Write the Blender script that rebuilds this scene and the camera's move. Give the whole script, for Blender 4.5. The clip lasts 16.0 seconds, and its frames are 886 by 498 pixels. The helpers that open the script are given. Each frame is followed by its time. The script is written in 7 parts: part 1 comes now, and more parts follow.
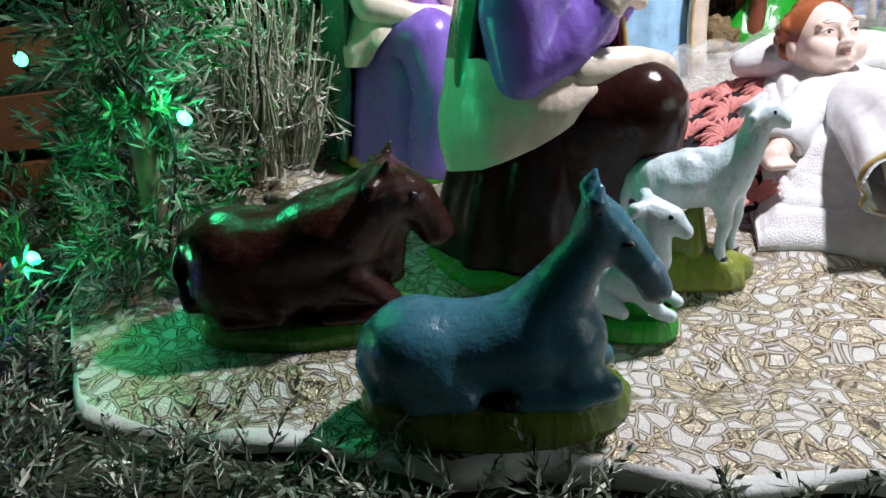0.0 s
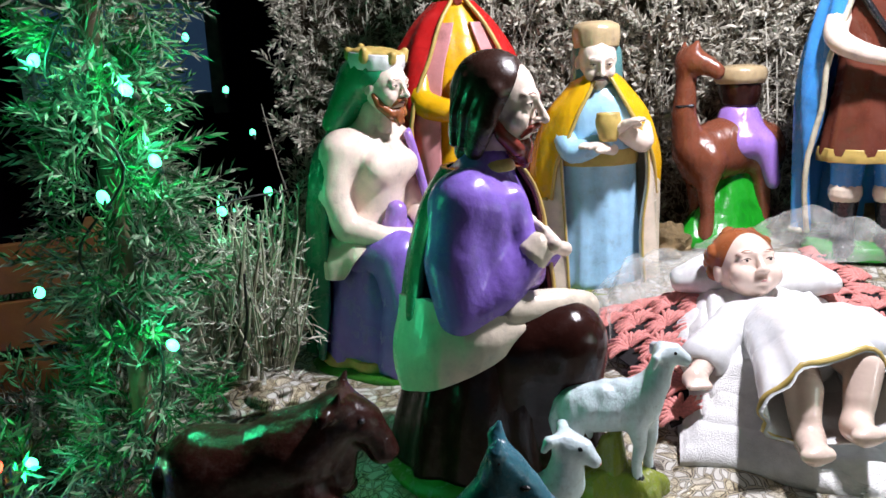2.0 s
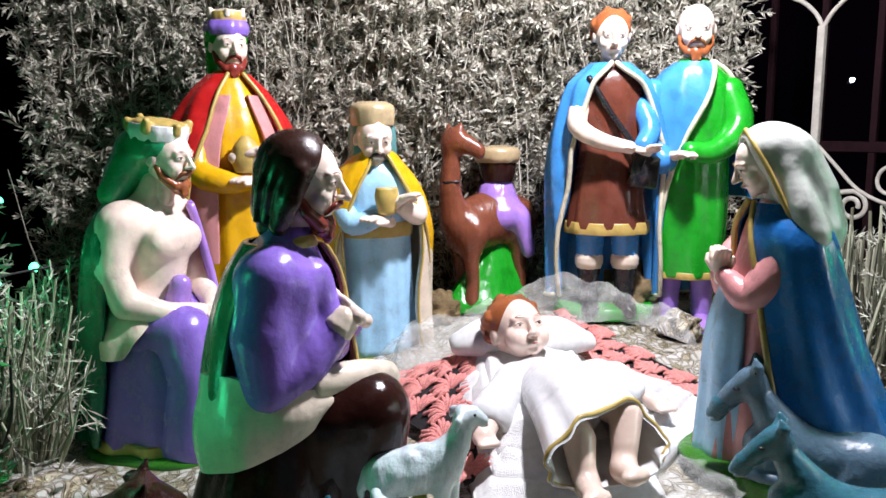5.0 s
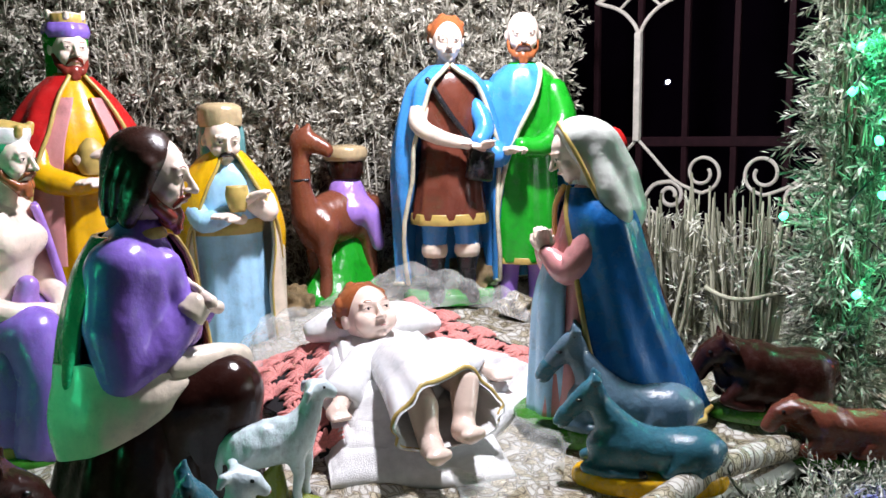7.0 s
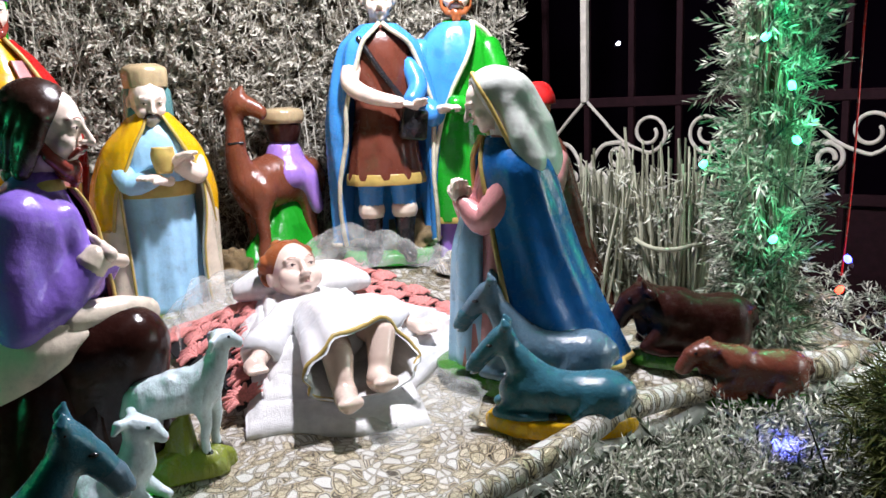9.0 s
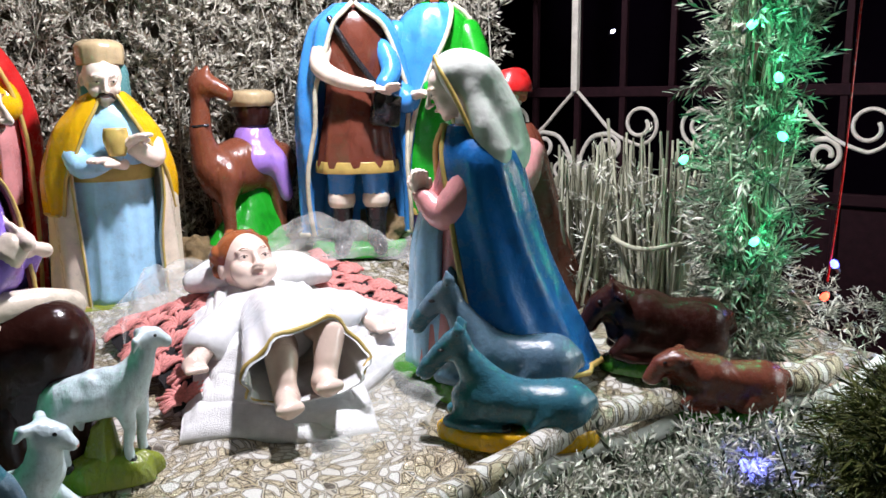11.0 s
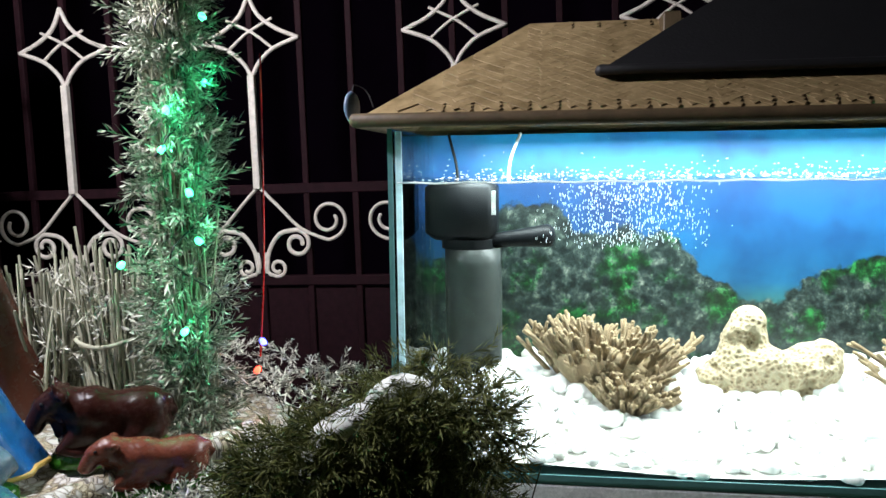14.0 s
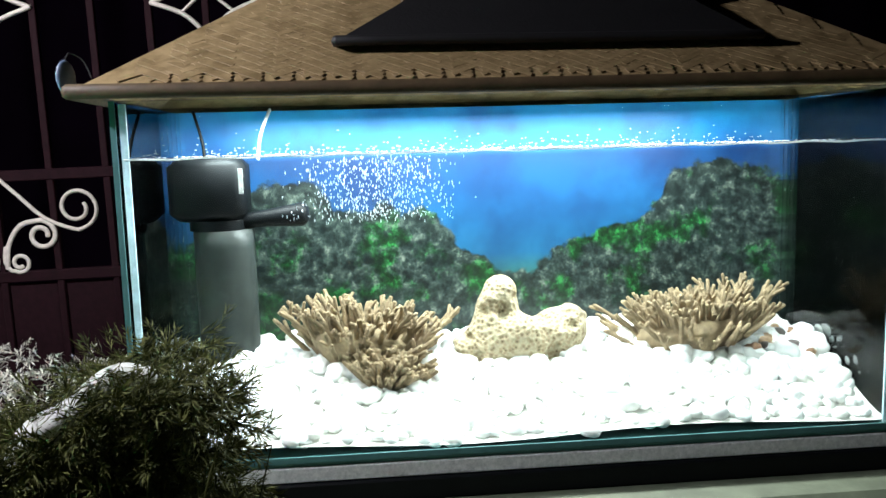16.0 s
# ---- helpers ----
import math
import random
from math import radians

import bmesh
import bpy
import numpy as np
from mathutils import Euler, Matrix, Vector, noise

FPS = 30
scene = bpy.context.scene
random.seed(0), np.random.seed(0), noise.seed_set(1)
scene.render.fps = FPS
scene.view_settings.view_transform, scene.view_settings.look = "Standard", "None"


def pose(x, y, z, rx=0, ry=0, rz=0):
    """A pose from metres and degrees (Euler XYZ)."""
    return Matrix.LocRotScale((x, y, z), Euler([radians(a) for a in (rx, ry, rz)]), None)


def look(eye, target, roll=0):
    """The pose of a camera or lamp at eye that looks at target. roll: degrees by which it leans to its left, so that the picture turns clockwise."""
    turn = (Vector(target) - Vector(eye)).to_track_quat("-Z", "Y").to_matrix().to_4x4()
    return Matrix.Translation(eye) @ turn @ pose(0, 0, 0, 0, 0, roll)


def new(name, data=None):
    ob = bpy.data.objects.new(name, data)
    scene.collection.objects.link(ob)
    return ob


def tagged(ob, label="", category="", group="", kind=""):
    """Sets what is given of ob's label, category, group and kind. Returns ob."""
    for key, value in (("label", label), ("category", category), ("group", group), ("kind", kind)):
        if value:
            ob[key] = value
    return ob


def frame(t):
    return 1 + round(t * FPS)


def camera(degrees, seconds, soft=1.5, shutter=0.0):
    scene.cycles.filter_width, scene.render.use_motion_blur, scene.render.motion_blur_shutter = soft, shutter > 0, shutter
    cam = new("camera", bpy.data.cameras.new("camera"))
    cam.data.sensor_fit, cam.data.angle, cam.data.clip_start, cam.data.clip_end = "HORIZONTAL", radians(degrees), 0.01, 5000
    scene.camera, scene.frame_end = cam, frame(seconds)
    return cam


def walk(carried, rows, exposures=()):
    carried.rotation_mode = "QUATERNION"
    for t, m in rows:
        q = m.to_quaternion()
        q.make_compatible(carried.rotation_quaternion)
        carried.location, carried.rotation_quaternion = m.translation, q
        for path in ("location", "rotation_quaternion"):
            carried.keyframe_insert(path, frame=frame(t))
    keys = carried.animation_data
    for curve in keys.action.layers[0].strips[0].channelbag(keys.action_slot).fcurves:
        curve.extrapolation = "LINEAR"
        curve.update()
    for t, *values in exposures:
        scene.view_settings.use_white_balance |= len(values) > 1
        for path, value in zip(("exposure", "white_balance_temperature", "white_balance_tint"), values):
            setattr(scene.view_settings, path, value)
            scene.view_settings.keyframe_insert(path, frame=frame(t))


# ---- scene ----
cam = camera(57.8, 16.0)
PATH = [
    (0, (0.014, 0.024, 0.304), (0.019, 1.862, -0.483), -3.5),
    (0.5, (0.069, 0.006, 0.338), (0.025, 1.874, -0.374), -3.7),
    (1, (0.078, -0.02, 0.367), (0.037, 1.88, -0.256), -3.5),
    (1.5, (0.078, -0.042, 0.398), (0.048, 1.888, -0.126), -3.0),
    (2, (0.081, -0.057, 0.413), (0.071, 1.891, -0.04), -2.7),
    (2.5, (0.09, -0.069, 0.42), (0.118, 1.889, 0.016), -2.3),
    (3, (0.097, -0.073, 0.424), (0.218, 1.886, 0.038), -1.8),
    (3.5, (0.096, -0.071, 0.436), (0.318, 1.886, 0.087), -1.6),
    (4, (0.074, -0.069, 0.436), (0.432, 1.872, 0.111), -1.1),
    (4.2, (0.061, -0.067, 0.434), (0.48, 1.862, 0.113), -0.8),
    (6.3, (-0.015, -0.114, 0.424), (0.82, 1.679, 0.128), -0.7),
    (6.5, (-0.008, -0.125, 0.419), (0.855, 1.655, 0.126), -0.8),
    (7, (0.007, -0.159, 0.417), (0.939, 1.584, 0.117), -1.0),
    (7.5, (0.006, -0.201, 0.414), (0.942, 1.539, 0.102), -1.4),
    (8, (0.014, -0.23, 0.402), (0.979, 1.494, 0.087), -1.7),
    (8.5, (0.046, -0.227, 0.391), (1.009, 1.495, 0.063), -2.1),
    (8.7, (0.062, -0.221, 0.385), (1.027, 1.498, 0.045), -2.2),
    (10.8, (0.166, -0.168, 0.371), (1.075, 1.568, -0.025), -1.1),
    (11, (0.171, -0.179, 0.377), (1.118, 1.54, -0.01), -0.8),
    (11.5, (0.166, -0.22, 0.397), (1.297, 1.396, 0.066), -0.3),
    (12, (0.156, -0.269, 0.409), (1.44, 1.238, 0.123), -0.6),
    (12.5, (0.159, -0.315, 0.418), (1.565, 1.084, 0.159), -0.8),
    (13, (0.175, -0.369, 0.419), (1.699, 0.903, 0.175), -1.3),
    (13.5, (0.204, -0.413, 0.421), (1.805, 0.764, 0.196), -1.6),
    (14, (0.226, -0.462, 0.422), (1.903, 0.607, 0.208), -1.9),
    (14.5, (0.257, -0.505, 0.416), (2.046, 0.363, 0.196), -1.8),
    (15, (0.261, -0.53, 0.409), (2.106, 0.209, 0.188), -2.3),
    (15.5, (0.273, -0.541, 0.409), (2.138, 0.145, 0.184), -2.6),
    (16, (0.296, -0.545, 0.392), (2.169, 0.107, 0.136), -2.7),
]
walk(cam, [(t, look(eye, target, roll)) for t, eye, target, roll in PATH])

# ---- light ----
world = bpy.data.worlds.new("night")
scene.world = world
world.use_nodes = True
bg = world.node_tree.nodes["Background"]
bg.inputs[0].default_value, bg.inputs[1].default_value = (0.16, 0.2, 0.32, 1), 0.002


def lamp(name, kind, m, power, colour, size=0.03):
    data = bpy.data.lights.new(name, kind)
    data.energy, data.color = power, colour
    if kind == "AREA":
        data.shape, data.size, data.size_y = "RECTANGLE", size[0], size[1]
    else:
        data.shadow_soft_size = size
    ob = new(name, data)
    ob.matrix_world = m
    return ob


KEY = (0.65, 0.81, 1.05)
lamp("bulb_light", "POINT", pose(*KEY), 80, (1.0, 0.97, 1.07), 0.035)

# ---- materials ----
MATS = {}


def material(name, build):
    if name in MATS:
        return MATS[name]
    mat = bpy.data.materials.new(name)
    mat.use_nodes = True
    build(mat.node_tree.nodes, mat.node_tree.links, mat.node_tree.nodes["Principled BSDF"])
    MATS[name] = mat
    return mat


def node(N, kind, **values):
    n = N.new(kind)
    for k, v in values.items():
        n.inputs[k.replace("_", " ")].default_value = v
    return n


def noise_tex(N, L, scale, detail=4, coords="Object", rough=0.6):
    tc = N.new("ShaderNodeTexCoord")
    t = node(N, "ShaderNodeTexNoise", Scale=scale, Detail=detail, Roughness=rough)
    L.new(tc.outputs[coords], t.inputs["Vector"])
    return t


def ramp(N, L, src, stops):
    r = N.new("ShaderNodeValToRGB")
    e = r.color_ramp.elements
    while len(e) < len(stops):
        e.new(0.5)
    for el, (p, c) in zip(e, stops):
        el.position, el.color = p, (*c, 1)
    L.new(src, r.inputs[0])
    return r


def bump(N, L, src, bsdf, strength, dist):
    b = node(N, "ShaderNodeBump", Strength=strength, Distance=dist)
    L.new(src, b.inputs["Height"])
    L.new(b.outputs[0], bsdf.inputs["Normal"])
    return b


def paint(name, c, rough=0.23, dirt=0.8, folds=0.22, shine=0.5):
    """Glossy enamel on cast plaster, worn and stained, with shallow drapery in the cast."""
    def build(N, L, B):
        B.inputs["Specular IOR Level"].default_value = shine
        t = noise_tex(N, L, 17, 6, rough=0.68)
        lo = tuple(v * (1 - 0.42 * dirt) for v in c)
        hi = tuple(min(1, v * 1.1 + 0.012) for v in c)
        r = ramp(N, L, t.outputs[0], [(0.3, lo), (0.5, c), (0.72, hi)])
        L.new(r.outputs[0], B.inputs["Base Color"])
        tc = N.new("ShaderNodeTexCoord")
        mp = N.new("ShaderNodeMapping")
        mp.inputs["Scale"].default_value = (9, 9, 2.2)
        L.new(tc.outputs["Object"], mp.inputs[0])
        long = node(N, "ShaderNodeTexNoise", Scale=1.0, Detail=2, Distortion=0.6)
        L.new(mp.outputs[0], long.inputs["Vector"])
        b1 = node(N, "ShaderNodeBump", Strength=folds, Distance=0.022)
        L.new(long.outputs[0], b1.inputs["Height"])
        b2 = node(N, "ShaderNodeBump", Strength=0.22, Distance=0.004)
        L.new(noise_tex(N, L, 34, 5).outputs[0], b2.inputs["Height"])
        L.new(b1.outputs[0], b2.inputs["Normal"])
        L.new(b2.outputs[0], B.inputs["Normal"])
        rr = ramp(N, L, t.outputs[0], [(0.3, (rough + 0.12,) * 3), (0.55, (rough,) * 3)])
        L.new(rr.outputs[0], B.inputs["Roughness"])
    return material("paint_" + name, build)


def plain(name, c, rough=0.6, metal=0.0, vary=0.3, scale=30, relief=0.3, dist=0.002, emit=None, shine=0.5):
    def build(N, L, B):
        B.inputs["Specular IOR Level"].default_value = shine
        t = noise_tex(N, L, scale, 5)
        r = ramp(N, L, t.outputs[0], [(0.3, tuple(v * (1 - vary) for v in c)), (0.7, tuple(min(1, v * (1 + vary)) for v in c))])
        L.new(r.outputs[0], B.inputs["Base Color"])
        B.inputs["Roughness"].default_value, B.inputs["Metallic"].default_value = rough, metal
        t2 = noise_tex(N, L, scale * 6, 3)
        bump(N, L, t2.outputs[0], B, relief, dist)
        if emit:
            B.inputs["Emission Color"].default_value = (*c, 1)
            B.inputs["Emission Strength"].default_value = emit
    return material(name, build)


def leafy(name, dark, light, rough=0.7):
    """Dry or fresh sprigs, each blade of its own tint."""
    def build(N, L, B):
        g = N.new("ShaderNodeNewGeometry")
        r = ramp(N, L, g.outputs["Random Per Island"], [(0.0, dark), (0.55, light), (1.0, tuple(min(1, v * 1.35) for v in light))])
        L.new(r.outputs[0], B.inputs["Base Color"])
        B.inputs["Roughness"].default_value = rough
        B.inputs["Specular IOR Level"].default_value = 0.2
    return material(name, build)


SKIN = paint("flesh", (0.80, 0.66, 0.56), folds=0.08)
WHITE = paint("white", (0.74, 0.75, 0.75), folds=0.1)
CREAM = paint("cream", (0.72, 0.62, 0.5))
BLUE = paint("blue", (0.05, 0.25, 0.62))
DEEP = paint("deep_blue", (0.015, 0.14, 0.42))
SKY = paint("light_blue", (0.36, 0.62, 0.84))
PURPLE = paint("purple", (0.24, 0.14, 0.56))
VIOLET = paint("violet", (0.36, 0.2, 0.62))
RED = paint("red", (0.5, 0.015, 0.015))
YELLOW = paint("yellow", (0.72, 0.4, 0.006))
GREEN = paint("green", (0.01, 0.3, 0.015))
GRASS = paint("base_green", (0.035, 0.16, 0.015))
OLIVE = paint("olive", (0.2, 0.24, 0.03))
BROWN = paint("brown", (0.13, 0.035, 0.02), folds=0.12)
MAROON = paint("dark_brown", (0.026, 0.008, 0.006), 0.15, folds=0.1, shine=0.25)
RUST = paint("rust", (0.19, 0.058, 0.03), folds=0.15)
PINK = paint("pink", (0.62, 0.27, 0.27))
BLACK = paint("black", (0.012, 0.012, 0.014))
HAIR = paint("dark_hair", (0.035, 0.014, 0.01))
GINGER = paint("ginger", (0.3, 0.09, 0.03))
GOLDP = paint("gold", (0.5, 0.36, 0.1), 0.35)
PETROL = paint("petrol", (0.036, 0.135, 0.185), dirt=1.0, folds=0.06)
GREY = paint("blue_grey", (0.1, 0.17, 0.23), folds=0.15)
SHEEP = paint("sheep", (0.62, 0.72, 0.76), folds=0.1)
TRIM = paint("silver_gilt", (0.6, 0.56, 0.42), 0.4, 1.2)
ROSE = paint("lip_rose", (0.5, 0.2, 0.19), folds=0.0)
JGREEN = paint("bottle_green", (0.012, 0.16, 0.085))


# ---- modelling kit ----
def spline(rows, steps):
    """Catmull-Rom through the rows of numbers."""
    p = np.array(rows, float)
    p = np.vstack([2 * p[0] - p[1], p, 2 * p[-1] - p[-2]])
    out = []
    for i in range(1, len(p) - 2):
        a, b, c, d = p[i - 1:i + 3]
        for t in np.arange(steps) / steps:
            out.append(0.5 * (2 * b + (c - a) * t + (2 * a - 5 * b + 4 * c - d) * t * t + (3 * b - a - 3 * c + d) * t ** 3))
    return np.array(out + [p[-2]])


def fused(parts, cell, k):
    """Surface of smoothly joined solids, netted on a grid of the given cell."""
    lo, hi = [], []
    for p in parts:
        if p[0] == "e":
            q, r = np.array([p[1]]), max(p[2])
        elif p[0] == "l":
            q, r = np.array(p[1]), max(p[2])
        else:
            continue
        lo.append(q.min(0) - r)
        hi.append(q.max(0) + r)
    lo, hi = np.min(lo, 0) - 2.5 * cell - k * 0.5, np.max(hi, 0) + 2.5 * cell + k * 0.5
    n = np.ceil((hi - lo) / cell).astype(int) + 1
    ax = [(lo[i] + cell * np.arange(n[i])).astype(np.float32) for i in range(3)]
    X, Y, Z = np.meshgrid(*ax, indexing="ij")
    F = np.full(X.shape, 9.0, np.float32)
    for p in parts:
        if p[0] in ("e", "-e"):
            E = np.array(Euler([radians(a) for a in (p[3] if len(p) > 3 else (0, 0, 0))]).to_matrix(), np.float32)
            q = [X - p[1][0], Y - p[1][1], Z - p[1][2]]
            q = [sum(q[i] * E[i, j] for i in range(3)) / p[2][j] for j in range(3)]
            a = np.sqrt(sum(v * v for v in q))
            b = np.sqrt(sum((v / p[2][j]) ** 2 for j, v in enumerate(q)))
            d = a * (a - 1) / np.maximum(b, 1e-5)
        else:
            d = None
            for a, b, ra, rb in zip(p[1], p[1][1:], p[2], p[2][1:]):
                a, b = np.array(a, np.float32), np.array(b, np.float32)
                w = b - a
                h = np.clip(((X - a[0]) * w[0] + (Y - a[1]) * w[1] + (Z - a[2]) * w[2]) / max(float(w @ w), 1e-9), 0, 1)
                e = np.sqrt((X - a[0] - h * w[0]) ** 2 + (Y - a[1] - h * w[1]) ** 2 + (Z - a[2] - h * w[2]) ** 2) - (ra + (rb - ra) * h)
                d = e if d is None else np.minimum(d, e)
        if p[0] == "-e":
            h = np.clip(0.5 - 0.5 * (F + d) / (k * 0.5), 0, 1)
            F = F * (1 - h) - d * h + k * 0.5 * h * (1 - h)
        else:
            h = np.clip(0.5 + 0.5 * (F - d) / k, 0, 1)
            F = F * (1 - h) + d * h - k * h * (1 - h)
    ins = F < 0
    tot, cnt = np.zeros((*(n - 1), 3), np.float32), np.zeros(n - 1, np.float32)
    cuts = []
    for axis in range(3):
        sl0, sl1 = [slice(None)] * 3, [slice(None)] * 3
        sl0[axis], sl1[axis] = slice(0, -1), slice(1, None)
        A, B = F[tuple(sl0)], F[tuple(sl1)]
        hit = ins[tuple(sl0)] != ins[tuple(sl1)]
        I = np.argwhere(hit)
        f = (A[hit] / (A[hit] - B[hit])).astype(np.float32)
        pos = I.astype(np.float32)
        pos[:, axis] += f
        o = [i for i in range(3) if i != axis]
        quad, ok = [], np.ones(len(I), bool)
        for da, db in ((0, 0), (1, 0), (1, 1), (0, 1)):
            c = I.copy()
            c[:, o[0]] -= da
            c[:, o[1]] -= db
            good = ((c >= 0) & (c < n - 1)).all(1)
            ok &= good
            np.add.at(tot, tuple(c[good].T), pos[good])
            np.add.at(cnt, tuple(c[good].T), 1)
            quad.append(c)
        flip = ins[tuple(sl0)][hit] ^ (axis == 1)
        cuts.append((quad, ok, flip))
    use = cnt > 0
    idx = np.full(n - 1, -1)
    idx[use] = np.arange(int(use.sum()))
    V = tot[use] / cnt[use][:, None] * cell + lo
    faces = []
    for quad, ok, flip in cuts:
        Q = np.stack([idx[tuple(np.clip(c, 0, np.array(n) - 2).T)] for c in quad], 1)
        for row, good, fl in zip(Q.tolist(), ok, flip):
            if good:
                faces.append(tuple(row[::-1]) if fl else tuple(row))
    return [tuple(v) for v in V.tolist()], faces


class Clay:
    """Collects surfaces of several paints into one mesh."""

    def __init__(s):
        s.v, s.f, s.m, s.mats, s.x, s.weld = [], [], [], [], Matrix(), False

    def add(s, verts, faces, mat):
        if mat not in s.mats:
            s.mats.append(mat)
        k, i = len(s.v), s.mats.index(mat)
        s.v.extend(tuple(s.x @ Vector(v)) for v in verts)
        s.f.extend(tuple(k + a for a in f) for f in faces)
        s.m.extend([i] * len(faces))

    def grid(s, P, mat, closed=False, caps=False):
        P = np.asarray(P, float)
        r, c = P.shape[:2]
        verts = [tuple(p) for p in P.reshape(-1, 3)]
        faces = [(i * c + j, i * c + (j + 1) % c, (i + 1) * c + (j + 1) % c, (i + 1) * c + j)
                 for i in range(r - 1) for j in range(c if closed else c - 1)]
        if caps:
            verts += [tuple(P[0].mean(0)), tuple(P[-1].mean(0))]
            n = r * c
            faces += [(n, (j + 1) % c, j) for j in range(c)] + [(n + 1, (r - 1) * c + j, (r - 1) * c + (j + 1) % c) for j in range(c)]
        s.add(verts, faces, mat)

    def loft(s, rings, mat, n=30, steps=5, fold=0.0, folds=9, phase=0.0, low=1.0, high=0.15):
        """Upright body through rings (x, y, z, rx, ry); folds in the cloth fade from low to high."""
        R = spline(rings, steps)
        th = np.arange(n) / n * 2 * math.pi
        rows = []
        for k, (x, y, z, rx, ry) in enumerate(R):
            w = fold * (low + (high - low) * k / (len(R) - 1))
            q = 1 + w * (np.sin(folds * th + phase + 1.5 * z / max(abs(R[-1][2]), 0.01)) + 0.5 * np.sin((folds * 2 - 3) * th + 2 * phase))
            rows.append(np.stack([x + rx * q * np.cos(th), y + ry * q * np.sin(th), np.full(n, z)], 1))
        s.grid(rows, mat, True, True)

    def shell(s, rings, mat, thick=0.008, n=26, steps=5, fold=0.0, folds=7, trim=None, width=0.005):
        """Open cloak through rings (x, y, z, rx, ry, from angle, to angle)."""
        R = spline(rings, steps)
        rows, e0, e1 = [], [], []
        for k, (x, y, z, rx, ry, a0, a1) in enumerate(R):
            th = np.radians(np.linspace(a0, a1, n))
            w = fold * (1 - 0.8 * k / (len(R) - 1))
            q = 1 + w * np.sin(folds * th * 1.3 + z * 9)
            o = np.stack([x + rx * q * np.cos(th), y + ry * q * np.sin(th), np.full(n, z)], 1)
            i = np.stack([x + (rx * q - thick) * np.cos(th), y + (ry * q - thick) * np.sin(th), np.full(n, z)], 1)
            rows.append(np.vstack([o, i[::-1]]))
            e0.append(o[0]), e1.append(o[-1])
        s.grid(rows, mat, True)
        c = 2 * n
        for row, flip in ((rows[0], 1), (rows[-1], 0)):
            s.add([tuple(p) for p in row], [(j, j + 1, c - 2 - j, c - 1 - j)[::(-1 if flip else 1)] for j in range(n - 1)], mat)
        if trim:
            for e in (e0, e1):
                s.tube(e[::3] + [e[-1]], [width] * (len(e[::3]) + 1), trim, n=7, steps=2)
            s.tube([tuple(p) for p in rows[0][:n:3]], [width] * len(rows[0][:n:3]), trim, n=7, steps=2)

    def tube(s, pts, radii, mat, n=12, steps=5, caps=True):
        """Round limb through the points; a radius may be (across, upward)."""
        R = spline([(*p, *(r if isinstance(r, tuple) else (r, r))) for p, r in zip(pts, radii)], steps)
        P, W = R[:, :3], np.abs(R[:, 3:])
        T = np.gradient(P, axis=0)
        T /= np.linalg.norm(T, axis=1)[:, None] + 1e-9
        th = np.arange(n) / n * 2 * math.pi
        side = np.cross(T[0], (0, 0, 1))
        if np.linalg.norm(side) < 0.2:
            side = np.cross(T[0], (0, 1, 0))
        rows = []
        for p, t, (a, b) in zip(P, T, W):
            side = side - t * (side @ t)
            side /= np.linalg.norm(side)
            up = np.cross(side, t)
            rows.append(p + np.outer(np.cos(th) * a, side) + np.outer(np.sin(th) * b, up))
        if caps:
            def end(row, p, t, a):
                return [p + (row - p) * k + t * a * d for k, d in ((0.85, 0.35), (0.5, 0.6))]
            rows = end(rows[0], P[0], -T[0], W[0].mean())[::-1] + rows + end(rows[-1], P[-1], T[-1], W[-1].mean())
        s.grid(rows, mat, True, True)

    def blob(s, c, r, mat, rot=(0, 0, 0), n=18, m=11, rough=0.0, seed=0):
        E = Euler([radians(a) for a in rot]).to_matrix()
        rows = []
        for i in range(m + 1):
            ph = math.pi * (i + 0.001) / (m + 0.002)
            row = []
            for j in range(n):
                th = 2 * math.pi * j / n
                d = Vector((math.sin(ph) * math.cos(th), math.sin(ph) * math.sin(th), -math.cos(ph)))
                k = 1 + (rough * noise.noise(d * 2.2 + Vector((seed, 0, 0))) if rough else 0)
                row.append(Vector(c) + E @ Vector((d.x * r[0] * k, d.y * r[1] * k, d.z * r[2] * k)))
            rows.append(row)
        s.grid(rows, mat, True)

    def box(s, c, r, mat, rot=(0, 0, 0), bevel=0.15):
        """Block with eased edges; r: half sizes."""
        E = Euler([radians(a) for a in rot]).to_matrix()
        k = bevel * min(r)
        rows = []
        for z, d in ((-r[2], k), (-r[2] + k, 0), (r[2] - k, 0), (r[2], k)):
            a, b = r[0] - d, r[1] - d
            ring = [(-a + k, -b), (a - k, -b), (a, -b + k), (a, b - k), (a - k, b), (-a + k, b), (-a, b - k), (-a, -b + k)]
            rows.append([Vector(c) + E @ Vector((x, y, z)) for x, y in ring])
        s.grid(rows, mat, True, True)

    def lump(s, parts, mat, cell=0.016, k=0.03):
        """Solid fused from ellipsoids and tapered limbs: ("e", centre, radii, turn), ("l", points, radii); "-e" carves."""
        s.add(*fused(parts, cell, k), mat)

    def mesh(s, name, smooth=True):
        me = bpy.data.meshes.new(name)
        if s.weld:
            seen, at = {}, []
            for v in s.v:
                at.append(seen.setdefault(tuple(round(c, 5) for c in v), len(seen)))
            s.v, s.f = list(seen), [tuple(at[i] for i in f) for f in s.f]
        me.from_pydata(s.v, [], s.f)
        for m in s.mats:
            me.materials.append(m)
        me.polygons.foreach_set("material_index", s.m)
        me.polygons.foreach_set("use_smooth", [smooth] * len(s.f))
        me.update()
        return me

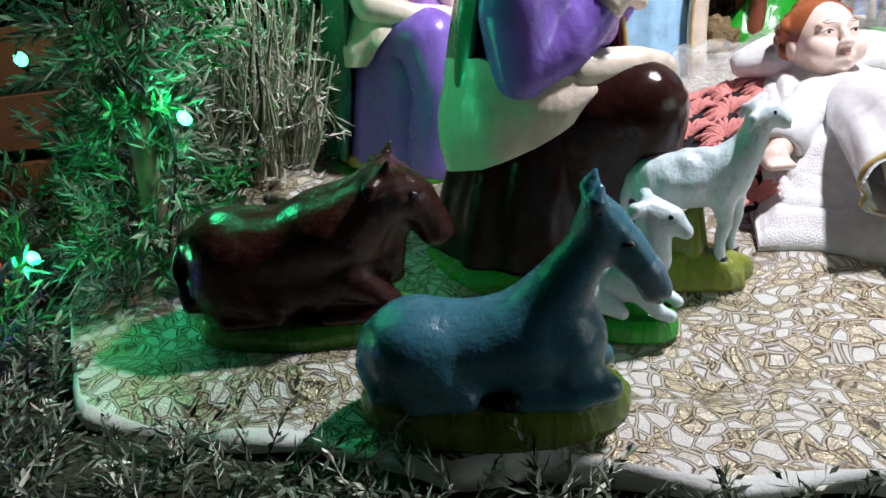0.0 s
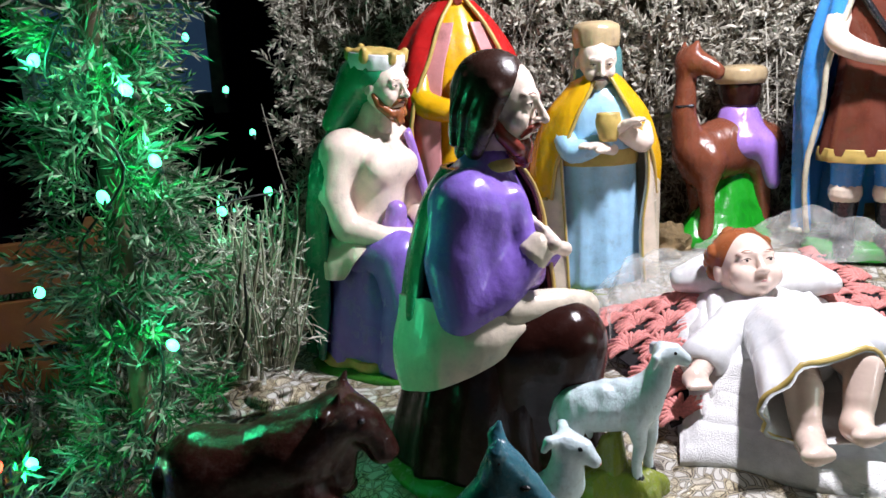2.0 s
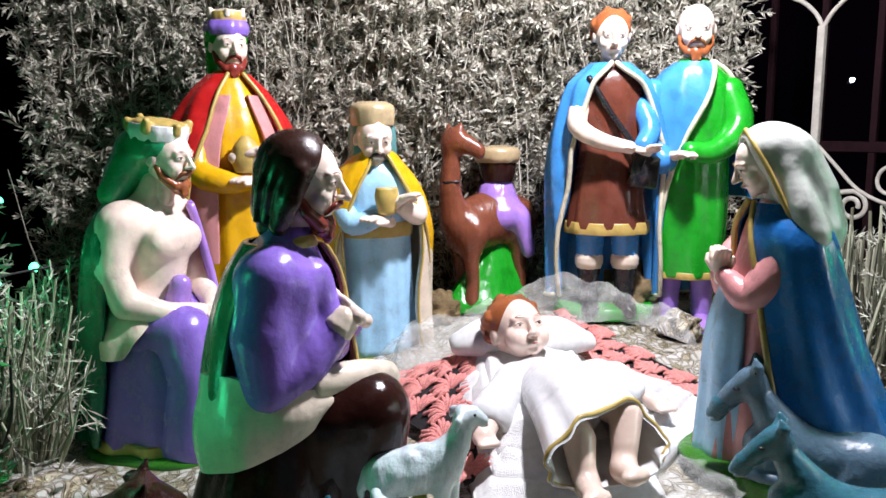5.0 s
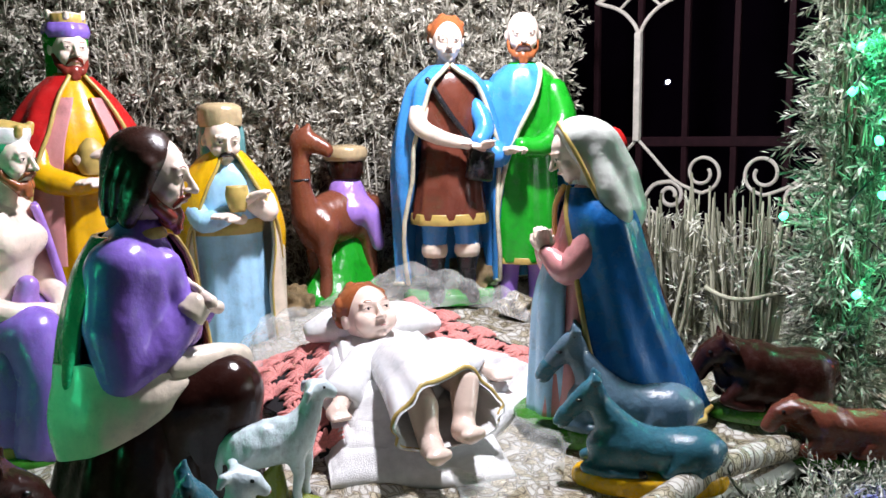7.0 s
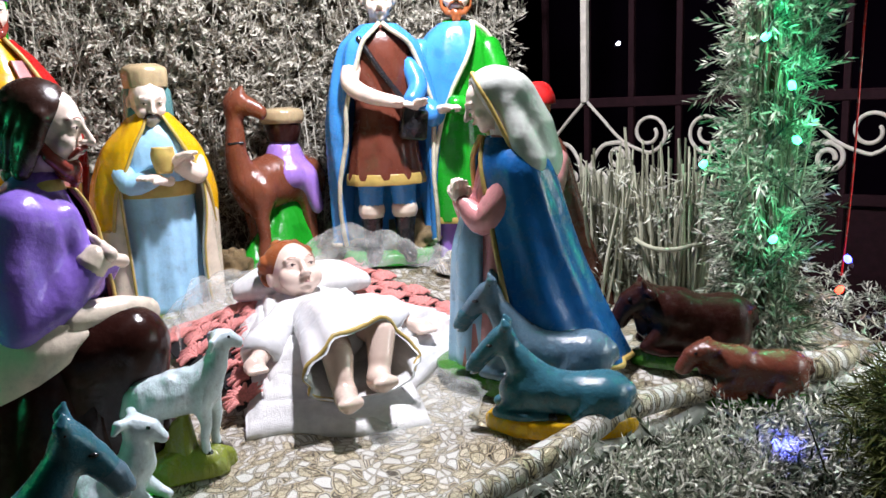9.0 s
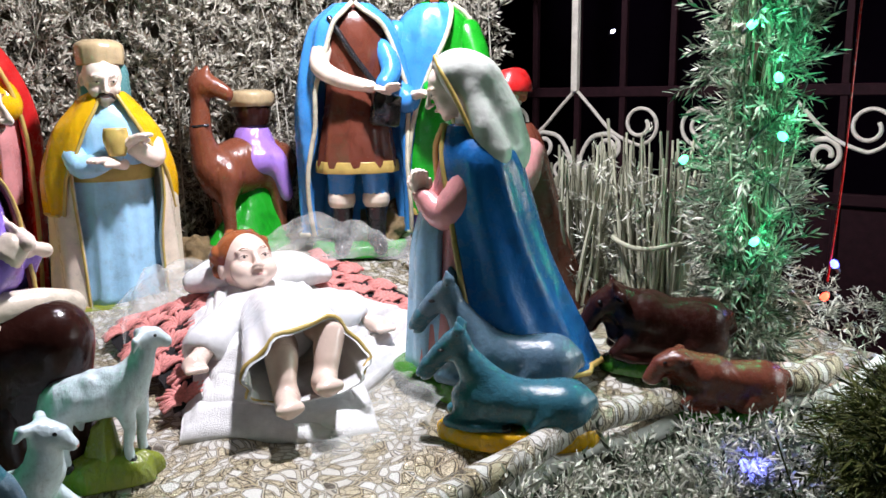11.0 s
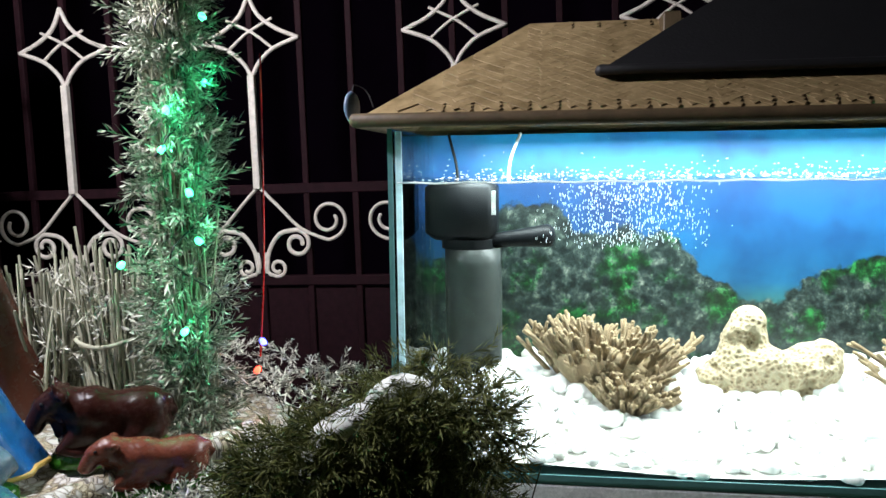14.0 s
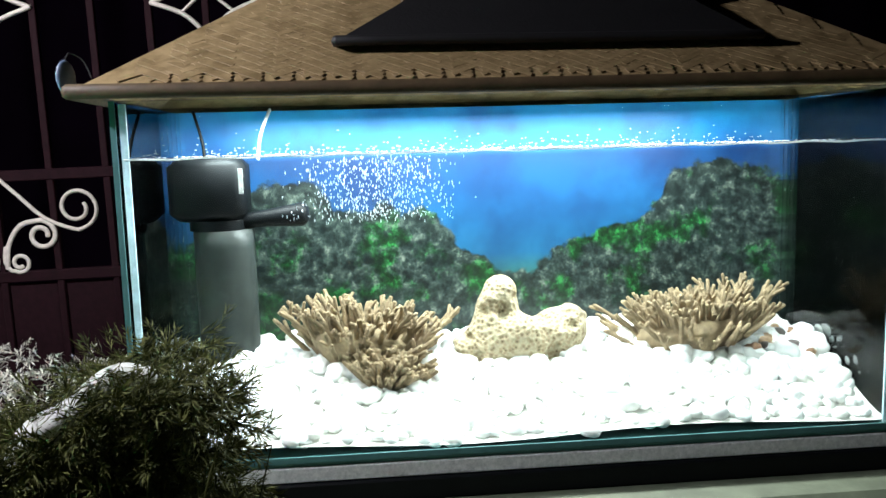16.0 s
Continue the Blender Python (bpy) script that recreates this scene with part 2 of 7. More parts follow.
    def thing(s, name, m, label, category, group="", kind="", smooth=True):
        ob = new(name, s.mesh(name, smooth))
        ob.matrix_world = m
        return tagged(ob, label, category, group, kind)

    def part(s, name, parent, label="", smooth=True, m=None):
        ob = new(name, s.mesh(name, smooth))
        ob.parent = parent
        if m is not None:
            ob.matrix_basis = m
        if label:
            ob["label"] = label
        return ob


def empty(name, m, label, category, group="", kind=""):
    ob = new(name)
    ob.matrix_world = m
    ob.empty_display_size = 0.05
    return tagged(ob, label, category, group, kind)


def step(a, b, x):
    t = np.clip((np.asarray(x, float) - a) / (b - a), 0, 1)
    return t * t * (3 - 2 * t)


def land(x, y):
    """Height of the covered mound on which the figures stand."""
    x, y = np.asarray(x, float), np.asarray(y, float)
    z = -0.035 + 0.065 * step(0.5, 1.35, y + 0.3 * (x - 0.3))
    z = z + 0.05 * np.exp(-((x - 0.72) ** 2 + (y - 1.32) ** 2) / 0.058)
    return z + 0.022 * np.exp(-((x - 0.76) ** 2 + (y - 0.74) ** 2) / 0.02)


def ground(x, y, rz=0, lift=0.0, s=1.0):
    return pose(x, y, float(land(x, y)) + lift, 0, 0, rz) @ Matrix.Scale(s, 4)


RNG = np.random.default_rng(7)


def sprig_cloud(name, places, aims, sizes, mat, blades=13, needle=0.3, wide=0.05, curl=0.25, twig=True, seed=1):
    """One mesh of many small twigs with narrow blades; places, aims: N x 3."""
    g = np.random.default_rng(seed)
    N = len(places)
    a = aims / (np.linalg.norm(aims, axis=1)[:, None] + 1e-9)
    ref = g.normal(size=(N, 3))
    u = np.cross(a, ref)
    u /= np.linalg.norm(u, axis=1)[:, None]
    w = np.cross(a, u)
    sizes = np.asarray(sizes)[:, None]
    V, F = [], []
    base = 0
    for k in range(blades):
        f = (0.12 + 0.88 * (k + 0.5) / blades)
        th = k * 2.4 + g.uniform(-0.5, 0.5, (N, 1))
        out = u * np.cos(th) + w * np.sin(th)
        L = needle * sizes * g.uniform(0.6, 1.3, (N, 1)) * (1.15 - 0.6 * f)
        p0 = places + a * sizes * f
        d = out * (0.75 + g.uniform(-0.2, 0.2, (N, 1))) + a * (0.65 + g.uniform(-0.2, 0.3, (N, 1)))
        side = np.cross(d, a)
        side /= np.linalg.norm(side, axis=1)[:, None] + 1e-9
        side = side * wide * sizes
        mid = p0 + d * L * 0.5 + a * L * curl * 0.2
        tip = p0 + d * L + a * L * curl
        V.append(np.stack([p0, mid - side, tip, mid + side], 1))
    V = np.stack(V, 1).reshape(-1, 3)
    q = np.arange(len(V) // 4) * 4
    F = np.stack([q, q + 1, q + 2, q + 3], 1)
    if twig:
        s1 = u * 0.018 * sizes
        s2 = w * 0.018 * sizes
        T = np.stack([places - s1, places + s1, places + a * sizes, places - s2, places + s2, places + a * sizes], 1).reshape(-1, 3)
        n0 = len(V)
        qt = np.arange(len(T) // 3) * 3 + n0
        V = np.vstack([V, T])
        faces = [tuple(r) for r in F.tolist()] + [tuple(r) for r in np.stack([qt, qt + 1, qt + 2], 1).tolist()]
    else:
        faces = [tuple(r) for r in F.tolist()]
    me = bpy.data.meshes.new(name)
    me.from_pydata(V.tolist(), [], faces)
    me.materials.append(mat)
    return me


def stalks(name, starts, ends, radius, mat, bend=0.01, seed=3, sides=4):
    """One mesh of many thin dry stalks."""
    g = np.random.default_rng(seed)
    V, F = [], []
    n = 0
    for p, q, r in zip(starts, ends, radius):
        p, q = np.asarray(p), np.asarray(q)
        t = q - p
        u = np.cross(t, g.normal(size=3))
        u /= np.linalg.norm(u)
        w = np.cross(t, u)
        w /= np.linalg.norm(w)
        mid = (p + q) / 2 + u * bend * g.normal()
        for c, k in ((p, 1.0), (mid, 0.9), (q, 0.6)):
            for j in range(sides):
                an = 2 * math.pi * j / sides
                V.append(c + (u * math.cos(an) + w * math.sin(an)) * r * k)
        for i in range(2):
            for j in range(sides):
                F.append((n + i * sides + j, n + i * sides + (j + 1) % sides, n + (i + 1) * sides + (j + 1) % sides, n + (i + 1) * sides + j))
        F.append(tuple(n + 2 * sides + j for j in range(sides)))
        n += 3 * sides
    me = bpy.data.meshes.new(name)
    me.from_pydata([tuple(v) for v in V], [], F)
    me.materials.append(mat)
    return me


# ---- ground, walls ----
def earth_build(N, L, B):
    t = noise_tex(N, L, 9, 8)
    r = ramp(N, L, t.outputs[0], [(0.3, (0.01, 0.012, 0.006)), (0.55, (0.035, 0.04, 0.018)), (0.8, (0.1, 0.09, 0.05))])
    L.new(r.outputs[0], B.inputs["Base Color"])
    B.inputs["Roughness"].default_value = 0.95
    bump(N, L, noise_tex(N, L, 120, 6).outputs[0], B, 0.9, 0.01)


EARTH = material("earth", earth_build)
HEM_X = [-0.37, -0.355, -0.27, -0.15, -0.083, 0.013, 0.062, 0.184, 0.276, 0.42, 0.56, 0.70, 0.88, 1.0, 1.06, 1.28]
HEM_Y = [0.86, 0.74, 0.555, 0.513, 0.503, 0.452, 0.462, 0.416, 0.41, 0.425, 0.47, 0.495, 0.50, 0.485, 0.455, 0.50]


def cloth_front(x):
    return np.interp(x, HEM_X, HEM_Y)


def ground_sheet():
    xs = np.concatenate([[-60, -12, -5], np.linspace(-2.6, 2.6, 131), [5, 12, 60]])
    ys = np.concatenate([[-60, -12, -4], np.linspace(-1.2, 3.6, 121), [6, 14, 60]])
    X, Y = np.meshgrid(xs, ys)
    bed = step(0.08, 0.34, Y) * (1 - step(1.05, 1.22, X) * (1 - step(0.33, 0.5, Y))) * (1 - step(1.25, 1.5, X)) * step(-1.6, -1.2, X) * (1 - step(1.9, 2.3, Y))
    top = land(X, Y) - 0.016
    Z = -0.42 + (top + 0.42) * bed
    s = Clay()
    s.grid(np.stack([X, Y, Z], 2), EARTH)
    return s.thing("ground", Matrix(), "dark bare earth ground under the display", "ground", kind="structure")


ground_sheet()

# near-black colour carries the night shade; both walls are added as backdrop
DARKWALL = plain("wall_night_shade", (0.006, 0.002, 0.008), 0.95, scale=3, shine=0.08)
GATE_M = pose(1.545, 1.556, 0, 0, 0, math.degrees(math.atan2(-0.922, 0.387)))


def slab(name, m, c, r, mat, label, category="wall"):
    s = Clay()
    s.box(c, r, mat, bevel=0.02)
    return s.thing(name, m, label, category, kind="structure", smooth=False)


slab("wall_behind_gate", GATE_M, (0.6, 2.4, 0.9), (4.5, 0.06, 1.35), DARKWALL, "backdrop wall behind the gate, shadow put into its near-black purple")
slab("wall_behind_left", Matrix(), (-1.1, 2.6, 0.9), (1.3, 0.06, 1.35), DARKWALL, "backdrop wall behind the straw, shadow put into its near-black colour")

# ---- straw screen ----
STRAW = leafy("dry_sprigs", (0.14, 0.13, 0.1), (0.44, 0.42, 0.35))
FROST = leafy("pale_sprigs", (0.14, 0.14, 0.11), (0.62, 0.62, 0.53))
SAGE = leafy("grey_green_sprigs", (0.03, 0.05, 0.03), (0.26, 0.29, 0.22))
LITTER = leafy("ground_sprigs", (0.015, 0.025, 0.015), (0.16, 0.19, 0.14))
FIR = leafy("green_sprigs", (0.008, 0.05, 0.018), (0.05, 0.2, 0.07))
ASPAR = leafy("feathery_green", (0.014, 0.024, 0.006), (0.11, 0.12, 0.034))
REED = leafy("cut_reeds", (0.08, 0.08, 0.05), (0.38, 0.38, 0.28))
HA, HB = np.array([-0.21, 1.582]), np.array([1.17, 1.42])
HD = (HB - HA) / np.linalg.norm(HB - HA)
HN = np.array([HD[1], -HD[0]])


def straw_screen():
    ob = empty("straw_screen", Matrix(), "tall screen of pale dry sprigs and stalks", "straw screen", kind="structure")
    s = Clay()
    mid = (HA + HB) / 2 - HN * 0.05
    s.box((0, 0, 0), (0.69, 0.02, 0.55), plain("straw_backing", (0.1, 0.08, 0.05), 0.95, scale=40, vary=0.6, relief=1.0, dist=0.01))
    s.part("backing", ob, m=pose(mid[0], mid[1], 0.5, 0, 0, math.degrees(math.atan2(HD[1], HD[0]))))
    g = np.random.default_rng(11)
    N = 8200
    t, z = g.uniform(-0.02, 1.02, N), g.uniform(0.0, 0.98, N)
    ln = np.linalg.norm(HB - HA)
    dep = g.uniform(-0.035, 0.03, N) + 0.025 * np.sin(t * 17) * np.sin(z * 9 + t * 5)
    P = np.stack([HA[0] + HD[0] * t * ln + HN[0] * dep, HA[1] + HD[1] * t * ln + HN[1] * dep, z], 1)
    A = g.normal(size=(N, 3)) * 0.55 + np.array([HN[0] * 0.5, HN[1] * 0.5, 0.25])
    me = sprig_cloud("sprigs", P, A, g.uniform(0.034, 0.068, N), STRAW, blades=15, needle=0.33, wide=0.046, seed=4)
    o = new("foliage", me)
    o.parent = ob
    o["kind"] = "stuff"
    n = 230
    t, z = g.uniform(0, 1, n), g.uniform(0.0, 0.8, n)
    dep = g.uniform(0.0, 0.05, n)
    S = np.stack([HA[0] + HD[0] * t * ln + HN[0] * dep, HA[1] + HD[1] * t * ln + HN[1] * dep, z], 1)
    E = S + np.stack([g.normal(0, 0.03, n), g.normal(0, 0.015, n), g.uniform(0.12, 0.32, n)], 1)
    o = new("stalks", stalks("stalks", S, E, g.uniform(0.0008, 0.0018, n), STRAW))
    o.parent = ob
    o["kind"] = "stuff"


straw_screen()


# ---- printed cloth ----
def cloth_build(N, L, B):
    tc = N.new("ShaderNodeTexCoord")
    warp = node(N, "ShaderNodeTexNoise", Scale=14, Detail=2)
    L.new(tc.outputs["Object"], warp.inputs["Vector"])
    mix = N.new("ShaderNodeMixRGB")
    mix.blend_type, mix.inputs[0].default_value = "LINEAR_LIGHT", 0.03
    L.new(tc.outputs["Object"], mix.inputs[1])
    L.new(warp.outputs["Color"], mix.inputs[2])
    flat = N.new("ShaderNodeVectorMath")
    flat.operation = "MULTIPLY"
    flat.inputs[1].default_value = (1, 1, 0)
    L.new(mix.outputs[0], flat.inputs[0])
    ve = node(N, "ShaderNodeTexVoronoi", Scale=78, Randomness=1.0)
    ve.feature = "DISTANCE_TO_EDGE"
    vc = node(N, "ShaderNodeTexVoronoi", Scale=78, Randomness=1.0)
    v2 = node(N, "ShaderNodeTexVoronoi", Scale=120)
    v2.feature = "DISTANCE_TO_EDGE"
    for v in (ve, vc, v2):
        L.new(flat.outputs[0], v.inputs["Vector"])
    line = ramp(N, L, ve.outputs["Distance"], [(0.04, (0, 0, 0)), (0.06, (0.95, 0.95, 0.95)), (0.1, (0.95, 0.95, 0.95)), (0.125, (0, 0, 0))])
    fine = ramp(N, L, v2.outputs["Distance"], [(0.02, (0.6, 0.6, 0.6)), (0.05, (0, 0, 0))])
    lines = N.new("ShaderNodeMixRGB")
    lines.blend_type, lines.inputs[0].default_value = "ADD", 1
    L.new(line.outputs[0], lines.inputs[1])
    sep = N.new("ShaderNodeSeparateColor")
    L.new(vc.outputs["Color"], sep.inputs[0])
    gold = ramp(N, L, sep.outputs[1], [(0.5, (0, 0, 0)), (0.55, (1, 1, 1))])
    fm = N.new("ShaderNodeMixRGB")
    fm.blend_type, fm.inputs[0].default_value = "MULTIPLY", 1
    L.new(gold.outputs[0], fm.inputs[1])
    L.new(fine.outputs[0], fm.inputs[2])
    L.new(fm.outputs[0], lines.inputs[2])
    cell = ramp(N, L, sep.outputs[1], [(0.0, (0.62, 0.61, 0.57)), (0.5, (0.56, 0.54, 0.48)), (0.56, (0.55, 0.49, 0.36)), (1.0, (0.48, 0.42, 0.28))])
    gap = ramp(N, L, ve.outputs["Distance"], [(0.04, (0.62, 0.55, 0.4)), (0.07, (1, 1, 1))])
    cm = N.new("ShaderNodeMixRGB")
    cm.blend_type, cm.inputs[0].default_value = "MULTIPLY", 0.6
    L.new(cell.outputs[0], cm.inputs[1])
    L.new(gap.outputs[0], cm.inputs[2])
    m2 = N.new("ShaderNodeMixRGB")
    L.new(lines.outputs[0], m2.inputs[0])
    L.new(cm.outputs[0], m2.inputs[1])
    m2.inputs[2].default_value = (0.06, 0.045, 0.028, 1)
    L.new(m2.outputs[0], B.inputs["Base Color"])
    spark = noise_tex(N, L, 420, 2)
    mul = N.new("ShaderNodeMath")
    mul.operation = "MULTIPLY"
    L.new(gold.outputs[0], mul.inputs[0])
    L.new(ramp(N, L, spark.outputs[0], [(0.45, (0, 0, 0)), (0.6, (1, 1, 1))]).outputs[0], mul.inputs[1])
    L.new(mul.outputs[0], B.inputs["Metallic"])
    B.inputs["Roughness"].default_value = 0.3
    bump(N, L, spark.outputs[0], B, 0.7, 0.003)


CLOTH = material("printed_cloth", cloth_build)
HEM = plain("cloth_reverse", (0.68, 0.7, 0.66), 0.8, scale=60, vary=0.08)


def cloth_height(x, y):
    f = cloth_front(x)
    rip = 0.007 * np.sin(9 * x + 22 * (y - f)) + 0.004 * np.sin(31 * x - 14 * y) + 0.004 * np.sin(62 * y + 3 * np.sin(7 * x)) + 0.002 * np.sin(110 * y - 17 * x)
    return land(x, y) + 0.004 + rip * (0.35 + 0.65 * np.exp(-((y - f) / 0.12)))


def printed_cloth():
    ob = empty("printed_cloth", Matrix(), "floral gold and white printed cloth spread over the mound", "cloth")
    xs = np.linspace(-0.36, 1.27, 190)
    vs = np.linspace(0, 1, 130) ** 1.3
    P = np.zeros((len(vs), len(xs), 3))
    for j, x in enumerate(xs):
        f = float(cloth_front(x))
        y = f + (1.52 - f) * vs
        P[:, j] = np.stack([np.full(len(vs), x), y, cloth_height(x, y)], 1)
    s = Clay()
    s.grid(P, CLOTH)
    s.part("spread", ob)
    edge = P[0]
    rows = []
    for k, (dy, dz) in enumerate(((0.0, 0.0), (-0.006, -0.002), (-0.010, -0.009), (-0.006, -0.018))):
        r = edge.copy()
        r[:, 1] += dy * (1 + 0.5 * np.sin(xs * 40))
        r[:, 2] += dz * (1 + 0.35 * np.sin(xs * 23))
        rows.append(r)
    s = Clay()
    s.grid(rows[::-1], HEM)
    s.part("hem", ob, "plain white reverse of the hem")
    s = Clay()
    rx = np.linspace(0.36, 1.12, 24)
    s.tube([(x, float(cloth_front(x)) + 0.004, float(land(x, cloth_front(x))) + 0.018 + 0.012 * step(0.5, 0.8, x) + 0.003 * math.sin(19 * x)) for x in rx],
           [0.014 + 0.003 * math.sin(13 * x + 1) + 0.005 * float(step(0.5, 0.8, x)) for x in rx], CLOTH, n=14, steps=3)
    s.part("rolled_edge", ob, "edge of the cloth rolled into a ridge")


printed_cloth()


# ---- gate ----
IRON = plain("maroon_iron", (0.014, 0.004, 0.006), 0.75, scale=60, shine=0.12)
IVORY = plain("ivory_iron", (0.62, 0.58, 0.5), 0.5, scale=60, vary=0.15)


def bar(s, p, q, r, mat):
    """Square bar between two points of the gate's plane (s, z)."""
    c = ((p[0] + q[0]) / 2, 0, (p[1] + q[1]) / 2)
    ln = math.hypot(q[0] - p[0], q[1] - p[1]) / 2
    s.box(c, (r, r, ln), mat, (0, math.degrees(math.atan2(q[0] - p[0], q[1] - p[1])), 0), 0.2)


def ribbon(s, pts, mat, w=0.006):
    s.tube([(a, -0.012, b) for a, b in pts], [(w, w * 0.8)] * len(pts), mat, n=8, steps=3)


def spiral(cx, cz, r0, r1, a0, turns, n=22):
    return [(cx + (r0 + (r1 - r0) * k / (n - 1)) * math.cos(radians(a0 + 360 * turns * k / (n - 1))),
             cz + (r0 + (r1 - r0) * k / (n - 1)) * math.sin(radians(a0 + 360 * turns * k / (n - 1)))) for k in range(n)]


def iron_gate():
    ob = empty("iron_gate", GATE_M, "maroon iron gate with ivory scrolls and forks", "gate")
    for k in range(-6, 16):
        x = 0.131 * k
        s = Clay()
        bar(s, (x, -0.4), (x, 1.35), 0.008, IRON)
        s.part("upright", ob, smooth=False)
    for z in (-0.3, 0.128, 0.368, 1.2):
        s = Clay()
        s.box((0.55, 0, z), (1.4, 0.011, 0.013), IRON, bevel=0.2)
        s.part("rail", ob, smooth=False)
    s = Clay()
    s.box((0.55, 0.006, -0.1), (1.4, 0.003, 0.21), IRON, bevel=0.1)
    s.part("lower_panel", ob, smooth=False)
    for k in range(-1, 4):
        o = 0.527 * k
        s = Clay()
        bar(s, (o, 0.37), (o, 0.66), 0.009, IVORY)
        s.part("stem", ob, "ivory painted stem", smooth=False).location.y = -0.016
        s = Clay()
        for d in (-1, 1):
            ribbon(s, [(o, 0.655), (o + d * 0.02, 0.69), (o + d * 0.06, 0.725), (o + d * 0.127, 0.75)], IVORY, 0.007)
            ribbon(s, [(o + d * 0.127, 0.75), (o + d * 0.07, 0.775), (o + d * 0.025, 0.81), (o, 0.86)], IVORY, 0.007)
            ribbon(s, [(o + d * 0.06, 0.725), (o + d * 0.01, 0.765), (o - d * 0.06, 0.80)], IVORY, 0.005)
        s.part("fork", ob, "ivory painted fork")
        for d in (-1, 1):
            s = Clay()
            big = spiral(o + d * 0.185, 0.287, 0.052, 0.02, -100 if d > 0 else -80, 1.35 * d)
            ribbon(s, [(o + d * 0.004, 0.372), (o + d * 0.05, 0.325), (o + d * 0.11, 0.265)] + big, IVORY)
            s.part("large_scroll", ob, "ivory painted scroll")
            s = Clay()
            mid = spiral(o + d * 0.098, 0.225, 0.036, 0.014, 100 if d > 0 else 80, -1.3 * d)
            ribbon(s, [(o + d * 0.012, 0.15), (o + d * 0.02, 0.205), (o + d * 0.05, 0.25)] + mid, IVORY)
            s.part("middle_scroll", ob, "ivory painted scroll")
            s = Clay()
            ribbon(s, [(o + d * 0.012, 0.20), (o + d * 0.008, 0.165), (o + d * 0.02, 0.145)] + spiral(o + d * 0.042, 0.162, 0.024, 0.01, -130 if d > 0 else -50, 1.2 * d, 14), IVORY, 0.005)
            s.part("small_scroll", ob, "ivory painted scroll")


iron_gate()

# ---- fish tank ----
TANK = pose(1.257, 0.302, 0, 0, 1.15, -66.0)
TW, TD, TZ0, TZ1, WATER = 1.235, 0.405, -0.085, 0.478, 0.392


def glass_build(N, L, B):
    out = N["Material Output"]
    tr = node(N, "ShaderNodeBsdfTransparent", Color=(0.93, 0.985, 0.975, 1))
    gl = node(N, "ShaderNodeBsdfGlossy", Roughness=0.02)
    fr = node(N, "ShaderNodeFresnel", IOR=1.35)
    mx = N.new("ShaderNodeMixShader")
    for a, b in ((fr.outputs[0], mx.inputs[0]), (tr.outputs[0], mx.inputs[1]), (gl.outputs[0], mx.inputs[2]), (mx.outputs[0], out.inputs[0])):
        L.new(a, b)


def water_build(N, L, B):
    out = N["Material Output"]
    tr = node(N, "ShaderNodeBsdfTransparent", Color=(0.9, 0.97, 1, 1))
    gl = node(N, "ShaderNodeBsdfGlossy", Roughness=0.06)
    fr = node(N, "ShaderNodeFresnel", IOR=1.33)
    b = node(N, "ShaderNodeBump", Strength=0.6, Distance=0.004)
    L.new(noise_tex(N, L, 55, 3).outputs[0], b.inputs["Height"])
    mx = N.new("ShaderNodeMixShader")
    L.new(b.outputs[0], gl.inputs["Normal"])
    L.new(b.outputs[0], fr.inputs["Normal"])
    for a, c in ((fr.outputs[0], mx.inputs[0]), (tr.outputs[0], mx.inputs[1]), (gl.outputs[0], mx.inputs[2]), (mx.outputs[0], out.inputs[0])):
        L.new(a, c)


GLASS, WATERM = material("tank_glass", glass_build), material("water", water_build)
EDGE = plain("glass_edge", (0.09, 0.22, 0.22), 0.15, vary=0.15)


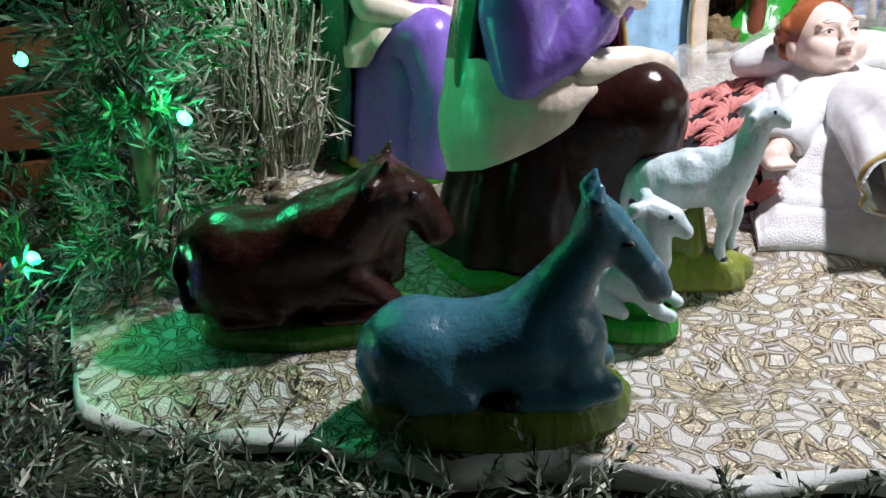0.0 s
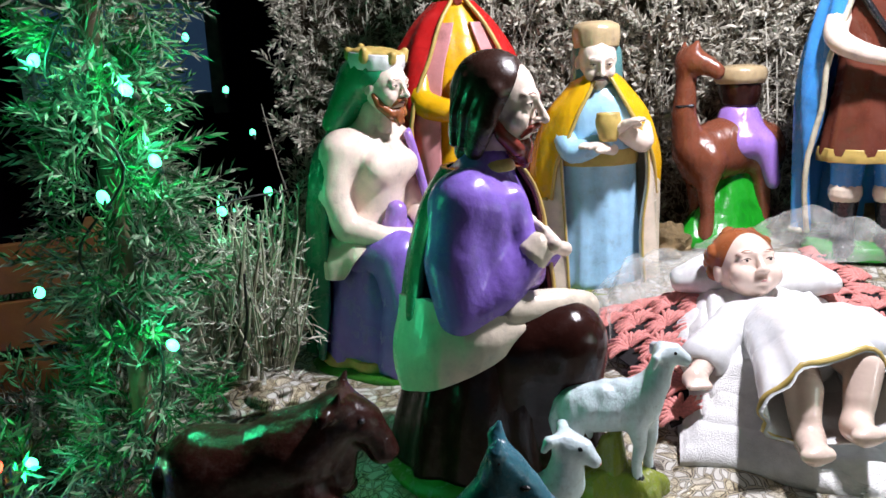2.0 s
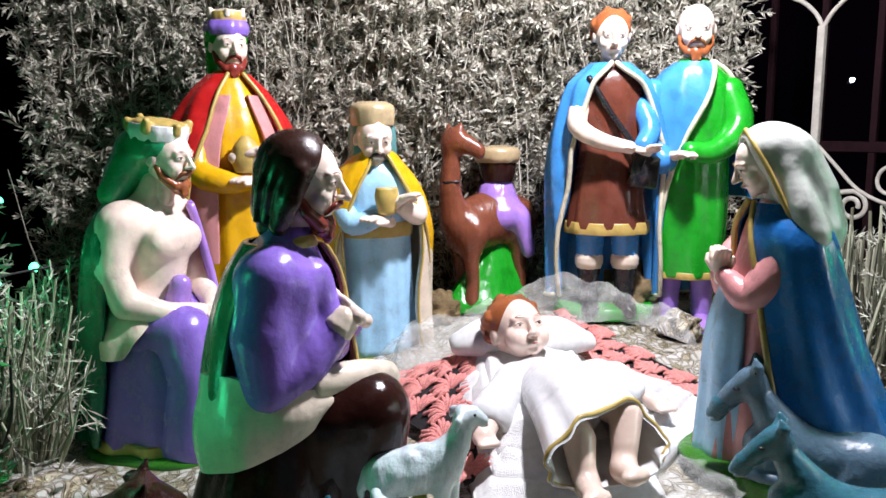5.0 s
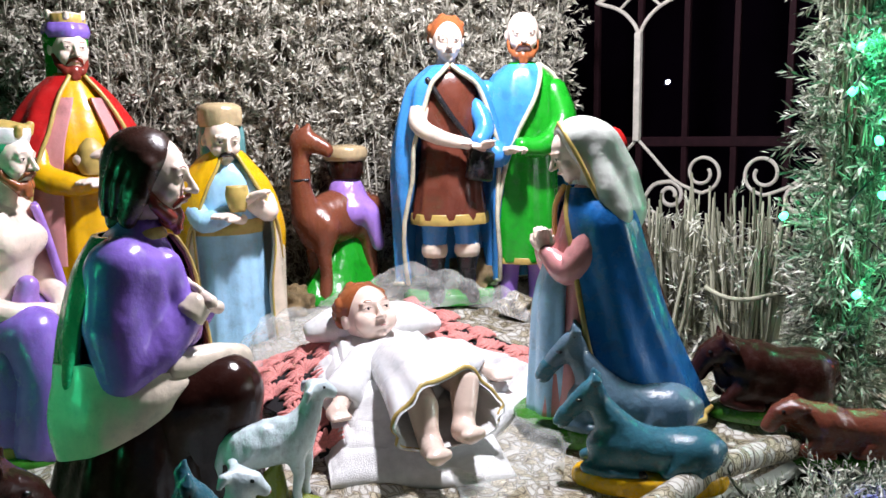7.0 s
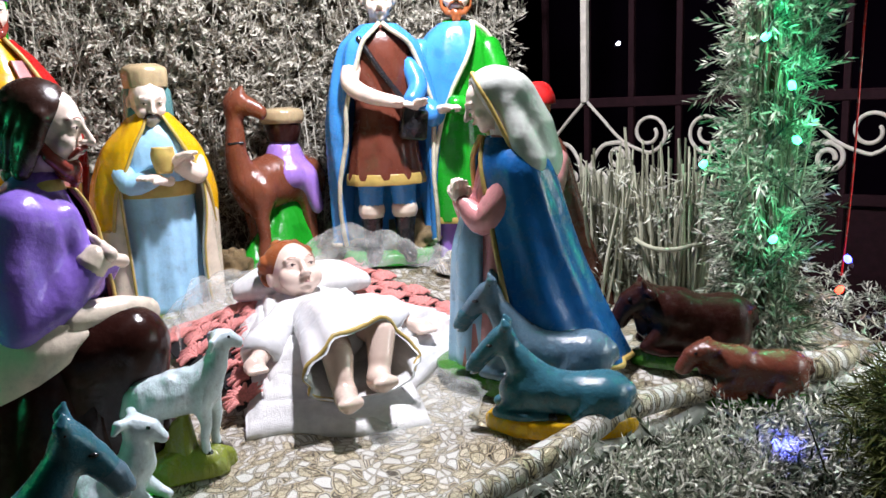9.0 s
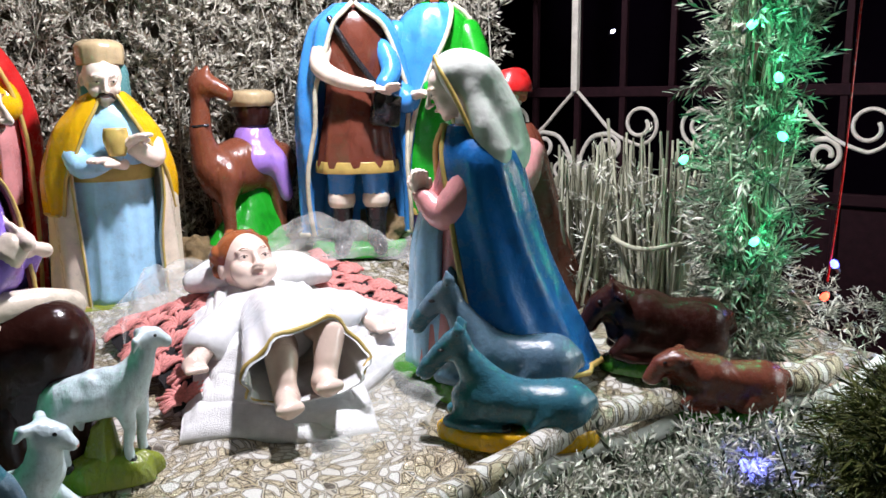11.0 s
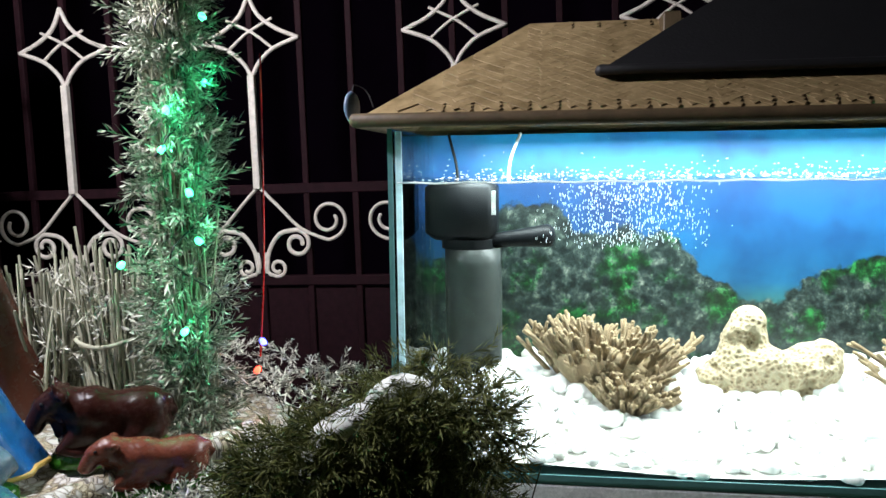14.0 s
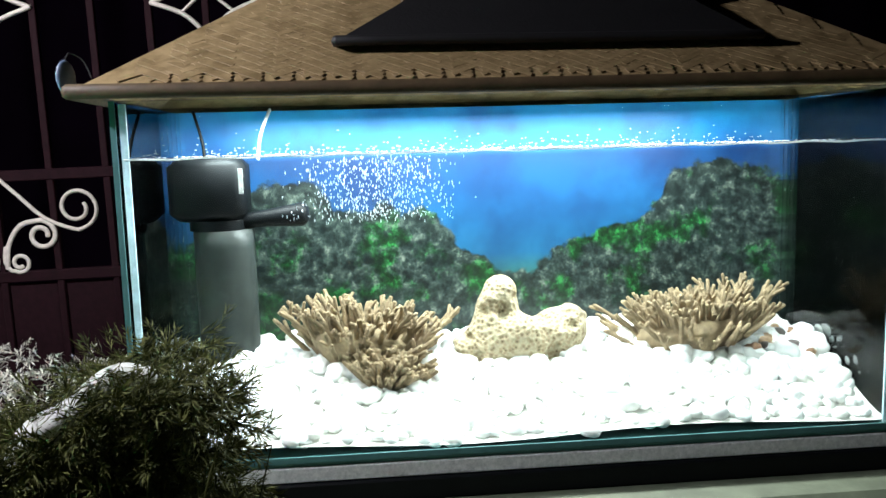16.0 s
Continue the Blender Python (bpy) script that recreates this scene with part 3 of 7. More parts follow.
def poster_build(N, L, B):
    tc = N.new("ShaderNodeTexCoord")
    sp = N.new("ShaderNodeSeparateXYZ")
    L.new(tc.outputs["Object"], sp.inputs[0])
    big = noise_tex(N, L, 9.0, 7, rough=0.62)
    along = N.new("ShaderNodeMath")
    along.operation, along.inputs[1].default_value = "MULTIPLY", 1 / 1.25
    L.new(sp.outputs["X"], along.inputs[0])
    tops = [(0.0, 0.2), (0.1, 0.34), (0.2, 0.36), (0.25, 0.29), (0.4, 0.26), (0.47, 0.17), (0.6, 0.15), (0.69, 0.2), (0.77, 0.27), (0.8, 0.35), (0.92, 0.35), (1.0, 0.31)]
    crest = ramp(N, L, along.outputs[0], [(p, (h, h, h)) for p, h in tops])
    wob = N.new("ShaderNodeMath")
    wob.operation, wob.inputs[1].default_value, wob.inputs[2].default_value = "MULTIPLY_ADD", -0.22, 0.11
    L.new(big.outputs[0], wob.inputs[0])
    up = N.new("ShaderNodeMath")
    L.new(sp.outputs["Z"], up.inputs[0])
    L.new(wob.outputs[0], up.inputs[1])
    hill = N.new("ShaderNodeMath")
    hill.operation = "SUBTRACT"
    L.new(up.outputs[0], hill.inputs[0])
    L.new(crest.outputs[0], hill.inputs[1])
    mask = ramp(N, L, hill.outputs[0], [(0.0, (1, 1, 1)), (0.012, (0, 0, 0))])
    # the step near 0.39 paints the lit cyan glow above the water
    blue = ramp(N, L, sp.outputs["Z"], [(0.0, (0.05, 0.16, 0.05)), (0.1, (0.03, 0.11, 0.05)), (0.18, (0.006, 0.055, 0.13)), (0.38, (0.002, 0.05, 0.18)), (0.395, (0.012, 0.15, 0.42)), (0.48, (0.008, 0.24, 0.62))])
    fine = noise_tex(N, L, 38, 9, rough=0.78)
    stone = ramp(N, L, fine.outputs[0], [(0.42, (0.002, 0.005, 0.005)), (0.51, (0.012, 0.022, 0.02)), (0.58, (0.045, 0.065, 0.055)), (0.66, (0.14, 0.16, 0.13))])
    weed = ramp(N, L, fine.outputs[0], [(0.43, (0.001, 0.008, 0.002)), (0.52, (0.004, 0.035, 0.008)), (0.61, (0.018, 0.15, 0.035))])
    moss = ramp(N, L, noise_tex(N, L, 8.5, 5, rough=0.7).outputs[0], [(0.54, (0, 0, 0)), (0.62, (1, 1, 1))])
    rock = N.new("ShaderNodeMixRGB")
    for a, b in ((moss, 0), (stone, 1), (weed, 2)):
        L.new(a.outputs[0], rock.inputs[b])
    cloud = ramp(N, L, noise_tex(N, L, 7, 4).outputs[0], [(0.35, (0.55, 0.6, 0.7)), (0.62, (1.25, 1.35, 1.2))])
    bl = N.new("ShaderNodeMixRGB")
    bl.blend_type, bl.inputs[0].default_value = "MULTIPLY", 1
    L.new(blue.outputs[0], bl.inputs[1])
    L.new(cloud.outputs[0], bl.inputs[2])
    m = N.new("ShaderNodeMixRGB")
    L.new(mask.outputs[0], m.inputs[0])
    L.new(bl.outputs[0], m.inputs[1])
    L.new(rock.outputs[0], m.inputs[2])
    L.new(m.outputs[0], B.inputs["Base Color"])
    B.inputs["Roughness"].default_value = 0.4


POSTER = material("underwater_poster_glow", poster_build)


def pebble_build(N, L, B):
    o = N.new("ShaderNodeObjectInfo")
    g = N.new("ShaderNodeNewGeometry")
    ad = N.new("ShaderNodeMath")
    L.new(o.outputs["Random"], ad.inputs[0])
    L.new(g.outputs["Random Per Island"], ad.inputs[1])
    fr = N.new("ShaderNodeMath")
    fr.operation = "FRACT"
    L.new(ad.outputs[0], fr.inputs[0])
    r = ramp(N, L, fr.outputs[0], [(0.0, (0.7, 0.68, 0.62)), (0.25, (0.8, 0.8, 0.77)), (1.0, (0.86, 0.86, 0.85))])
    L.new(r.outputs[0], B.inputs["Base Color"])
    B.inputs["Roughness"].default_value = 0.45
    bump(N, L, noise_tex(N, L, 90, 4).outputs[0], B, 0.3, 0.002)


PEBBLE = material("white_pebble", pebble_build)
CORAL = plain("coral", (0.26, 0.19, 0.11), 0.9, scale=60, vary=0.4, relief=0.8, dist=0.004)


def pore_build(N, L, B):
    tc = N.new("ShaderNodeTexCoord")
    v = node(N, "ShaderNodeTexVoronoi", Scale=120)
    L.new(tc.outputs["Object"], v.inputs["Vector"])
    r = ramp(N, L, v.outputs["Distance"], [(0.05, (0.1, 0.07, 0.035)), (0.35, (0.3, 0.23, 0.14)), (0.7, (0.38, 0.32, 0.21))])
    L.new(r.outputs[0], B.inputs["Base Color"])
    B.inputs["Roughness"].default_value = 0.95
    bump(N, L, v.outputs["Distance"], B, 1.0, 0.004)


POROUS = material("porous_rock", pore_build)
PLASTIC = plain("black_plastic", (0.004, 0.005, 0.006), 0.5, vary=0.2, relief=0.1, shine=0.12)
SMOKE = plain("smoky_plastic", (0.03, 0.036, 0.034), 0.4, vary=0.2, relief=0.1, shine=0.25)
FOAM = plain("white_foam", (0.82, 0.86, 0.86), 0.9, scale=160, vary=0.2, relief=1.0, dist=0.004)
STAND = plain("painted_wood_stand", (0.1, 0.12, 0.08), 0.6, scale=12)


def bed(sx, sy):
    """Height of the pebble bed."""
    return -0.068 + 0.085 * step(0.0, 0.26, sy) + 0.006 * np.sin(9 * sx + 3 * sy)


def fish_tank():
    ob = empty("fish_tank", TANK, "large glass fish tank lit from above, on a dark stand", "fish tank")
    g = 0.004
    for nm, c, r in (("front_pane", (TW / 2, g, (TZ0 + TZ1) / 2), (TW / 2, g, (TZ1 - TZ0) / 2)),
                     ("side_pane", (g, TD / 2, (TZ0 + TZ1) / 2), (g, TD / 2 - 2 * g - 0.001, (TZ1 - TZ0) / 2 - 0.001)),
                     ("side_pane", (TW - g, TD / 2, (TZ0 + TZ1) / 2), (g, TD / 2 - 2 * g - 0.001, (TZ1 - TZ0) / 2 - 0.001))):
        s = Clay()
        s.box(c, r, GLASS, bevel=0.1)
        o = s.part(nm, ob, smooth=False)
        o.visible_shadow = False
    s = Clay()
    s.box((TW / 2, TD - g, (TZ0 + TZ1) / 2), (TW / 2, g, (TZ1 - TZ0) / 2), POSTER, bevel=0.1)
    s.part("backdrop_pane", ob, "back pane with a blue and green underwater print, lit glow painted above the water", smooth=False)
    s = Clay()
    s.box((TW / 2, TD / 2, TZ0 - 0.004), (TW / 2, TD / 2, 0.004), EDGE, bevel=0.1)
    s.part("bottom_pane", ob, smooth=False)
    for x in (0.003, TW - 0.003):
        s = Clay()
        s.box((x, -0.002, (TZ0 + TZ1) / 2), (0.004, 0.0015, (TZ1 - TZ0) / 2), EDGE)
        s.part("corner_edge", ob, "dark blue-green glass edge", smooth=False)
    # pale strips added to imitate the light-blue glow of the glass edges
    for x in (0.014, TW - 0.014):
        s = Clay()
        s.box((x, 0.011, (TZ0 + TZ1) / 2), (0.005, 0.002, (TZ1 - TZ0) / 2 - 0.004), plain("edge_glow", (0.5, 0.66, 0.72), 0.4))
        s.part("silicone_seam", ob, "pale strip added for the glow of the glass edge", smooth=False)
    s = Clay()
    s.box((TW / 2, -0.002, TZ0 + 0.004), (TW / 2 - 0.01, 0.0015, 0.005), EDGE)
    s.part("lower_edge", ob, "dark blue-green glass edge", smooth=False)
    s = Clay()
    X, Y = np.meshgrid(np.linspace(0.009, TW - 0.009, 60), np.linspace(0.009, TD - 0.01, 20))
    s.grid(np.stack([X, Y, WATER + 0.002 * np.sin(X * 40) * np.sin(Y * 60)], 2), WATERM)
    o = s.part("water_surface", ob)
    o.visible_shadow = False
    s = Clay()
    s.tube([(x, 0.0095, WATER + 0.001 * math.sin(x * 60)) for x in np.linspace(0.012, TW - 0.012, 40)], [(0.0022, 0.0016)] * 40, plain("foam_line", (0.75, 0.8, 0.82), 0.4), n=6, steps=2)
    s.part("waterline_foam", ob, "thin white foam line on the water")
    s = Clay()
    s.box((TW / 2, TD / 2, TZ0 - 0.021), (TW / 2 + 0.005, TD / 2 + 0.003, 0.012), FOAM)
    s.part("foam_mat", ob, "speckled white foam mat", smooth=False)
    s = Clay()
    s.box((TW / 2, TD / 2, -0.052 + TZ0), (TW / 2 + 0.02, TD / 2 + 0.01, 0.018), PLASTIC)
    s.part("stand_rim", ob, smooth=False)
    s = Clay()
    s.box((TW / 2, TD / 2 - 0.03, -0.29), (TW / 2 + 0.05, TD / 2 + 0.07, 0.135), STAND)
    s.part("stand", ob, "dull green painted stand", smooth=False)
    return ob


fish_tank()
lamp("tank_light", "AREA", TANK @ pose(0.58, 0.2, 0.462), 21.0, (0.92, 0.97, 0.98), (1.0, 0.06))


# ---- roof over the tank ----
def mat_build(N, L, B):
    t = noise_tex(N, L, 30, 6)
    o = N.new("ShaderNodeObjectInfo")
    g = N.new("ShaderNodeNewGeometry")
    ad = N.new("ShaderNodeMath")
    L.new(o.outputs["Random"], ad.inputs[0])
    L.new(g.outputs["Random Per Island"], ad.inputs[1])
    fr = N.new("ShaderNodeMath")
    fr.operation = "FRACT"
    L.new(ad.outputs[0], fr.inputs[0])
    r = ramp(N, L, t.outputs[0], [(0.3, (0.2, 0.14, 0.06)), (0.6, (0.38, 0.28, 0.14))])
    r2 = ramp(N, L, fr.outputs[0], [(0.0, (0.72, 0.7, 0.66)), (1.0, (1, 1, 1))])
    m = N.new("ShaderNodeMixRGB")
    m.blend_type, m.inputs[0].default_value = "MULTIPLY", 1
    L.new(r.outputs[0], m.inputs[1])
    L.new(r2.outputs[0], m.inputs[2])
    L.new(m.outputs[0], B.inputs["Base Color"])
    B.inputs["Roughness"].default_value = 0.55


MATTING = material("bamboo_matting", mat_build)
BAMBOO = plain("bamboo_edge", (0.09, 0.06, 0.028), 0.6, scale=30)
TAR = plain("black_sheet", (0.006, 0.006, 0.007), 0.6, vary=0.2)
RX0, RX1, RY0, RYR, RZ0, RZ1, HIP = -0.045, TW + 0.06, -0.035, 0.205, 0.49, 0.665, 0.26


def tank_roof():
    ob = empty("tank_roof", TANK, "hipped roof of woven bamboo matting over the tank", "roof")
    ry1 = 2 * RYR - RY0
    A = [(RX0, RY0, RZ0), (RX1, RY0, RZ0), (RX1, ry1, RZ0), (RX0, ry1, RZ0)]
    R = [(RX0 + HIP, RYR, RZ1), (RX1 - HIP, RYR, RZ1)]
    for nm, f in (("front_slope", (A[0], A[1], R[1], R[0])), ("back_slope", (A[2], A[3], R[0], R[1])), ("hip", (A[3], A[0], R[0])), ("hip", (A[1], A[2], R[1]))):
        s = Clay()
        v = [Vector(p) for p in f]
        n = (v[1] - v[0]).cross(v[2] - v[0]).normalized() * 0.006
        k = len(v)
        s.add([tuple(p) for p in v] + [tuple(p - n) for p in v], [tuple(range(k)), tuple(range(2 * k - 1, k - 1, -1))] + [(i, k + i, k + (i + 1) % k, (i + 1) % k) for i in range(k)], MATTING)
        s.part(nm, ob, smooth=False)
    for p, q in zip(A, A[1:] + A[:1]):
        s = Clay()
        s.tube([p, tuple((Vector(p) + Vector(q)) / 2 + Vector((0, 0, -0.002))), q], [(0.009, 0.011)] * 3, BAMBOO, n=10)
        s.part("eave_pole", ob, "split bamboo edging")


tank_roof()


def upper_tier():
    ob = empty("roof_cap", TANK, "black sheeted upper tier on the bamboo roof", "roof cap")
    a, b, y0, y1, z0, z1 = 0.33, 0.998, 0.03, 0.38, 0.563, 0.73
    A = [(a, y0, z0), (b, y0, z0), (b, y1, z0), (a, y1, z0)]
    T = [(a + 0.26, 0.19, z1), (b - 0.22, 0.19, z1)]
    s = Clay()
    s.add(A + T, [(0, 1, 5, 4), (2, 3, 4, 5), (3, 0, 4), (1, 2, 5), (3, 2, 1, 0)], TAR)
    s.part("sheet", ob, smooth=False)
    for p, q in zip(A, A[1:] + A[:1]):
        s = Clay()
        s.tube([p, tuple((Vector(p) + Vector(q)) / 2), q], [0.008] * 3, TAR, n=8)
        s.part("edging", ob)
    for x in (0.45, 0.9):
        s = Clay()
        s.box((x, 0.19, 0.62), (0.015, 0.06, 0.045), BAMBOO)
        s.part("block", ob, smooth=False)


upper_tier()


def hanging_tag():
    ob = empty("hanging_tag", pose(1.232, 0.34, 0.513, 0, 0, -20), "small blue-grey oval tag hanging beside the bamboo eave", "tag")
    s = Clay()
    s.lump([("e", (0, 0, 0), (0.015, 0.005, 0.026))], plain("blue_grey_plastic", (0.12, 0.17, 0.26), 0.4), 0.003, 0.003)
    s.part("plate", ob)
    s = Clay()
    s.tube([(0, 0, 0.022), (0.01, 0.004, 0.035), (0.025, -0.005, 0.025), (0.03, -0.015, 0.0)], [0.0012] * 4, TAR, n=6)
    s.part("cord", ob, "thin dark cord")


hanging_tag()


# ---- plaster figures: each one mesh, facing -y, built on a height of 1 ----
HEADS = {}


def head_piece(kind):
    """Pieces of a head of radius 1 that faces -y, made once."""
    if kind in HEADS:
        return HEADS[kind]
    P, k = [], 0.12
    two = (-1, 1)
    if kind in ("face", "child"):
        P = [("e", (0, 0.05, 0.16), (0.78, 0.9, 0.95)), ("e", (0, -0.28, -0.45), (0.55, 0.55, 0.56)) if kind == "face" else ("e", (0, -0.3, -0.36), (0.6, 0.54, 0.46)), ("e", (0, -0.6, -0.84), (0.22, 0.2, 0.18)) if kind == "face" else ("e", (0, -0.64, -0.68), (0.17, 0.14, 0.12)),
             ("l", [(-0.42, -0.7, 0.3), (0, -0.8, 0.3), (0.42, -0.7, 0.3)], [0.1, 0.12, 0.1]), ("l", [(0, 0.15, -0.6), (0, 0.25, -1.5)], [0.44, 0.5])]
        for d in two:
            fat = 1.25 if kind == "child" else 1.0
            P += [("e", (d * 0.37, -0.52, -0.24), (0.28 * fat, 0.28 * fat, 0.3 * fat)), ("e", (d * 0.8, 0.1, -0.02), (0.1, 0.2, 0.27))]
        for d in two:
            P += [("-e", (d * 0.33, -0.93, 0.12), (0.2, 0.15, 0.12))]
        for d in two:
            P += [("e", (d * 0.33, -0.73, 0.1), (0.15, 0.12, 0.1)), ("e", (d * 0.11, -0.95, -0.22), (0.09, 0.1, 0.07))]
        P += [("l", [(0, -0.84, 0.24), (0, -1.12 if kind == "face" else -1.0, -0.2)], [0.07, 0.11])]
        P += [("l", [(-0.18, -0.8, -0.5), (0, -0.89, -0.48), (0.18, -0.8, -0.5)], [0.05, 0.075, 0.05])]
        k = 0.09
    elif kind in ("short_hair", "child_hair"):
        P = [("e", (0, 0.22, 0.38), (0.9, 0.86, 0.88))]
        g = random.Random(3)
        for j in range(46):
            a, e = g.uniform(-0.25, math.pi + 0.25), g.uniform(-0.55, 1.35)
            P += [("e", (math.cos(a) * math.cos(e) * 0.86, 0.2 + math.sin(a) * math.cos(e) * 0.82, 0.3 + math.sin(e) * 0.86), (0.2, 0.2, 0.17), (g.uniform(0, 90), g.uniform(0, 90), 0))]
        P += [("-e", (0, -1.05, -0.05), (0.64, 0.72, 0.78)) if kind == "short_hair" else ("-e", (0, -1.0, 0.0), (0.8, 0.86, 0.98))]
        k = 0.05
    elif kind == "long_hair":
        P = [("e", (0, 0.25, 0.33), (0.93, 0.93, 0.92)), ("l", [(0, 0.6, 0.2), (0, 0.62, -0.7), (0, 0.66, -1.15)], [0.6, 0.56, 0.34])]
        for d in two:
            P += [("l", [(d * 0.7, -0.05, 0.3), (d * 0.78, 0.08, -0.4), (d * 0.66, 0.3, -1.05)], [0.27, 0.28, 0.22])]
            for j in range(1, 4):
                P += [("l", [(d * 0.1, -0.42 + 0.2 * j, 1.03 + 0.05 * j), (d * 0.74, -0.18 + 0.28 * j, 0.55), (d * (0.92 - 0.05 * j), 0.05 + 0.26 * j, -0.2), (d * (0.78 - 0.1 * j), 0.24 + 0.22 * j, -0.98)], [0.05, 0.1, 0.12, 0.08])]
        P += [("-e", (0, -1.12, -0.2), (0.56, 0.68, 0.84))]
        k = 0.1
    elif kind == "beard":
        P = [("e", (0, -0.58, -0.92), (0.36, 0.32, 0.34)), ("l", [(0, -0.68, -1.0), (0, -0.76, -1.3)], [0.24, 0.1])]
        for d in two:
            P += [("l", [(d * 0.7, -0.08, -0.25), (d * 0.6, -0.3, -0.62), (d * 0.34, -0.6, -0.9)], [0.1, 0.16, 0.2])]
            P += [("l", [(d * 0.1, -0.72, -1.0), (d * 0.14, -0.84, -1.22)], [0.12, 0.07])]
        P += [("-e", (0, -0.98, -0.52), (0.24, 0.2, 0.12))]
        k = 0.07
    elif kind == "moustache":
        for d in two:
            P += [("l", [(d * 0.03, -0.97, -0.35), (d * 0.22, -0.87, -0.42), (d * 0.37, -0.7, -0.64)], [0.07, 0.08, 0.04])]
        k = 0.03
    HEADS[kind] = fused(P, 0.03 if kind == "moustache" else 0.045, k)
    return HEADS[kind]


def head(s, c, r=0.065, hair=HAIR, beard=None, bald=False, long_hair=False, nod=0.0, turn=0.0, skin=SKIN, moustache=False, child=False):
    keep = s.x
    s.x = keep @ pose(*c, nod, 0, turn) @ Matrix.Scale(r, 4)
    s.add(*head_piece("child" if child else "face"), skin)
    for d in (-1, 1):
        s.tube([(d * 0.16, -0.9, 0.34), (d * 0.35, -0.85, 0.385), (d * 0.56, -0.65, 0.29)], [0.007, 0.014, 0.006], beard or hair, n=6, steps=2)
        s.tube([(d * 0.19, -0.82, 0.12), (d * 0.33, -0.858, 0.165), (d * 0.47, -0.77, 0.12)], [0.008, 0.014, 0.008], HAIR, n=6, steps=2)
        s.blob((d * 0.33, -0.822, 0.105), (0.05, 0.035, 0.045), BLACK, n=10, m=6)
    w = 0.11 if child else 0.17
    s.tube([(-w, -0.87, -0.5), (0, -0.945, -0.49), (w, -0.87, -0.5)], [0.018, 0.028, 0.018], ROSE, n=6, steps=3)
    if not bald:
        s.add(*head_piece("long_hair" if long_hair else "child_hair" if child else "short_hair"), hair)
    if beard:
        s.add(*head_piece("beard"), beard)
    if beard or moustache:
        s.add(*head_piece("moustache"), beard or hair)
    s.x = keep


def crown(s, c, r, band, rim, points=6):
    s.loft([(c[0], c[1], c[2], r * 0.98, r * 0.98), (c[0], c[1], c[2] + r * 0.3, r * 1.03, r * 1.03), (c[0], c[1], c[2] + r * 0.55, r * 1.0, r * 1.0)], band, fold=0.03, folds=12, n=36, high=1)
    P = [("e", (c[0], c[1], c[2] + r * 0.55), (r * 0.9, r * 0.9, r * 0.22))]
    for k in range(points):
        a = 2 * math.pi * (k + 0.25) / points
        x, y = r * math.cos(a), r * math.sin(a)
        P += [("l", [(c[0] + x * 0.92, c[1] + y * 0.92, c[2] + r * 0.4), (c[0] + x * 1.02, c[1] + y * 1.02, c[2] + r * (0.66 if k % 2 else 0.56))], [r * 0.22, r * 0.14])]
    s.lump(P, rim, r * 0.07, r * 0.12)


def hand(s, c, r, rot=(0, 0, 0), skin=SKIN):
    if "hand_shape" not in HEADS:
        P = [("e", (0, 0, 0), (0.85, 0.42, 1.0)), ("l", [(0.6, -0.1, -0.4), (1.0, -0.3, 0.35), (0.92, -0.45, 0.95)], [0.3, 0.27, 0.2]), ("l", [(0, 0, -0.6), (0, 0.05, -1.5)], [0.5, 0.52])]
        for k in range(4):
            x = (k - 1.5) * 0.44
            P += [("l", [(x, 0, 0.6), (x * 0.95, -0.12, 1.25), (x * 0.85, -0.34, 1.8 - 0.12 * abs(k - 1.5))], [0.26, 0.235, 0.18])]
        HEADS["hand_shape"] = fused(P, 0.085, 0.1)
    keep = s.x
    s.x = keep @ pose(*c, *rot) @ Matrix.Scale(r, 4)
    s.add(*HEADS["hand_shape"], skin)
    s.x = keep


def plinth(s, rx, ry, h, mat, y=0.0, x=0.0):
    s.loft([(x, y, -0.01, rx, ry), (x, y, h * 0.5, rx * 1.0, ry), (x, y, h, rx * 0.93, ry * 0.93)], mat, fold=0.025, folds=5, n=32, high=1)


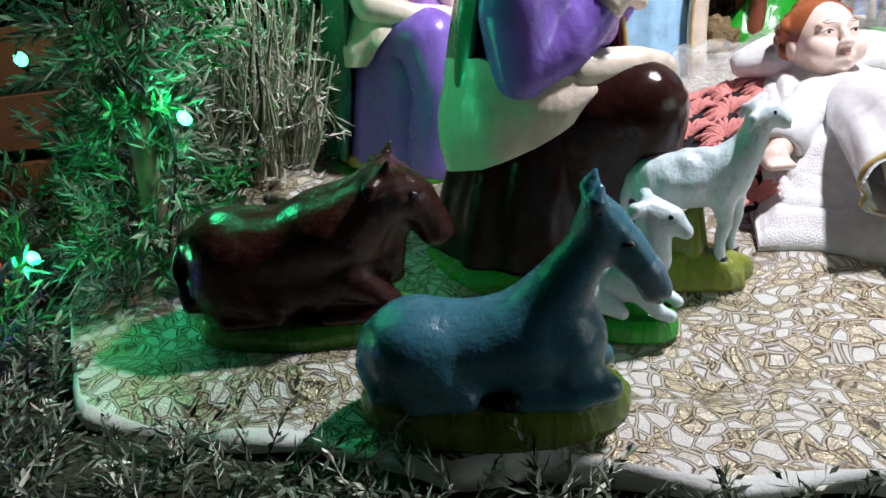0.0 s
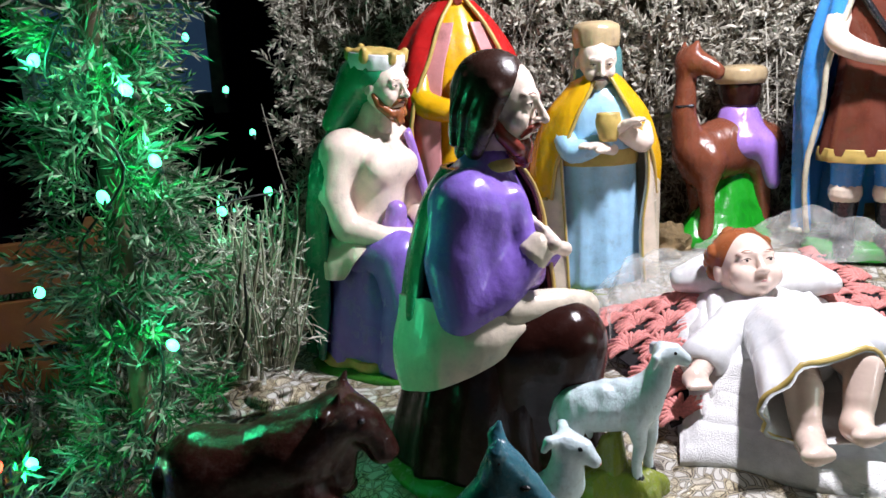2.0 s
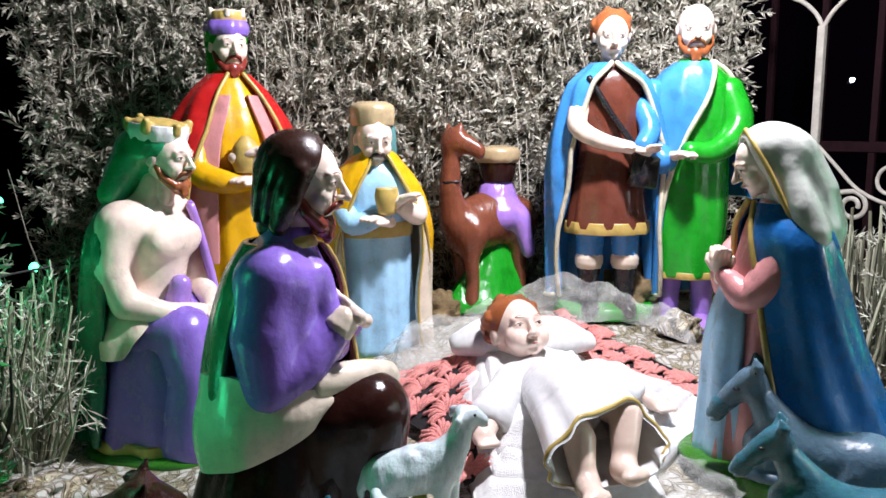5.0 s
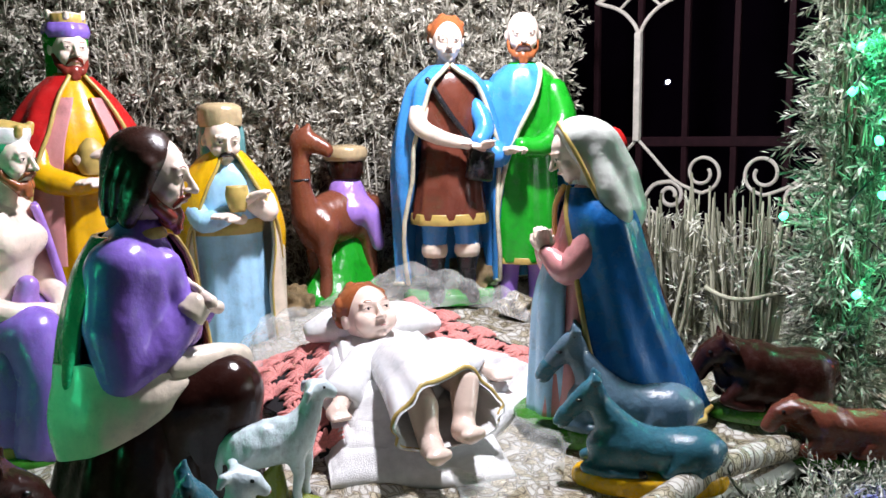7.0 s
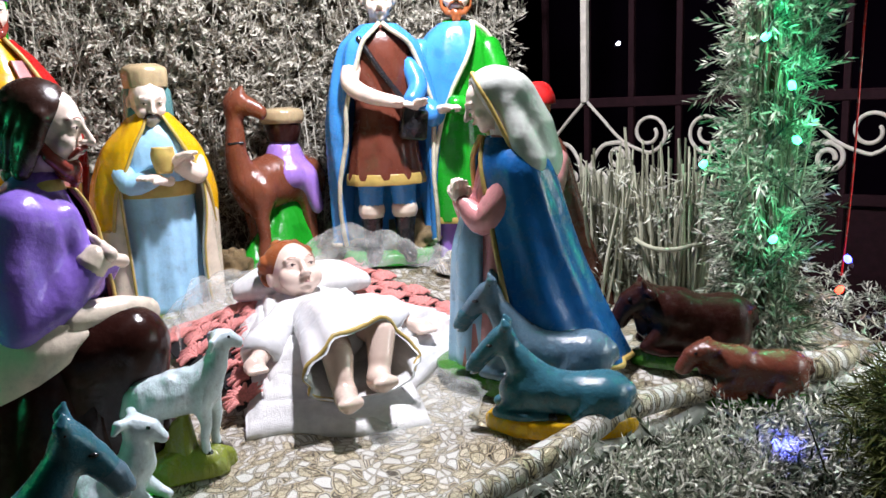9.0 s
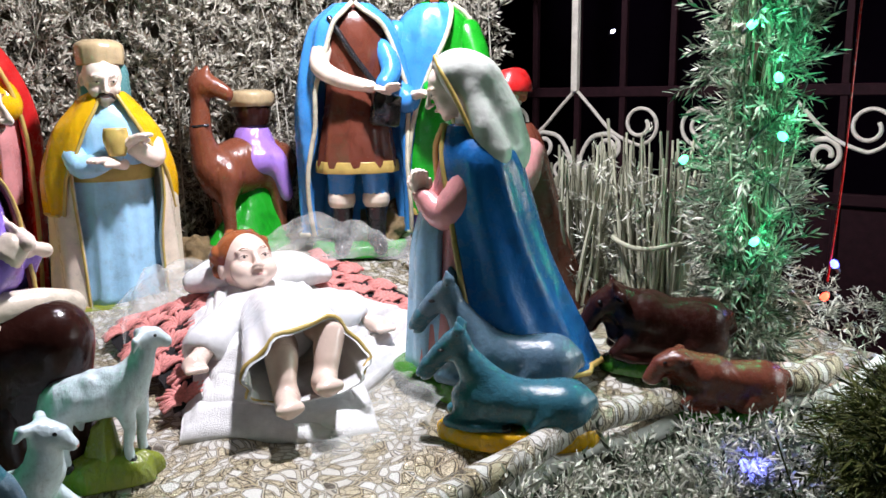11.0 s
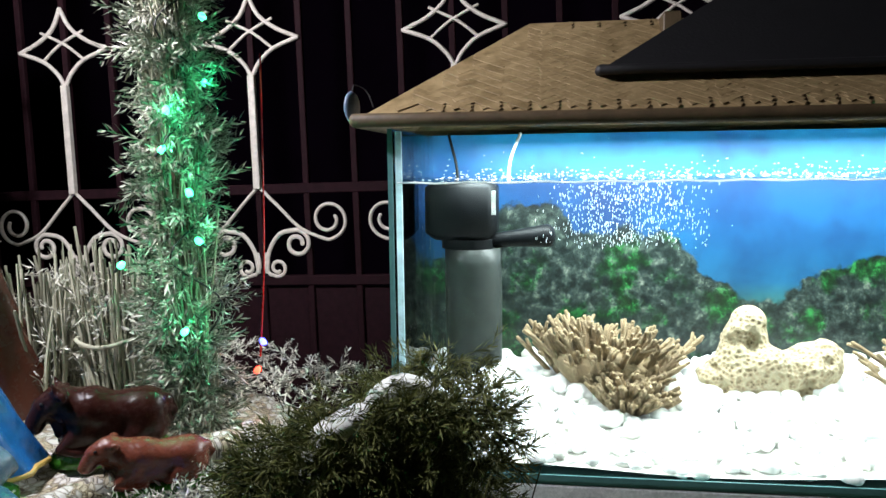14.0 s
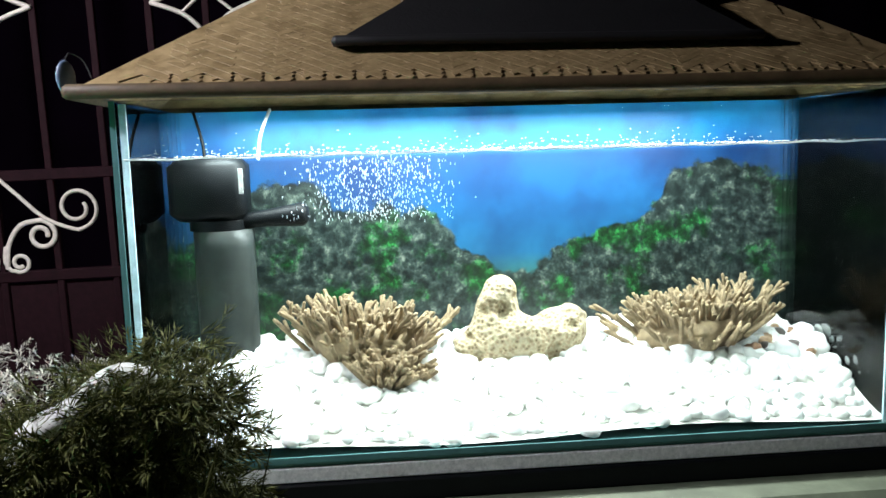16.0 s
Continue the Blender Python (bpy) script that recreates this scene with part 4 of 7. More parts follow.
def standing_shepherd():
    """Young shepherd: blue cloak, brown tunic, boots, black bag."""
    s = Clay()
    plinth(s, 0.17, 0.13, 0.03, GREEN)
    for d in (-1, 1):
        s.tube([(d * 0.058, -0.05, 0.028), (d * 0.062, -0.10, 0.024), (d * 0.066, -0.125, 0.02)], [0.03, 0.032, 0.022], BLACK)
        s.tube([(d * 0.058, -0.03, 0.03), (d * 0.06, -0.032, 0.1), (d * 0.06, -0.035, 0.175)], [0.034, 0.034, 0.043], BLACK)
        s.tube([(d * 0.06, -0.035, 0.175), (d * 0.06, -0.035, 0.195)], [0.048, 0.048], CREAM, n=14)
        s.tube([(d * 0.06, -0.035, 0.19), (d * 0.058, -0.035, 0.26), (d * 0.055, -0.03, 0.34)], [0.042, 0.048, 0.06], BLUE)
    s.loft([(0, -0.02, 0.285, 0.135, 0.10), (0, -0.02, 0.31, 0.137, 0.102), (0, -0.02, 0.42, 0.12, 0.09), (0, -0.012, 0.56, 0.10, 0.075), (0, -0.006, 0.70, 0.11, 0.078), (0, 0, 0.79, 0.105, 0.07), (0, 0, 0.84, 0.04, 0.04)], BROWN, n=48, fold=0.035, folds=10)
    s.loft([(0, -0.02, 0.278, 0.140, 0.104), (0, -0.02, 0.295, 0.141, 0.105), (0, -0.02, 0.318, 0.137, 0.102)], GOLDP, n=48, fold=0.035, folds=10, high=1)
    s.shell([(0, 0.02, 0.06, 0.19, 0.12, -20, 205), (0, 0.02, 0.25, 0.195, 0.13, -28, 212), (0, 0.015, 0.48, 0.20, 0.135, -22, 226), (0, 0.01, 0.62, 0.185, 0.125, -30, 232), (0, 0.0, 0.75, 0.15, 0.105, -42, 238), (0, 0, 0.80, 0.115, 0.092, -62, 248), (0, 0, 0.84, 0.066, 0.062, -84, 266)], BLUE, 0.012, n=72, fold=0.085, folds=9, trim=TRIM, width=0.0085)
    s.tube([(-0.10, -0.03, 0.71), (-0.115, -0.095, 0.635), (-0.05, -0.135, 0.59), (0.05, -0.145, 0.565)], [0.034, 0.033, 0.027, 0.02], SKIN)
    s.tube([(0.10, -0.03, 0.70), (0.12, -0.08, 0.62), (0.09, -0.12, 0.57)], [0.036, 0.035, 0.03], BLUE)
    hand(s, (0.07, -0.155, 0.56), 0.026, (70, 0, -60))
    hand(s, (0.105, -0.15, 0.56), 0.025, (60, 0, 30))
    s.tube([(-0.08, -0.075, 0.79), (0.0, -0.1, 0.66), (0.09, -0.12, 0.54)], [0.01] * 3, BLACK, n=8)
    s.box((0.095, -0.125, 0.49), (0.05, 0.022, 0.055), BLACK, (0, 8, 25), 0.4)
    head(s, (0, -0.012, 0.925), 0.07, GINGER, nod=10)
    return s


def old_shepherd():
    """Bald shepherd: green robe, blue mantle across the chest, purple hose."""
    s = Clay()
    plinth(s, 0.16, 0.14, 0.025, GREEN)
    for d in (-1, 1):
        s.tube([(d * 0.05, -0.02, 0.03), (d * 0.05, -0.075, 0.024), (d * 0.055, -0.125, 0.018)], [0.03, 0.03, 0.018], VIOLET)
        s.tube([(d * 0.05, -0.015, 0.03), (d * 0.05, -0.015, 0.12), (d * 0.05, -0.015, 0.22)], [0.03, 0.034, 0.045], VIOLET)
    s.loft([(0, 0, 0.175, 0.105, 0.09), (0, 0, 0.2, 0.108, 0.092), (0, 0, 0.4, 0.115, 0.085), (0, 0, 0.6, 0.112, 0.08), (0, 0, 0.75, 0.12, 0.075), (0, 0, 0.805, 0.085, 0.06), (0, 0, 0.84, 0.04, 0.04)], GREEN, n=48, fold=0.05, folds=8)
    s.loft([(0, 0, 0.17, 0.108, 0.093), (0, 0, 0.18, 0.110, 0.094), (0, 0, 0.192, 0.109, 0.093)], GOLDP, n=48, fold=0.05, folds=8, high=1)
    s.shell([(0.0, 0.02, 0.10, 0.13, 0.1, 60, 222), (-0.01, 0.015, 0.35, 0.14, 0.11, 50, 236), (-0.01, 0.01, 0.55, 0.145, 0.11, 30, 255), (0, 0, 0.70, 0.14, 0.1, 10, 280), (0, 0, 0.79, 0.105, 0.08, 0, 300), (0, 0, 0.83, 0.06, 0.06, -10, 320)], BLUE, 0.012, n=64, fold=0.08, folds=8, trim=TRIM, width=0.008)
    s.shell([(0.02, 0.02, 0.42, 0.17, 0.1, -15, 60), (0.01, 0.02, 0.6, 0.165, 0.1, -18, 60), (0, 0.01, 0.76, 0.13, 0.09, -20, 60)], DEEP, 0.01, fold=0.03, trim=WHITE, width=0.005)
    s.tube([(0.10, -0.01, 0.75), (0.13, -0.05, 0.64), (0.06, -0.105, 0.565), (-0.02, -0.13, 0.565)], [0.045, 0.044, 0.036, 0.03], GREEN)
    s.tube([(-0.12, -0.02, 0.75), (-0.14, -0.06, 0.6), (-0.08, -0.11, 0.53)], [0.045, 0.045, 0.04], BLUE)
    hand(s, (-0.045, -0.15, 0.555), 0.03, (80, 0, 40))
    head(s, (0, -0.008, 0.925), 0.068, GINGER, beard=GINGER, bald=True, nod=8)
    return s


def tall_king():
    """Standing king: red cloak, yellow robe, purple turban crown, casket."""
    s = Clay()
    plinth(s, 0.17, 0.14, 0.03, GRASS)
    s.loft([(0, 0, 0.02, 0.14, 0.11), (0, 0, 0.2, 0.125, 0.1), (0, 0, 0.45, 0.12, 0.1), (0, -0.01, 0.6, 0.125, 0.1), (0, 0, 0.72, 0.115, 0.085), (0, 0, 0.79, 0.07, 0.06), (0, 0, 0.83, 0.04, 0.04)], YELLOW, n=52, fold=0.05, folds=9)
    s.shell([(0, 0.02, 0.03, 0.2, 0.14, -35, 215), (0, 0.02, 0.3, 0.21, 0.155, -42, 222), (0, 0.015, 0.52, 0.215, 0.16, -46, 226), (0, 0.005, 0.66, 0.18, 0.135, -52, 234), (0, 0, 0.76, 0.12, 0.09, -58, 240), (0, 0, 0.82, 0.06, 0.06, -68, 250)], RED, 0.014, n=64, fold=0.085, folds=8, trim=GOLDP, width=0.006)
    s.shell([(0, -0.01, 0.3, 0.165, 0.13, 205, 238), (0, -0.01, 0.5, 0.17, 0.135, 205, 240), (0, -0.005, 0.64, 0.155, 0.118, 208, 246), (0, 0, 0.76, 0.11, 0.088, 220, 258)], PINK, 0.01, fold=0.03)
    s.shell([(0, -0.01, 0.3, 0.165, 0.13, -60, -28), (0, -0.01, 0.5, 0.17, 0.135, -62, -28), (0, -0.005, 0.64, 0.155, 0.118, -68, -30), (0, 0, 0.76, 0.11, 0.088, -78, -40)], PINK, 0.01, fold=0.03)
    s.tube([(-0.09, -0.03, 0.68), (-0.125, -0.08, 0.56), (-0.06, -0.135, 0.525), (0.01, -0.145, 0.53)], [0.04, 0.04, 0.033, 0.026], YELLOW)
    s.tube([(0.09, -0.03, 0.68), (0.125, -0.08, 0.57), (0.07, -0.135, 0.575), (0.01, -0.15, 0.6)], [0.04, 0.04, 0.033, 0.026], YELLOW)
    hand(s, (-0.01, -0.16, 0.53), 0.03, (80, 0, -70))
    hand(s, (0.0, -0.165, 0.605), 0.032, (70, 0, 70))
    s.loft([(-0.01, -0.15, 0.55, 0.03, 0.025), (-0.01, -0.15, 0.58, 0.04, 0.032), (-0.01, -0.15, 0.62, 0.034, 0.028), (-0.01, -0.15, 0.65, 0.01, 0.01)], GOLDP)
    head(s, (0, -0.01, 0.895), 0.062, GREEN, beard=paint("auburn", (0.2, 0.03, 0.02)), nod=6)
    s.loft([(0, 0.0, 0.925, 0.056, 0.06), (0, 0, 0.945, 0.064, 0.066), (0, 0, 0.965, 0.058, 0.06)], PURPLE, fold=0.04, folds=7, n=36, high=1)
    crown(s, (0, 0, 0.962), 0.05, GOLDP, CREAM)
    s.loft([(0.01, 0.045, 0.77, 0.055, 0.025), (0.005, 0.045, 0.86, 0.055, 0.03), (0, 0.03, 0.94, 0.05, 0.03)], GREEN, fold=0.04)
    return s


def bowing_king():
    """King leaning forward: yellow cape, light blue robe."""
    s = Clay()
    plinth(s, 0.25, 0.22, 0.03, OLIVE)
    s.loft([(0, 0, 0.02, 0.185, 0.14), (0, 0, 0.2, 0.17, 0.13), (0, -0.005, 0.42, 0.155, 0.12), (0, -0.02, 0.54, 0.15, 0.12)], SKY, n=60, fold=0.045, folds=12, high=0.5)
    s.loft([(0, -0.02, 0.50, 0.157, 0.125), (0, -0.02, 0.53, 0.16, 0.128), (0, -0.02, 0.56, 0.157, 0.125)], GOLDP, n=40, fold=0.02, high=1)
    s.loft([(0, -0.02, 0.53, 0.155, 0.12), (0, -0.03, 0.62, 0.165, 0.12), (0, -0.04, 0.72, 0.15, 0.11), (0, -0.05, 0.79, 0.07, 0.07)], SKY, n=40, fold=0.02)
    s.shell([(0, 0.02, 0.03, 0.25, 0.2, -52, 40), (0, 0.02, 0.25, 0.245, 0.19, -50, 40), (0, 0, 0.45, 0.24, 0.175, -45, 40), (0, -0.01, 0.58, 0.225, 0.16, -42, 40)], CREAM, 0.016, n=40, fold=0.05, folds=9, trim=GOLDP)
    s.shell([(0, 0.02, 0.03, 0.245, 0.2, 140, 236), (0, 0.02, 0.25, 0.23, 0.19, 140, 232), (0, 0, 0.45, 0.225, 0.175, 140, 228), (0, -0.01, 0.58, 0.22, 0.16, 140, 226)], CREAM, 0.016, n=40, fold=0.05, folds=9, trim=GOLDP)
    s.shell([(0, 0.01, 0.38, 0.24, 0.18, -20, 218), (0, 0, 0.5, 0.245, 0.18, -35, 225), (0, -0.01, 0.6, 0.225, 0.17, -48, 234), (0, -0.025, 0.7, 0.185, 0.15, -60, 240), (0, -0.04, 0.78, 0.12, 0.115, -66, 248), (0, -0.05, 0.83, 0.075, 0.08, -72, 252)], YELLOW, 0.014, n=50, fold=0.03, folds=9, trim=GOLDP, width=0.007)
    s.tube([(-0.14, -0.07, 0.63), (-0.11, -0.15, 0.56), (0.0, -0.19, 0.6)], [0.045, 0.045, 0.035], SKY)
    s.tube([(0.15, -0.07, 0.64), (0.14, -0.15, 0.585), (0.06, -0.2, 0.63)], [0.042, 0.04, 0.033], SKIN)
    hand(s, (-0.03, -0.215, 0.58), 0.042, (75, 0, -60))
    hand(s, (0.05, -0.225, 0.65), 0.044, (60, 0, 50))
    s.loft([(0.0, -0.22, 0.6, 0.03, 0.03), (0, -0.22, 0.66, 0.045, 0.04), (0, -0.22, 0.70, 0.04, 0.035)], GOLDP)
    s.loft([(0, -0.02, 0.76, 0.1, 0.09), (0, -0.03, 0.84, 0.095, 0.09), (0, -0.02, 0.92, 0.09, 0.09), (0, -0.02, 0.96, 0.05, 0.05)], paint("teal_hood", (0.1, 0.25, 0.25)), n=36, fold=0.03)
    head(s, (-0.01, -0.085, 0.872), 0.088, HAIR, bald=True, nod=14, moustache=True)
    s.loft([(-0.008, -0.065, 0.925, 0.08, 0.084), (-0.008, -0.062, 0.96, 0.086, 0.088), (-0.008, -0.058, 1.0, 0.084, 0.085), (-0.008, -0.055, 1.018, 0.055, 0.055)], paint("tan", (0.42, 0.32, 0.18)), n=40, fold=0.03, folds=10)
    return s


def kneeling_king():
    """Kneeling king with bare chest: violet robe, white cloth, green headcloth, crown."""
    s = Clay()
    plinth(s, 0.24, 0.27, 0.03, GRASS, -0.02)
    s.loft([(0, -0.01, 0.02, 0.2, 0.235), (0, -0.02, 0.15, 0.188, 0.22), (0, -0.04, 0.3, 0.172, 0.195), (0, -0.03, 0.39, 0.145, 0.15), (0, 0.0, 0.45, 0.1, 0.1)], PURPLE, n=64, fold=0.045, folds=9, high=0.5)
    s.lump([("l", [(-0.06, 0.04, 0.36), (-0.075, -0.15, 0.36), (-0.085, -0.19, 0.24), (-0.085, -0.17, 0.05)], [0.11, 0.088, 0.08, 0.1]),
            ("l", [(0.06, 0.04, 0.34), (0.08, -0.13, 0.29), (0.09, -0.16, 0.06)], [0.11, 0.09, 0.1])], PURPLE, 0.014, 0.06)
    s.loft([(0, -0.01, 0.028, 0.205, 0.24), (0, -0.01, 0.045, 0.206, 0.241), (0, -0.012, 0.06, 0.202, 0.237)], GOLDP, n=64, fold=0.045, folds=9, high=1)
    P = [("l", [(0, 0.03, 0.4), (0, 0.02, 0.5), (0, 0.01, 0.62)], [0.115, 0.105, 0.118]), ("l", [(-0.105, 0.01, 0.685), (0.105, 0.01, 0.685)], [0.062, 0.062]), ("l", [(0, 0.0, 0.7), (0, -0.03, 0.79)], [0.06, 0.046])]
    for d in (-1, 1):
        P += [("e", (d * 0.055, -0.085, 0.625), (0.058, 0.03, 0.045))]
    P += [("l", [(-0.14, 0.01, 0.675), (-0.168, 0.01, 0.55), (-0.16, -0.03, 0.46), (-0.1, -0.115, 0.425), (-0.02, -0.17, 0.42)], [0.052, 0.046, 0.044, 0.036, 0.027]),
          ("l", [(0.14, 0.01, 0.675), (0.165, -0.01, 0.55), (0.14, -0.07, 0.47), (0.05, -0.16, 0.43)], [0.052, 0.044, 0.04, 0.028])]
    s.lump(P, SKIN, 0.012, 0.035)
    s.shell([(0, 0.05, 0.05, 0.215, 0.19, 0, 180), (0, 0.05, 0.3, 0.215, 0.17, -8, 190), (0, 0.035, 0.52, 0.21, 0.145, -18, 196), (0, 0.025, 0.66, 0.19, 0.125, -24, 204), (0, 0.02, 0.735, 0.13, 0.1, -20, 200)], JGREEN, 0.014, n=54, fold=0.05, folds=8)
    s.shell([(0, 0.0, 0.14, 0.215, 0.19, -60, -8), (0, 0, 0.4, 0.205, 0.16, -55, -15), (0, 0.0, 0.6, 0.18, 0.125, -50, -20), (0, 0, 0.72, 0.14, 0.1, -52, -25)], PINK, 0.012, fold=0.04, trim=VIOLET, width=0.014)
    s.shell([(-0.01, 0.0, 0.31, 0.2, 0.2, 168, 190), (-0.01, 0, 0.37, 0.195, 0.185, 158, 206), (0, 0.01, 0.45, 0.165, 0.14, 150, 232)], CREAM, 0.014, fold=0.05, folds=9)
    hand(s, (0.015, -0.185, 0.418), 0.034, (82, 0, -70))
    s.lump([("l", [(-0.03, -0.1, 0.44), (-0.03, -0.115, 0.5)], [0.04, 0.028]), ("l", [(-0.03, -0.115, 0.49), (-0.06, -0.12, 0.45)], [0.025, 0.02])], VIOLET, 0.009, 0.02)
    head(s, (0, -0.07, 0.86), 0.079, HAIR, beard=GINGER, bald=True, nod=6)
    s.lump([("e", (0, -0.035, 0.9), (0.084, 0.085, 0.08)), ("l", [(0, 0.02, 0.88), (-0.01, 0.075, 0.8), (-0.015, 0.09, 0.7)], [0.075, 0.062, 0.05]), ("l", [(-0.06, 0.02, 0.86), (-0.075, 0.07, 0.76)], [0.035, 0.04]),
            ("l", [(0.06, 0.02, 0.86), (0.075, 0.07, 0.76)], [0.035, 0.04]), ("-e", (0, -0.135, 0.84), (0.066, 0.075, 0.085))], paint("emerald", (0.02, 0.3, 0.13)), 0.01, 0.025)
    keep = s.x
    s.x = keep @ pose(0, -0.04, 0.915, 8, 0, 0)
    crown(s, (0, 0, 0), 0.083, WHITE, GOLDP)
    s.x = keep
    return s


def apron(s, mat, low, high, rx, ry, cy, a0, a1, thick=0.012, n=40, m=10, trim=None):
    """Hanging flap from angle a0 to a1; low, high: edge heights at its two ends and middle."""
    rows, under, edge = [], [], []
    for k in range(m + 1):
        v = k / m
        row, inner = [], []
        for j in range(n + 1):
            u = j / n
            a = radians(a0 + (a1 - a0) * u)
            zl = float(np.interp(u, [0, 0.25, 0.5, 0.75, 1], low))
            zh = float(np.interp(u, [0, 0.25, 0.5, 0.75, 1], high))
            z = zl + (zh - zl) * v
            q = 1 + 0.07 * math.sin(math.pi * min(1, 1.2 * v)) + 0.022 * (1 - v) * math.sin(23 * u + 2 * v) - 0.05 * v * v
            row.append((rx * q * math.cos(a), cy + ry * q * math.sin(a), z))
            inner.append(((rx * q - thick) * math.cos(a), cy + (ry * q - thick) * math.sin(a), z))
        rows.append(row)
        under.append(inner)
    s.grid([[p for p in r] + i[::-1] for r, i in zip(rows, under)], mat, True)
    s.grid([rows[0], under[0]], mat)
    s.grid([under[-1], rows[-1]], mat)
    if trim:
        s.tube(rows[0][::3], [0.008] * len(rows[0][::3]), trim, n=7, steps=2)


def kneeling_man():
    """Bearded man on one knee: violet tunic, green cloak with white lining, brown robe."""
    s = Clay()
    plinth(s, 0.24, 0.3, 0.03, GRASS, -0.02)
    s.loft([(0, 0.0, 0.02, 0.2, 0.25), (0, 0.0, 0.12, 0.182, 0.23), (0, -0.015, 0.26, 0.165, 0.2), (0, -0.02, 0.36, 0.15, 0.17), (0, 0.0, 0.44, 0.11, 0.11)], MAROON, n=72, fold=0.045, folds=10, high=0.4)
    s.lump([("l", [(-0.02, 0.05, 0.34), (-0.035, -0.1, 0.35), (-0.04, -0.205, 0.345)], [0.12, 0.115, 0.088]), ("l", [(-0.04, -0.205, 0.345), (-0.04, -0.21, 0.2), (-0.04, -0.205, 0.04)], [0.09, 0.083, 0.1]),
            ("l", [(-0.1, -0.12, 0.33), (-0.11, -0.07, 0.18), (-0.13, -0.01, 0.03)], [0.05, 0.04, 0.05]), ("l", [(-0.08, -0.17, 0.34), (-0.1, -0.14, 0.2), (-0.12, -0.1, 0.03)], [0.045, 0.036, 0.045]),
            ("l", [(0.08, 0.0, 0.3), (0.09, -0.13, 0.2), (0.09, -0.15, 0.03)], [0.1, 0.08, 0.1])], MAROON, 0.014, 0.045)
    P = [("l", [(0, 0.035, 0.38), (0, 0.02, 0.5), (0, 0.005, 0.62)], [0.14, 0.132, 0.125]), ("l", [(-0.09, 0.0, 0.675), (0.09, 0.0, 0.675)], [0.078, 0.078]), ("l", [(0, 0.0, 0.7), (0, -0.02, 0.755)], [0.07, 0.056])]
    P += [("l", [(-0.115, 0.005, 0.665), (-0.145, 0.015, 0.55), (-0.148, 0.0, 0.435), (-0.11, -0.075, 0.475), (-0.06, -0.145, 0.56)], [0.07, 0.07, 0.062, 0.052, 0.036]),
          ("l", [(0.115, 0.005, 0.665), (0.145, 0.0, 0.54), (0.12, -0.06, 0.45), (0.04, -0.15, 0.54)], [0.068, 0.066, 0.058, 0.036]),
          ("l", [(-0.05, -0.1, 0.68), (-0.03, -0.13, 0.5)], [0.025, 0.03]), ("l", [(-0.1, -0.06, 0.66), (-0.12, -0.05, 0.5)], [0.03, 0.025])]
    s.lump(P, PURPLE, 0.013, 0.04)
    s.loft([(0, -0.02, 0.738, 0.075, 0.066), (0, -0.02, 0.752, 0.07, 0.063), (0, -0.02, 0.765, 0.058, 0.056)], GOLDP, n=24)
    s.shell([(0, 0.04, 0.24, 0.165, 0.15, 32, 148), (0, 0.04, 0.32, 0.185, 0.165, 30, 150), (0, 0.035, 0.44, 0.19, 0.158, 26, 154), (0, 0.025, 0.57, 0.185, 0.142, 24, 156), (0, 0.012, 0.68, 0.165, 0.118, 12, 168), (0, 0.0, 0.75, 0.1, 0.088, 5, 175)], JGREEN, 0.014, n=54, fold=0.035, folds=9)
    apron(s, CREAM, (0.225, 0.25, 0.30, 0.37, 0.41), (0.46, 0.47, 0.44, 0.43, 0.43), 0.195, 0.2, 0.02, 128, 262)
    apron(s, CREAM, (0.225, 0.25, 0.30, 0.37, 0.41), (0.46, 0.47, 0.44, 0.43, 0.43), 0.195, 0.2, 0.02, 52, -82)
    s.lump([("l", [(-0.1, -0.1, 0.43), (-0.03, -0.19, 0.425), (0.03, -0.235, 0.41)], [0.045, 0.045, 0.04])], CREAM, 0.012, 0.03)
    s.shell([(0, 0.0, 0.38, 0.12, 0.165, -98, -45), (0, 0.0, 0.5, 0.15, 0.17, -84, -40), (0, 0, 0.66, 0.15, 0.14, -75, -35), (0, 0, 0.74, 0.1, 0.1, -75, -35)], BROWN, 0.014, trim=GOLDP, fold=0.05)
    s.tube([(-0.066, -0.138, 0.553), (-0.052, -0.156, 0.575)], [0.042, 0.038], CREAM, n=14)
    hand(s, (-0.03, -0.15, 0.6), 0.036, (-48, 58, 0))
    hand(s, (0.012, -0.155, 0.56), 0.034, (-45, -65, 0))
    head(s, (0, -0.055, 0.885), 0.097, HAIR, beard=paint("auburn", (0.2, 0.03, 0.02)), long_hair=True, nod=8)
    return s


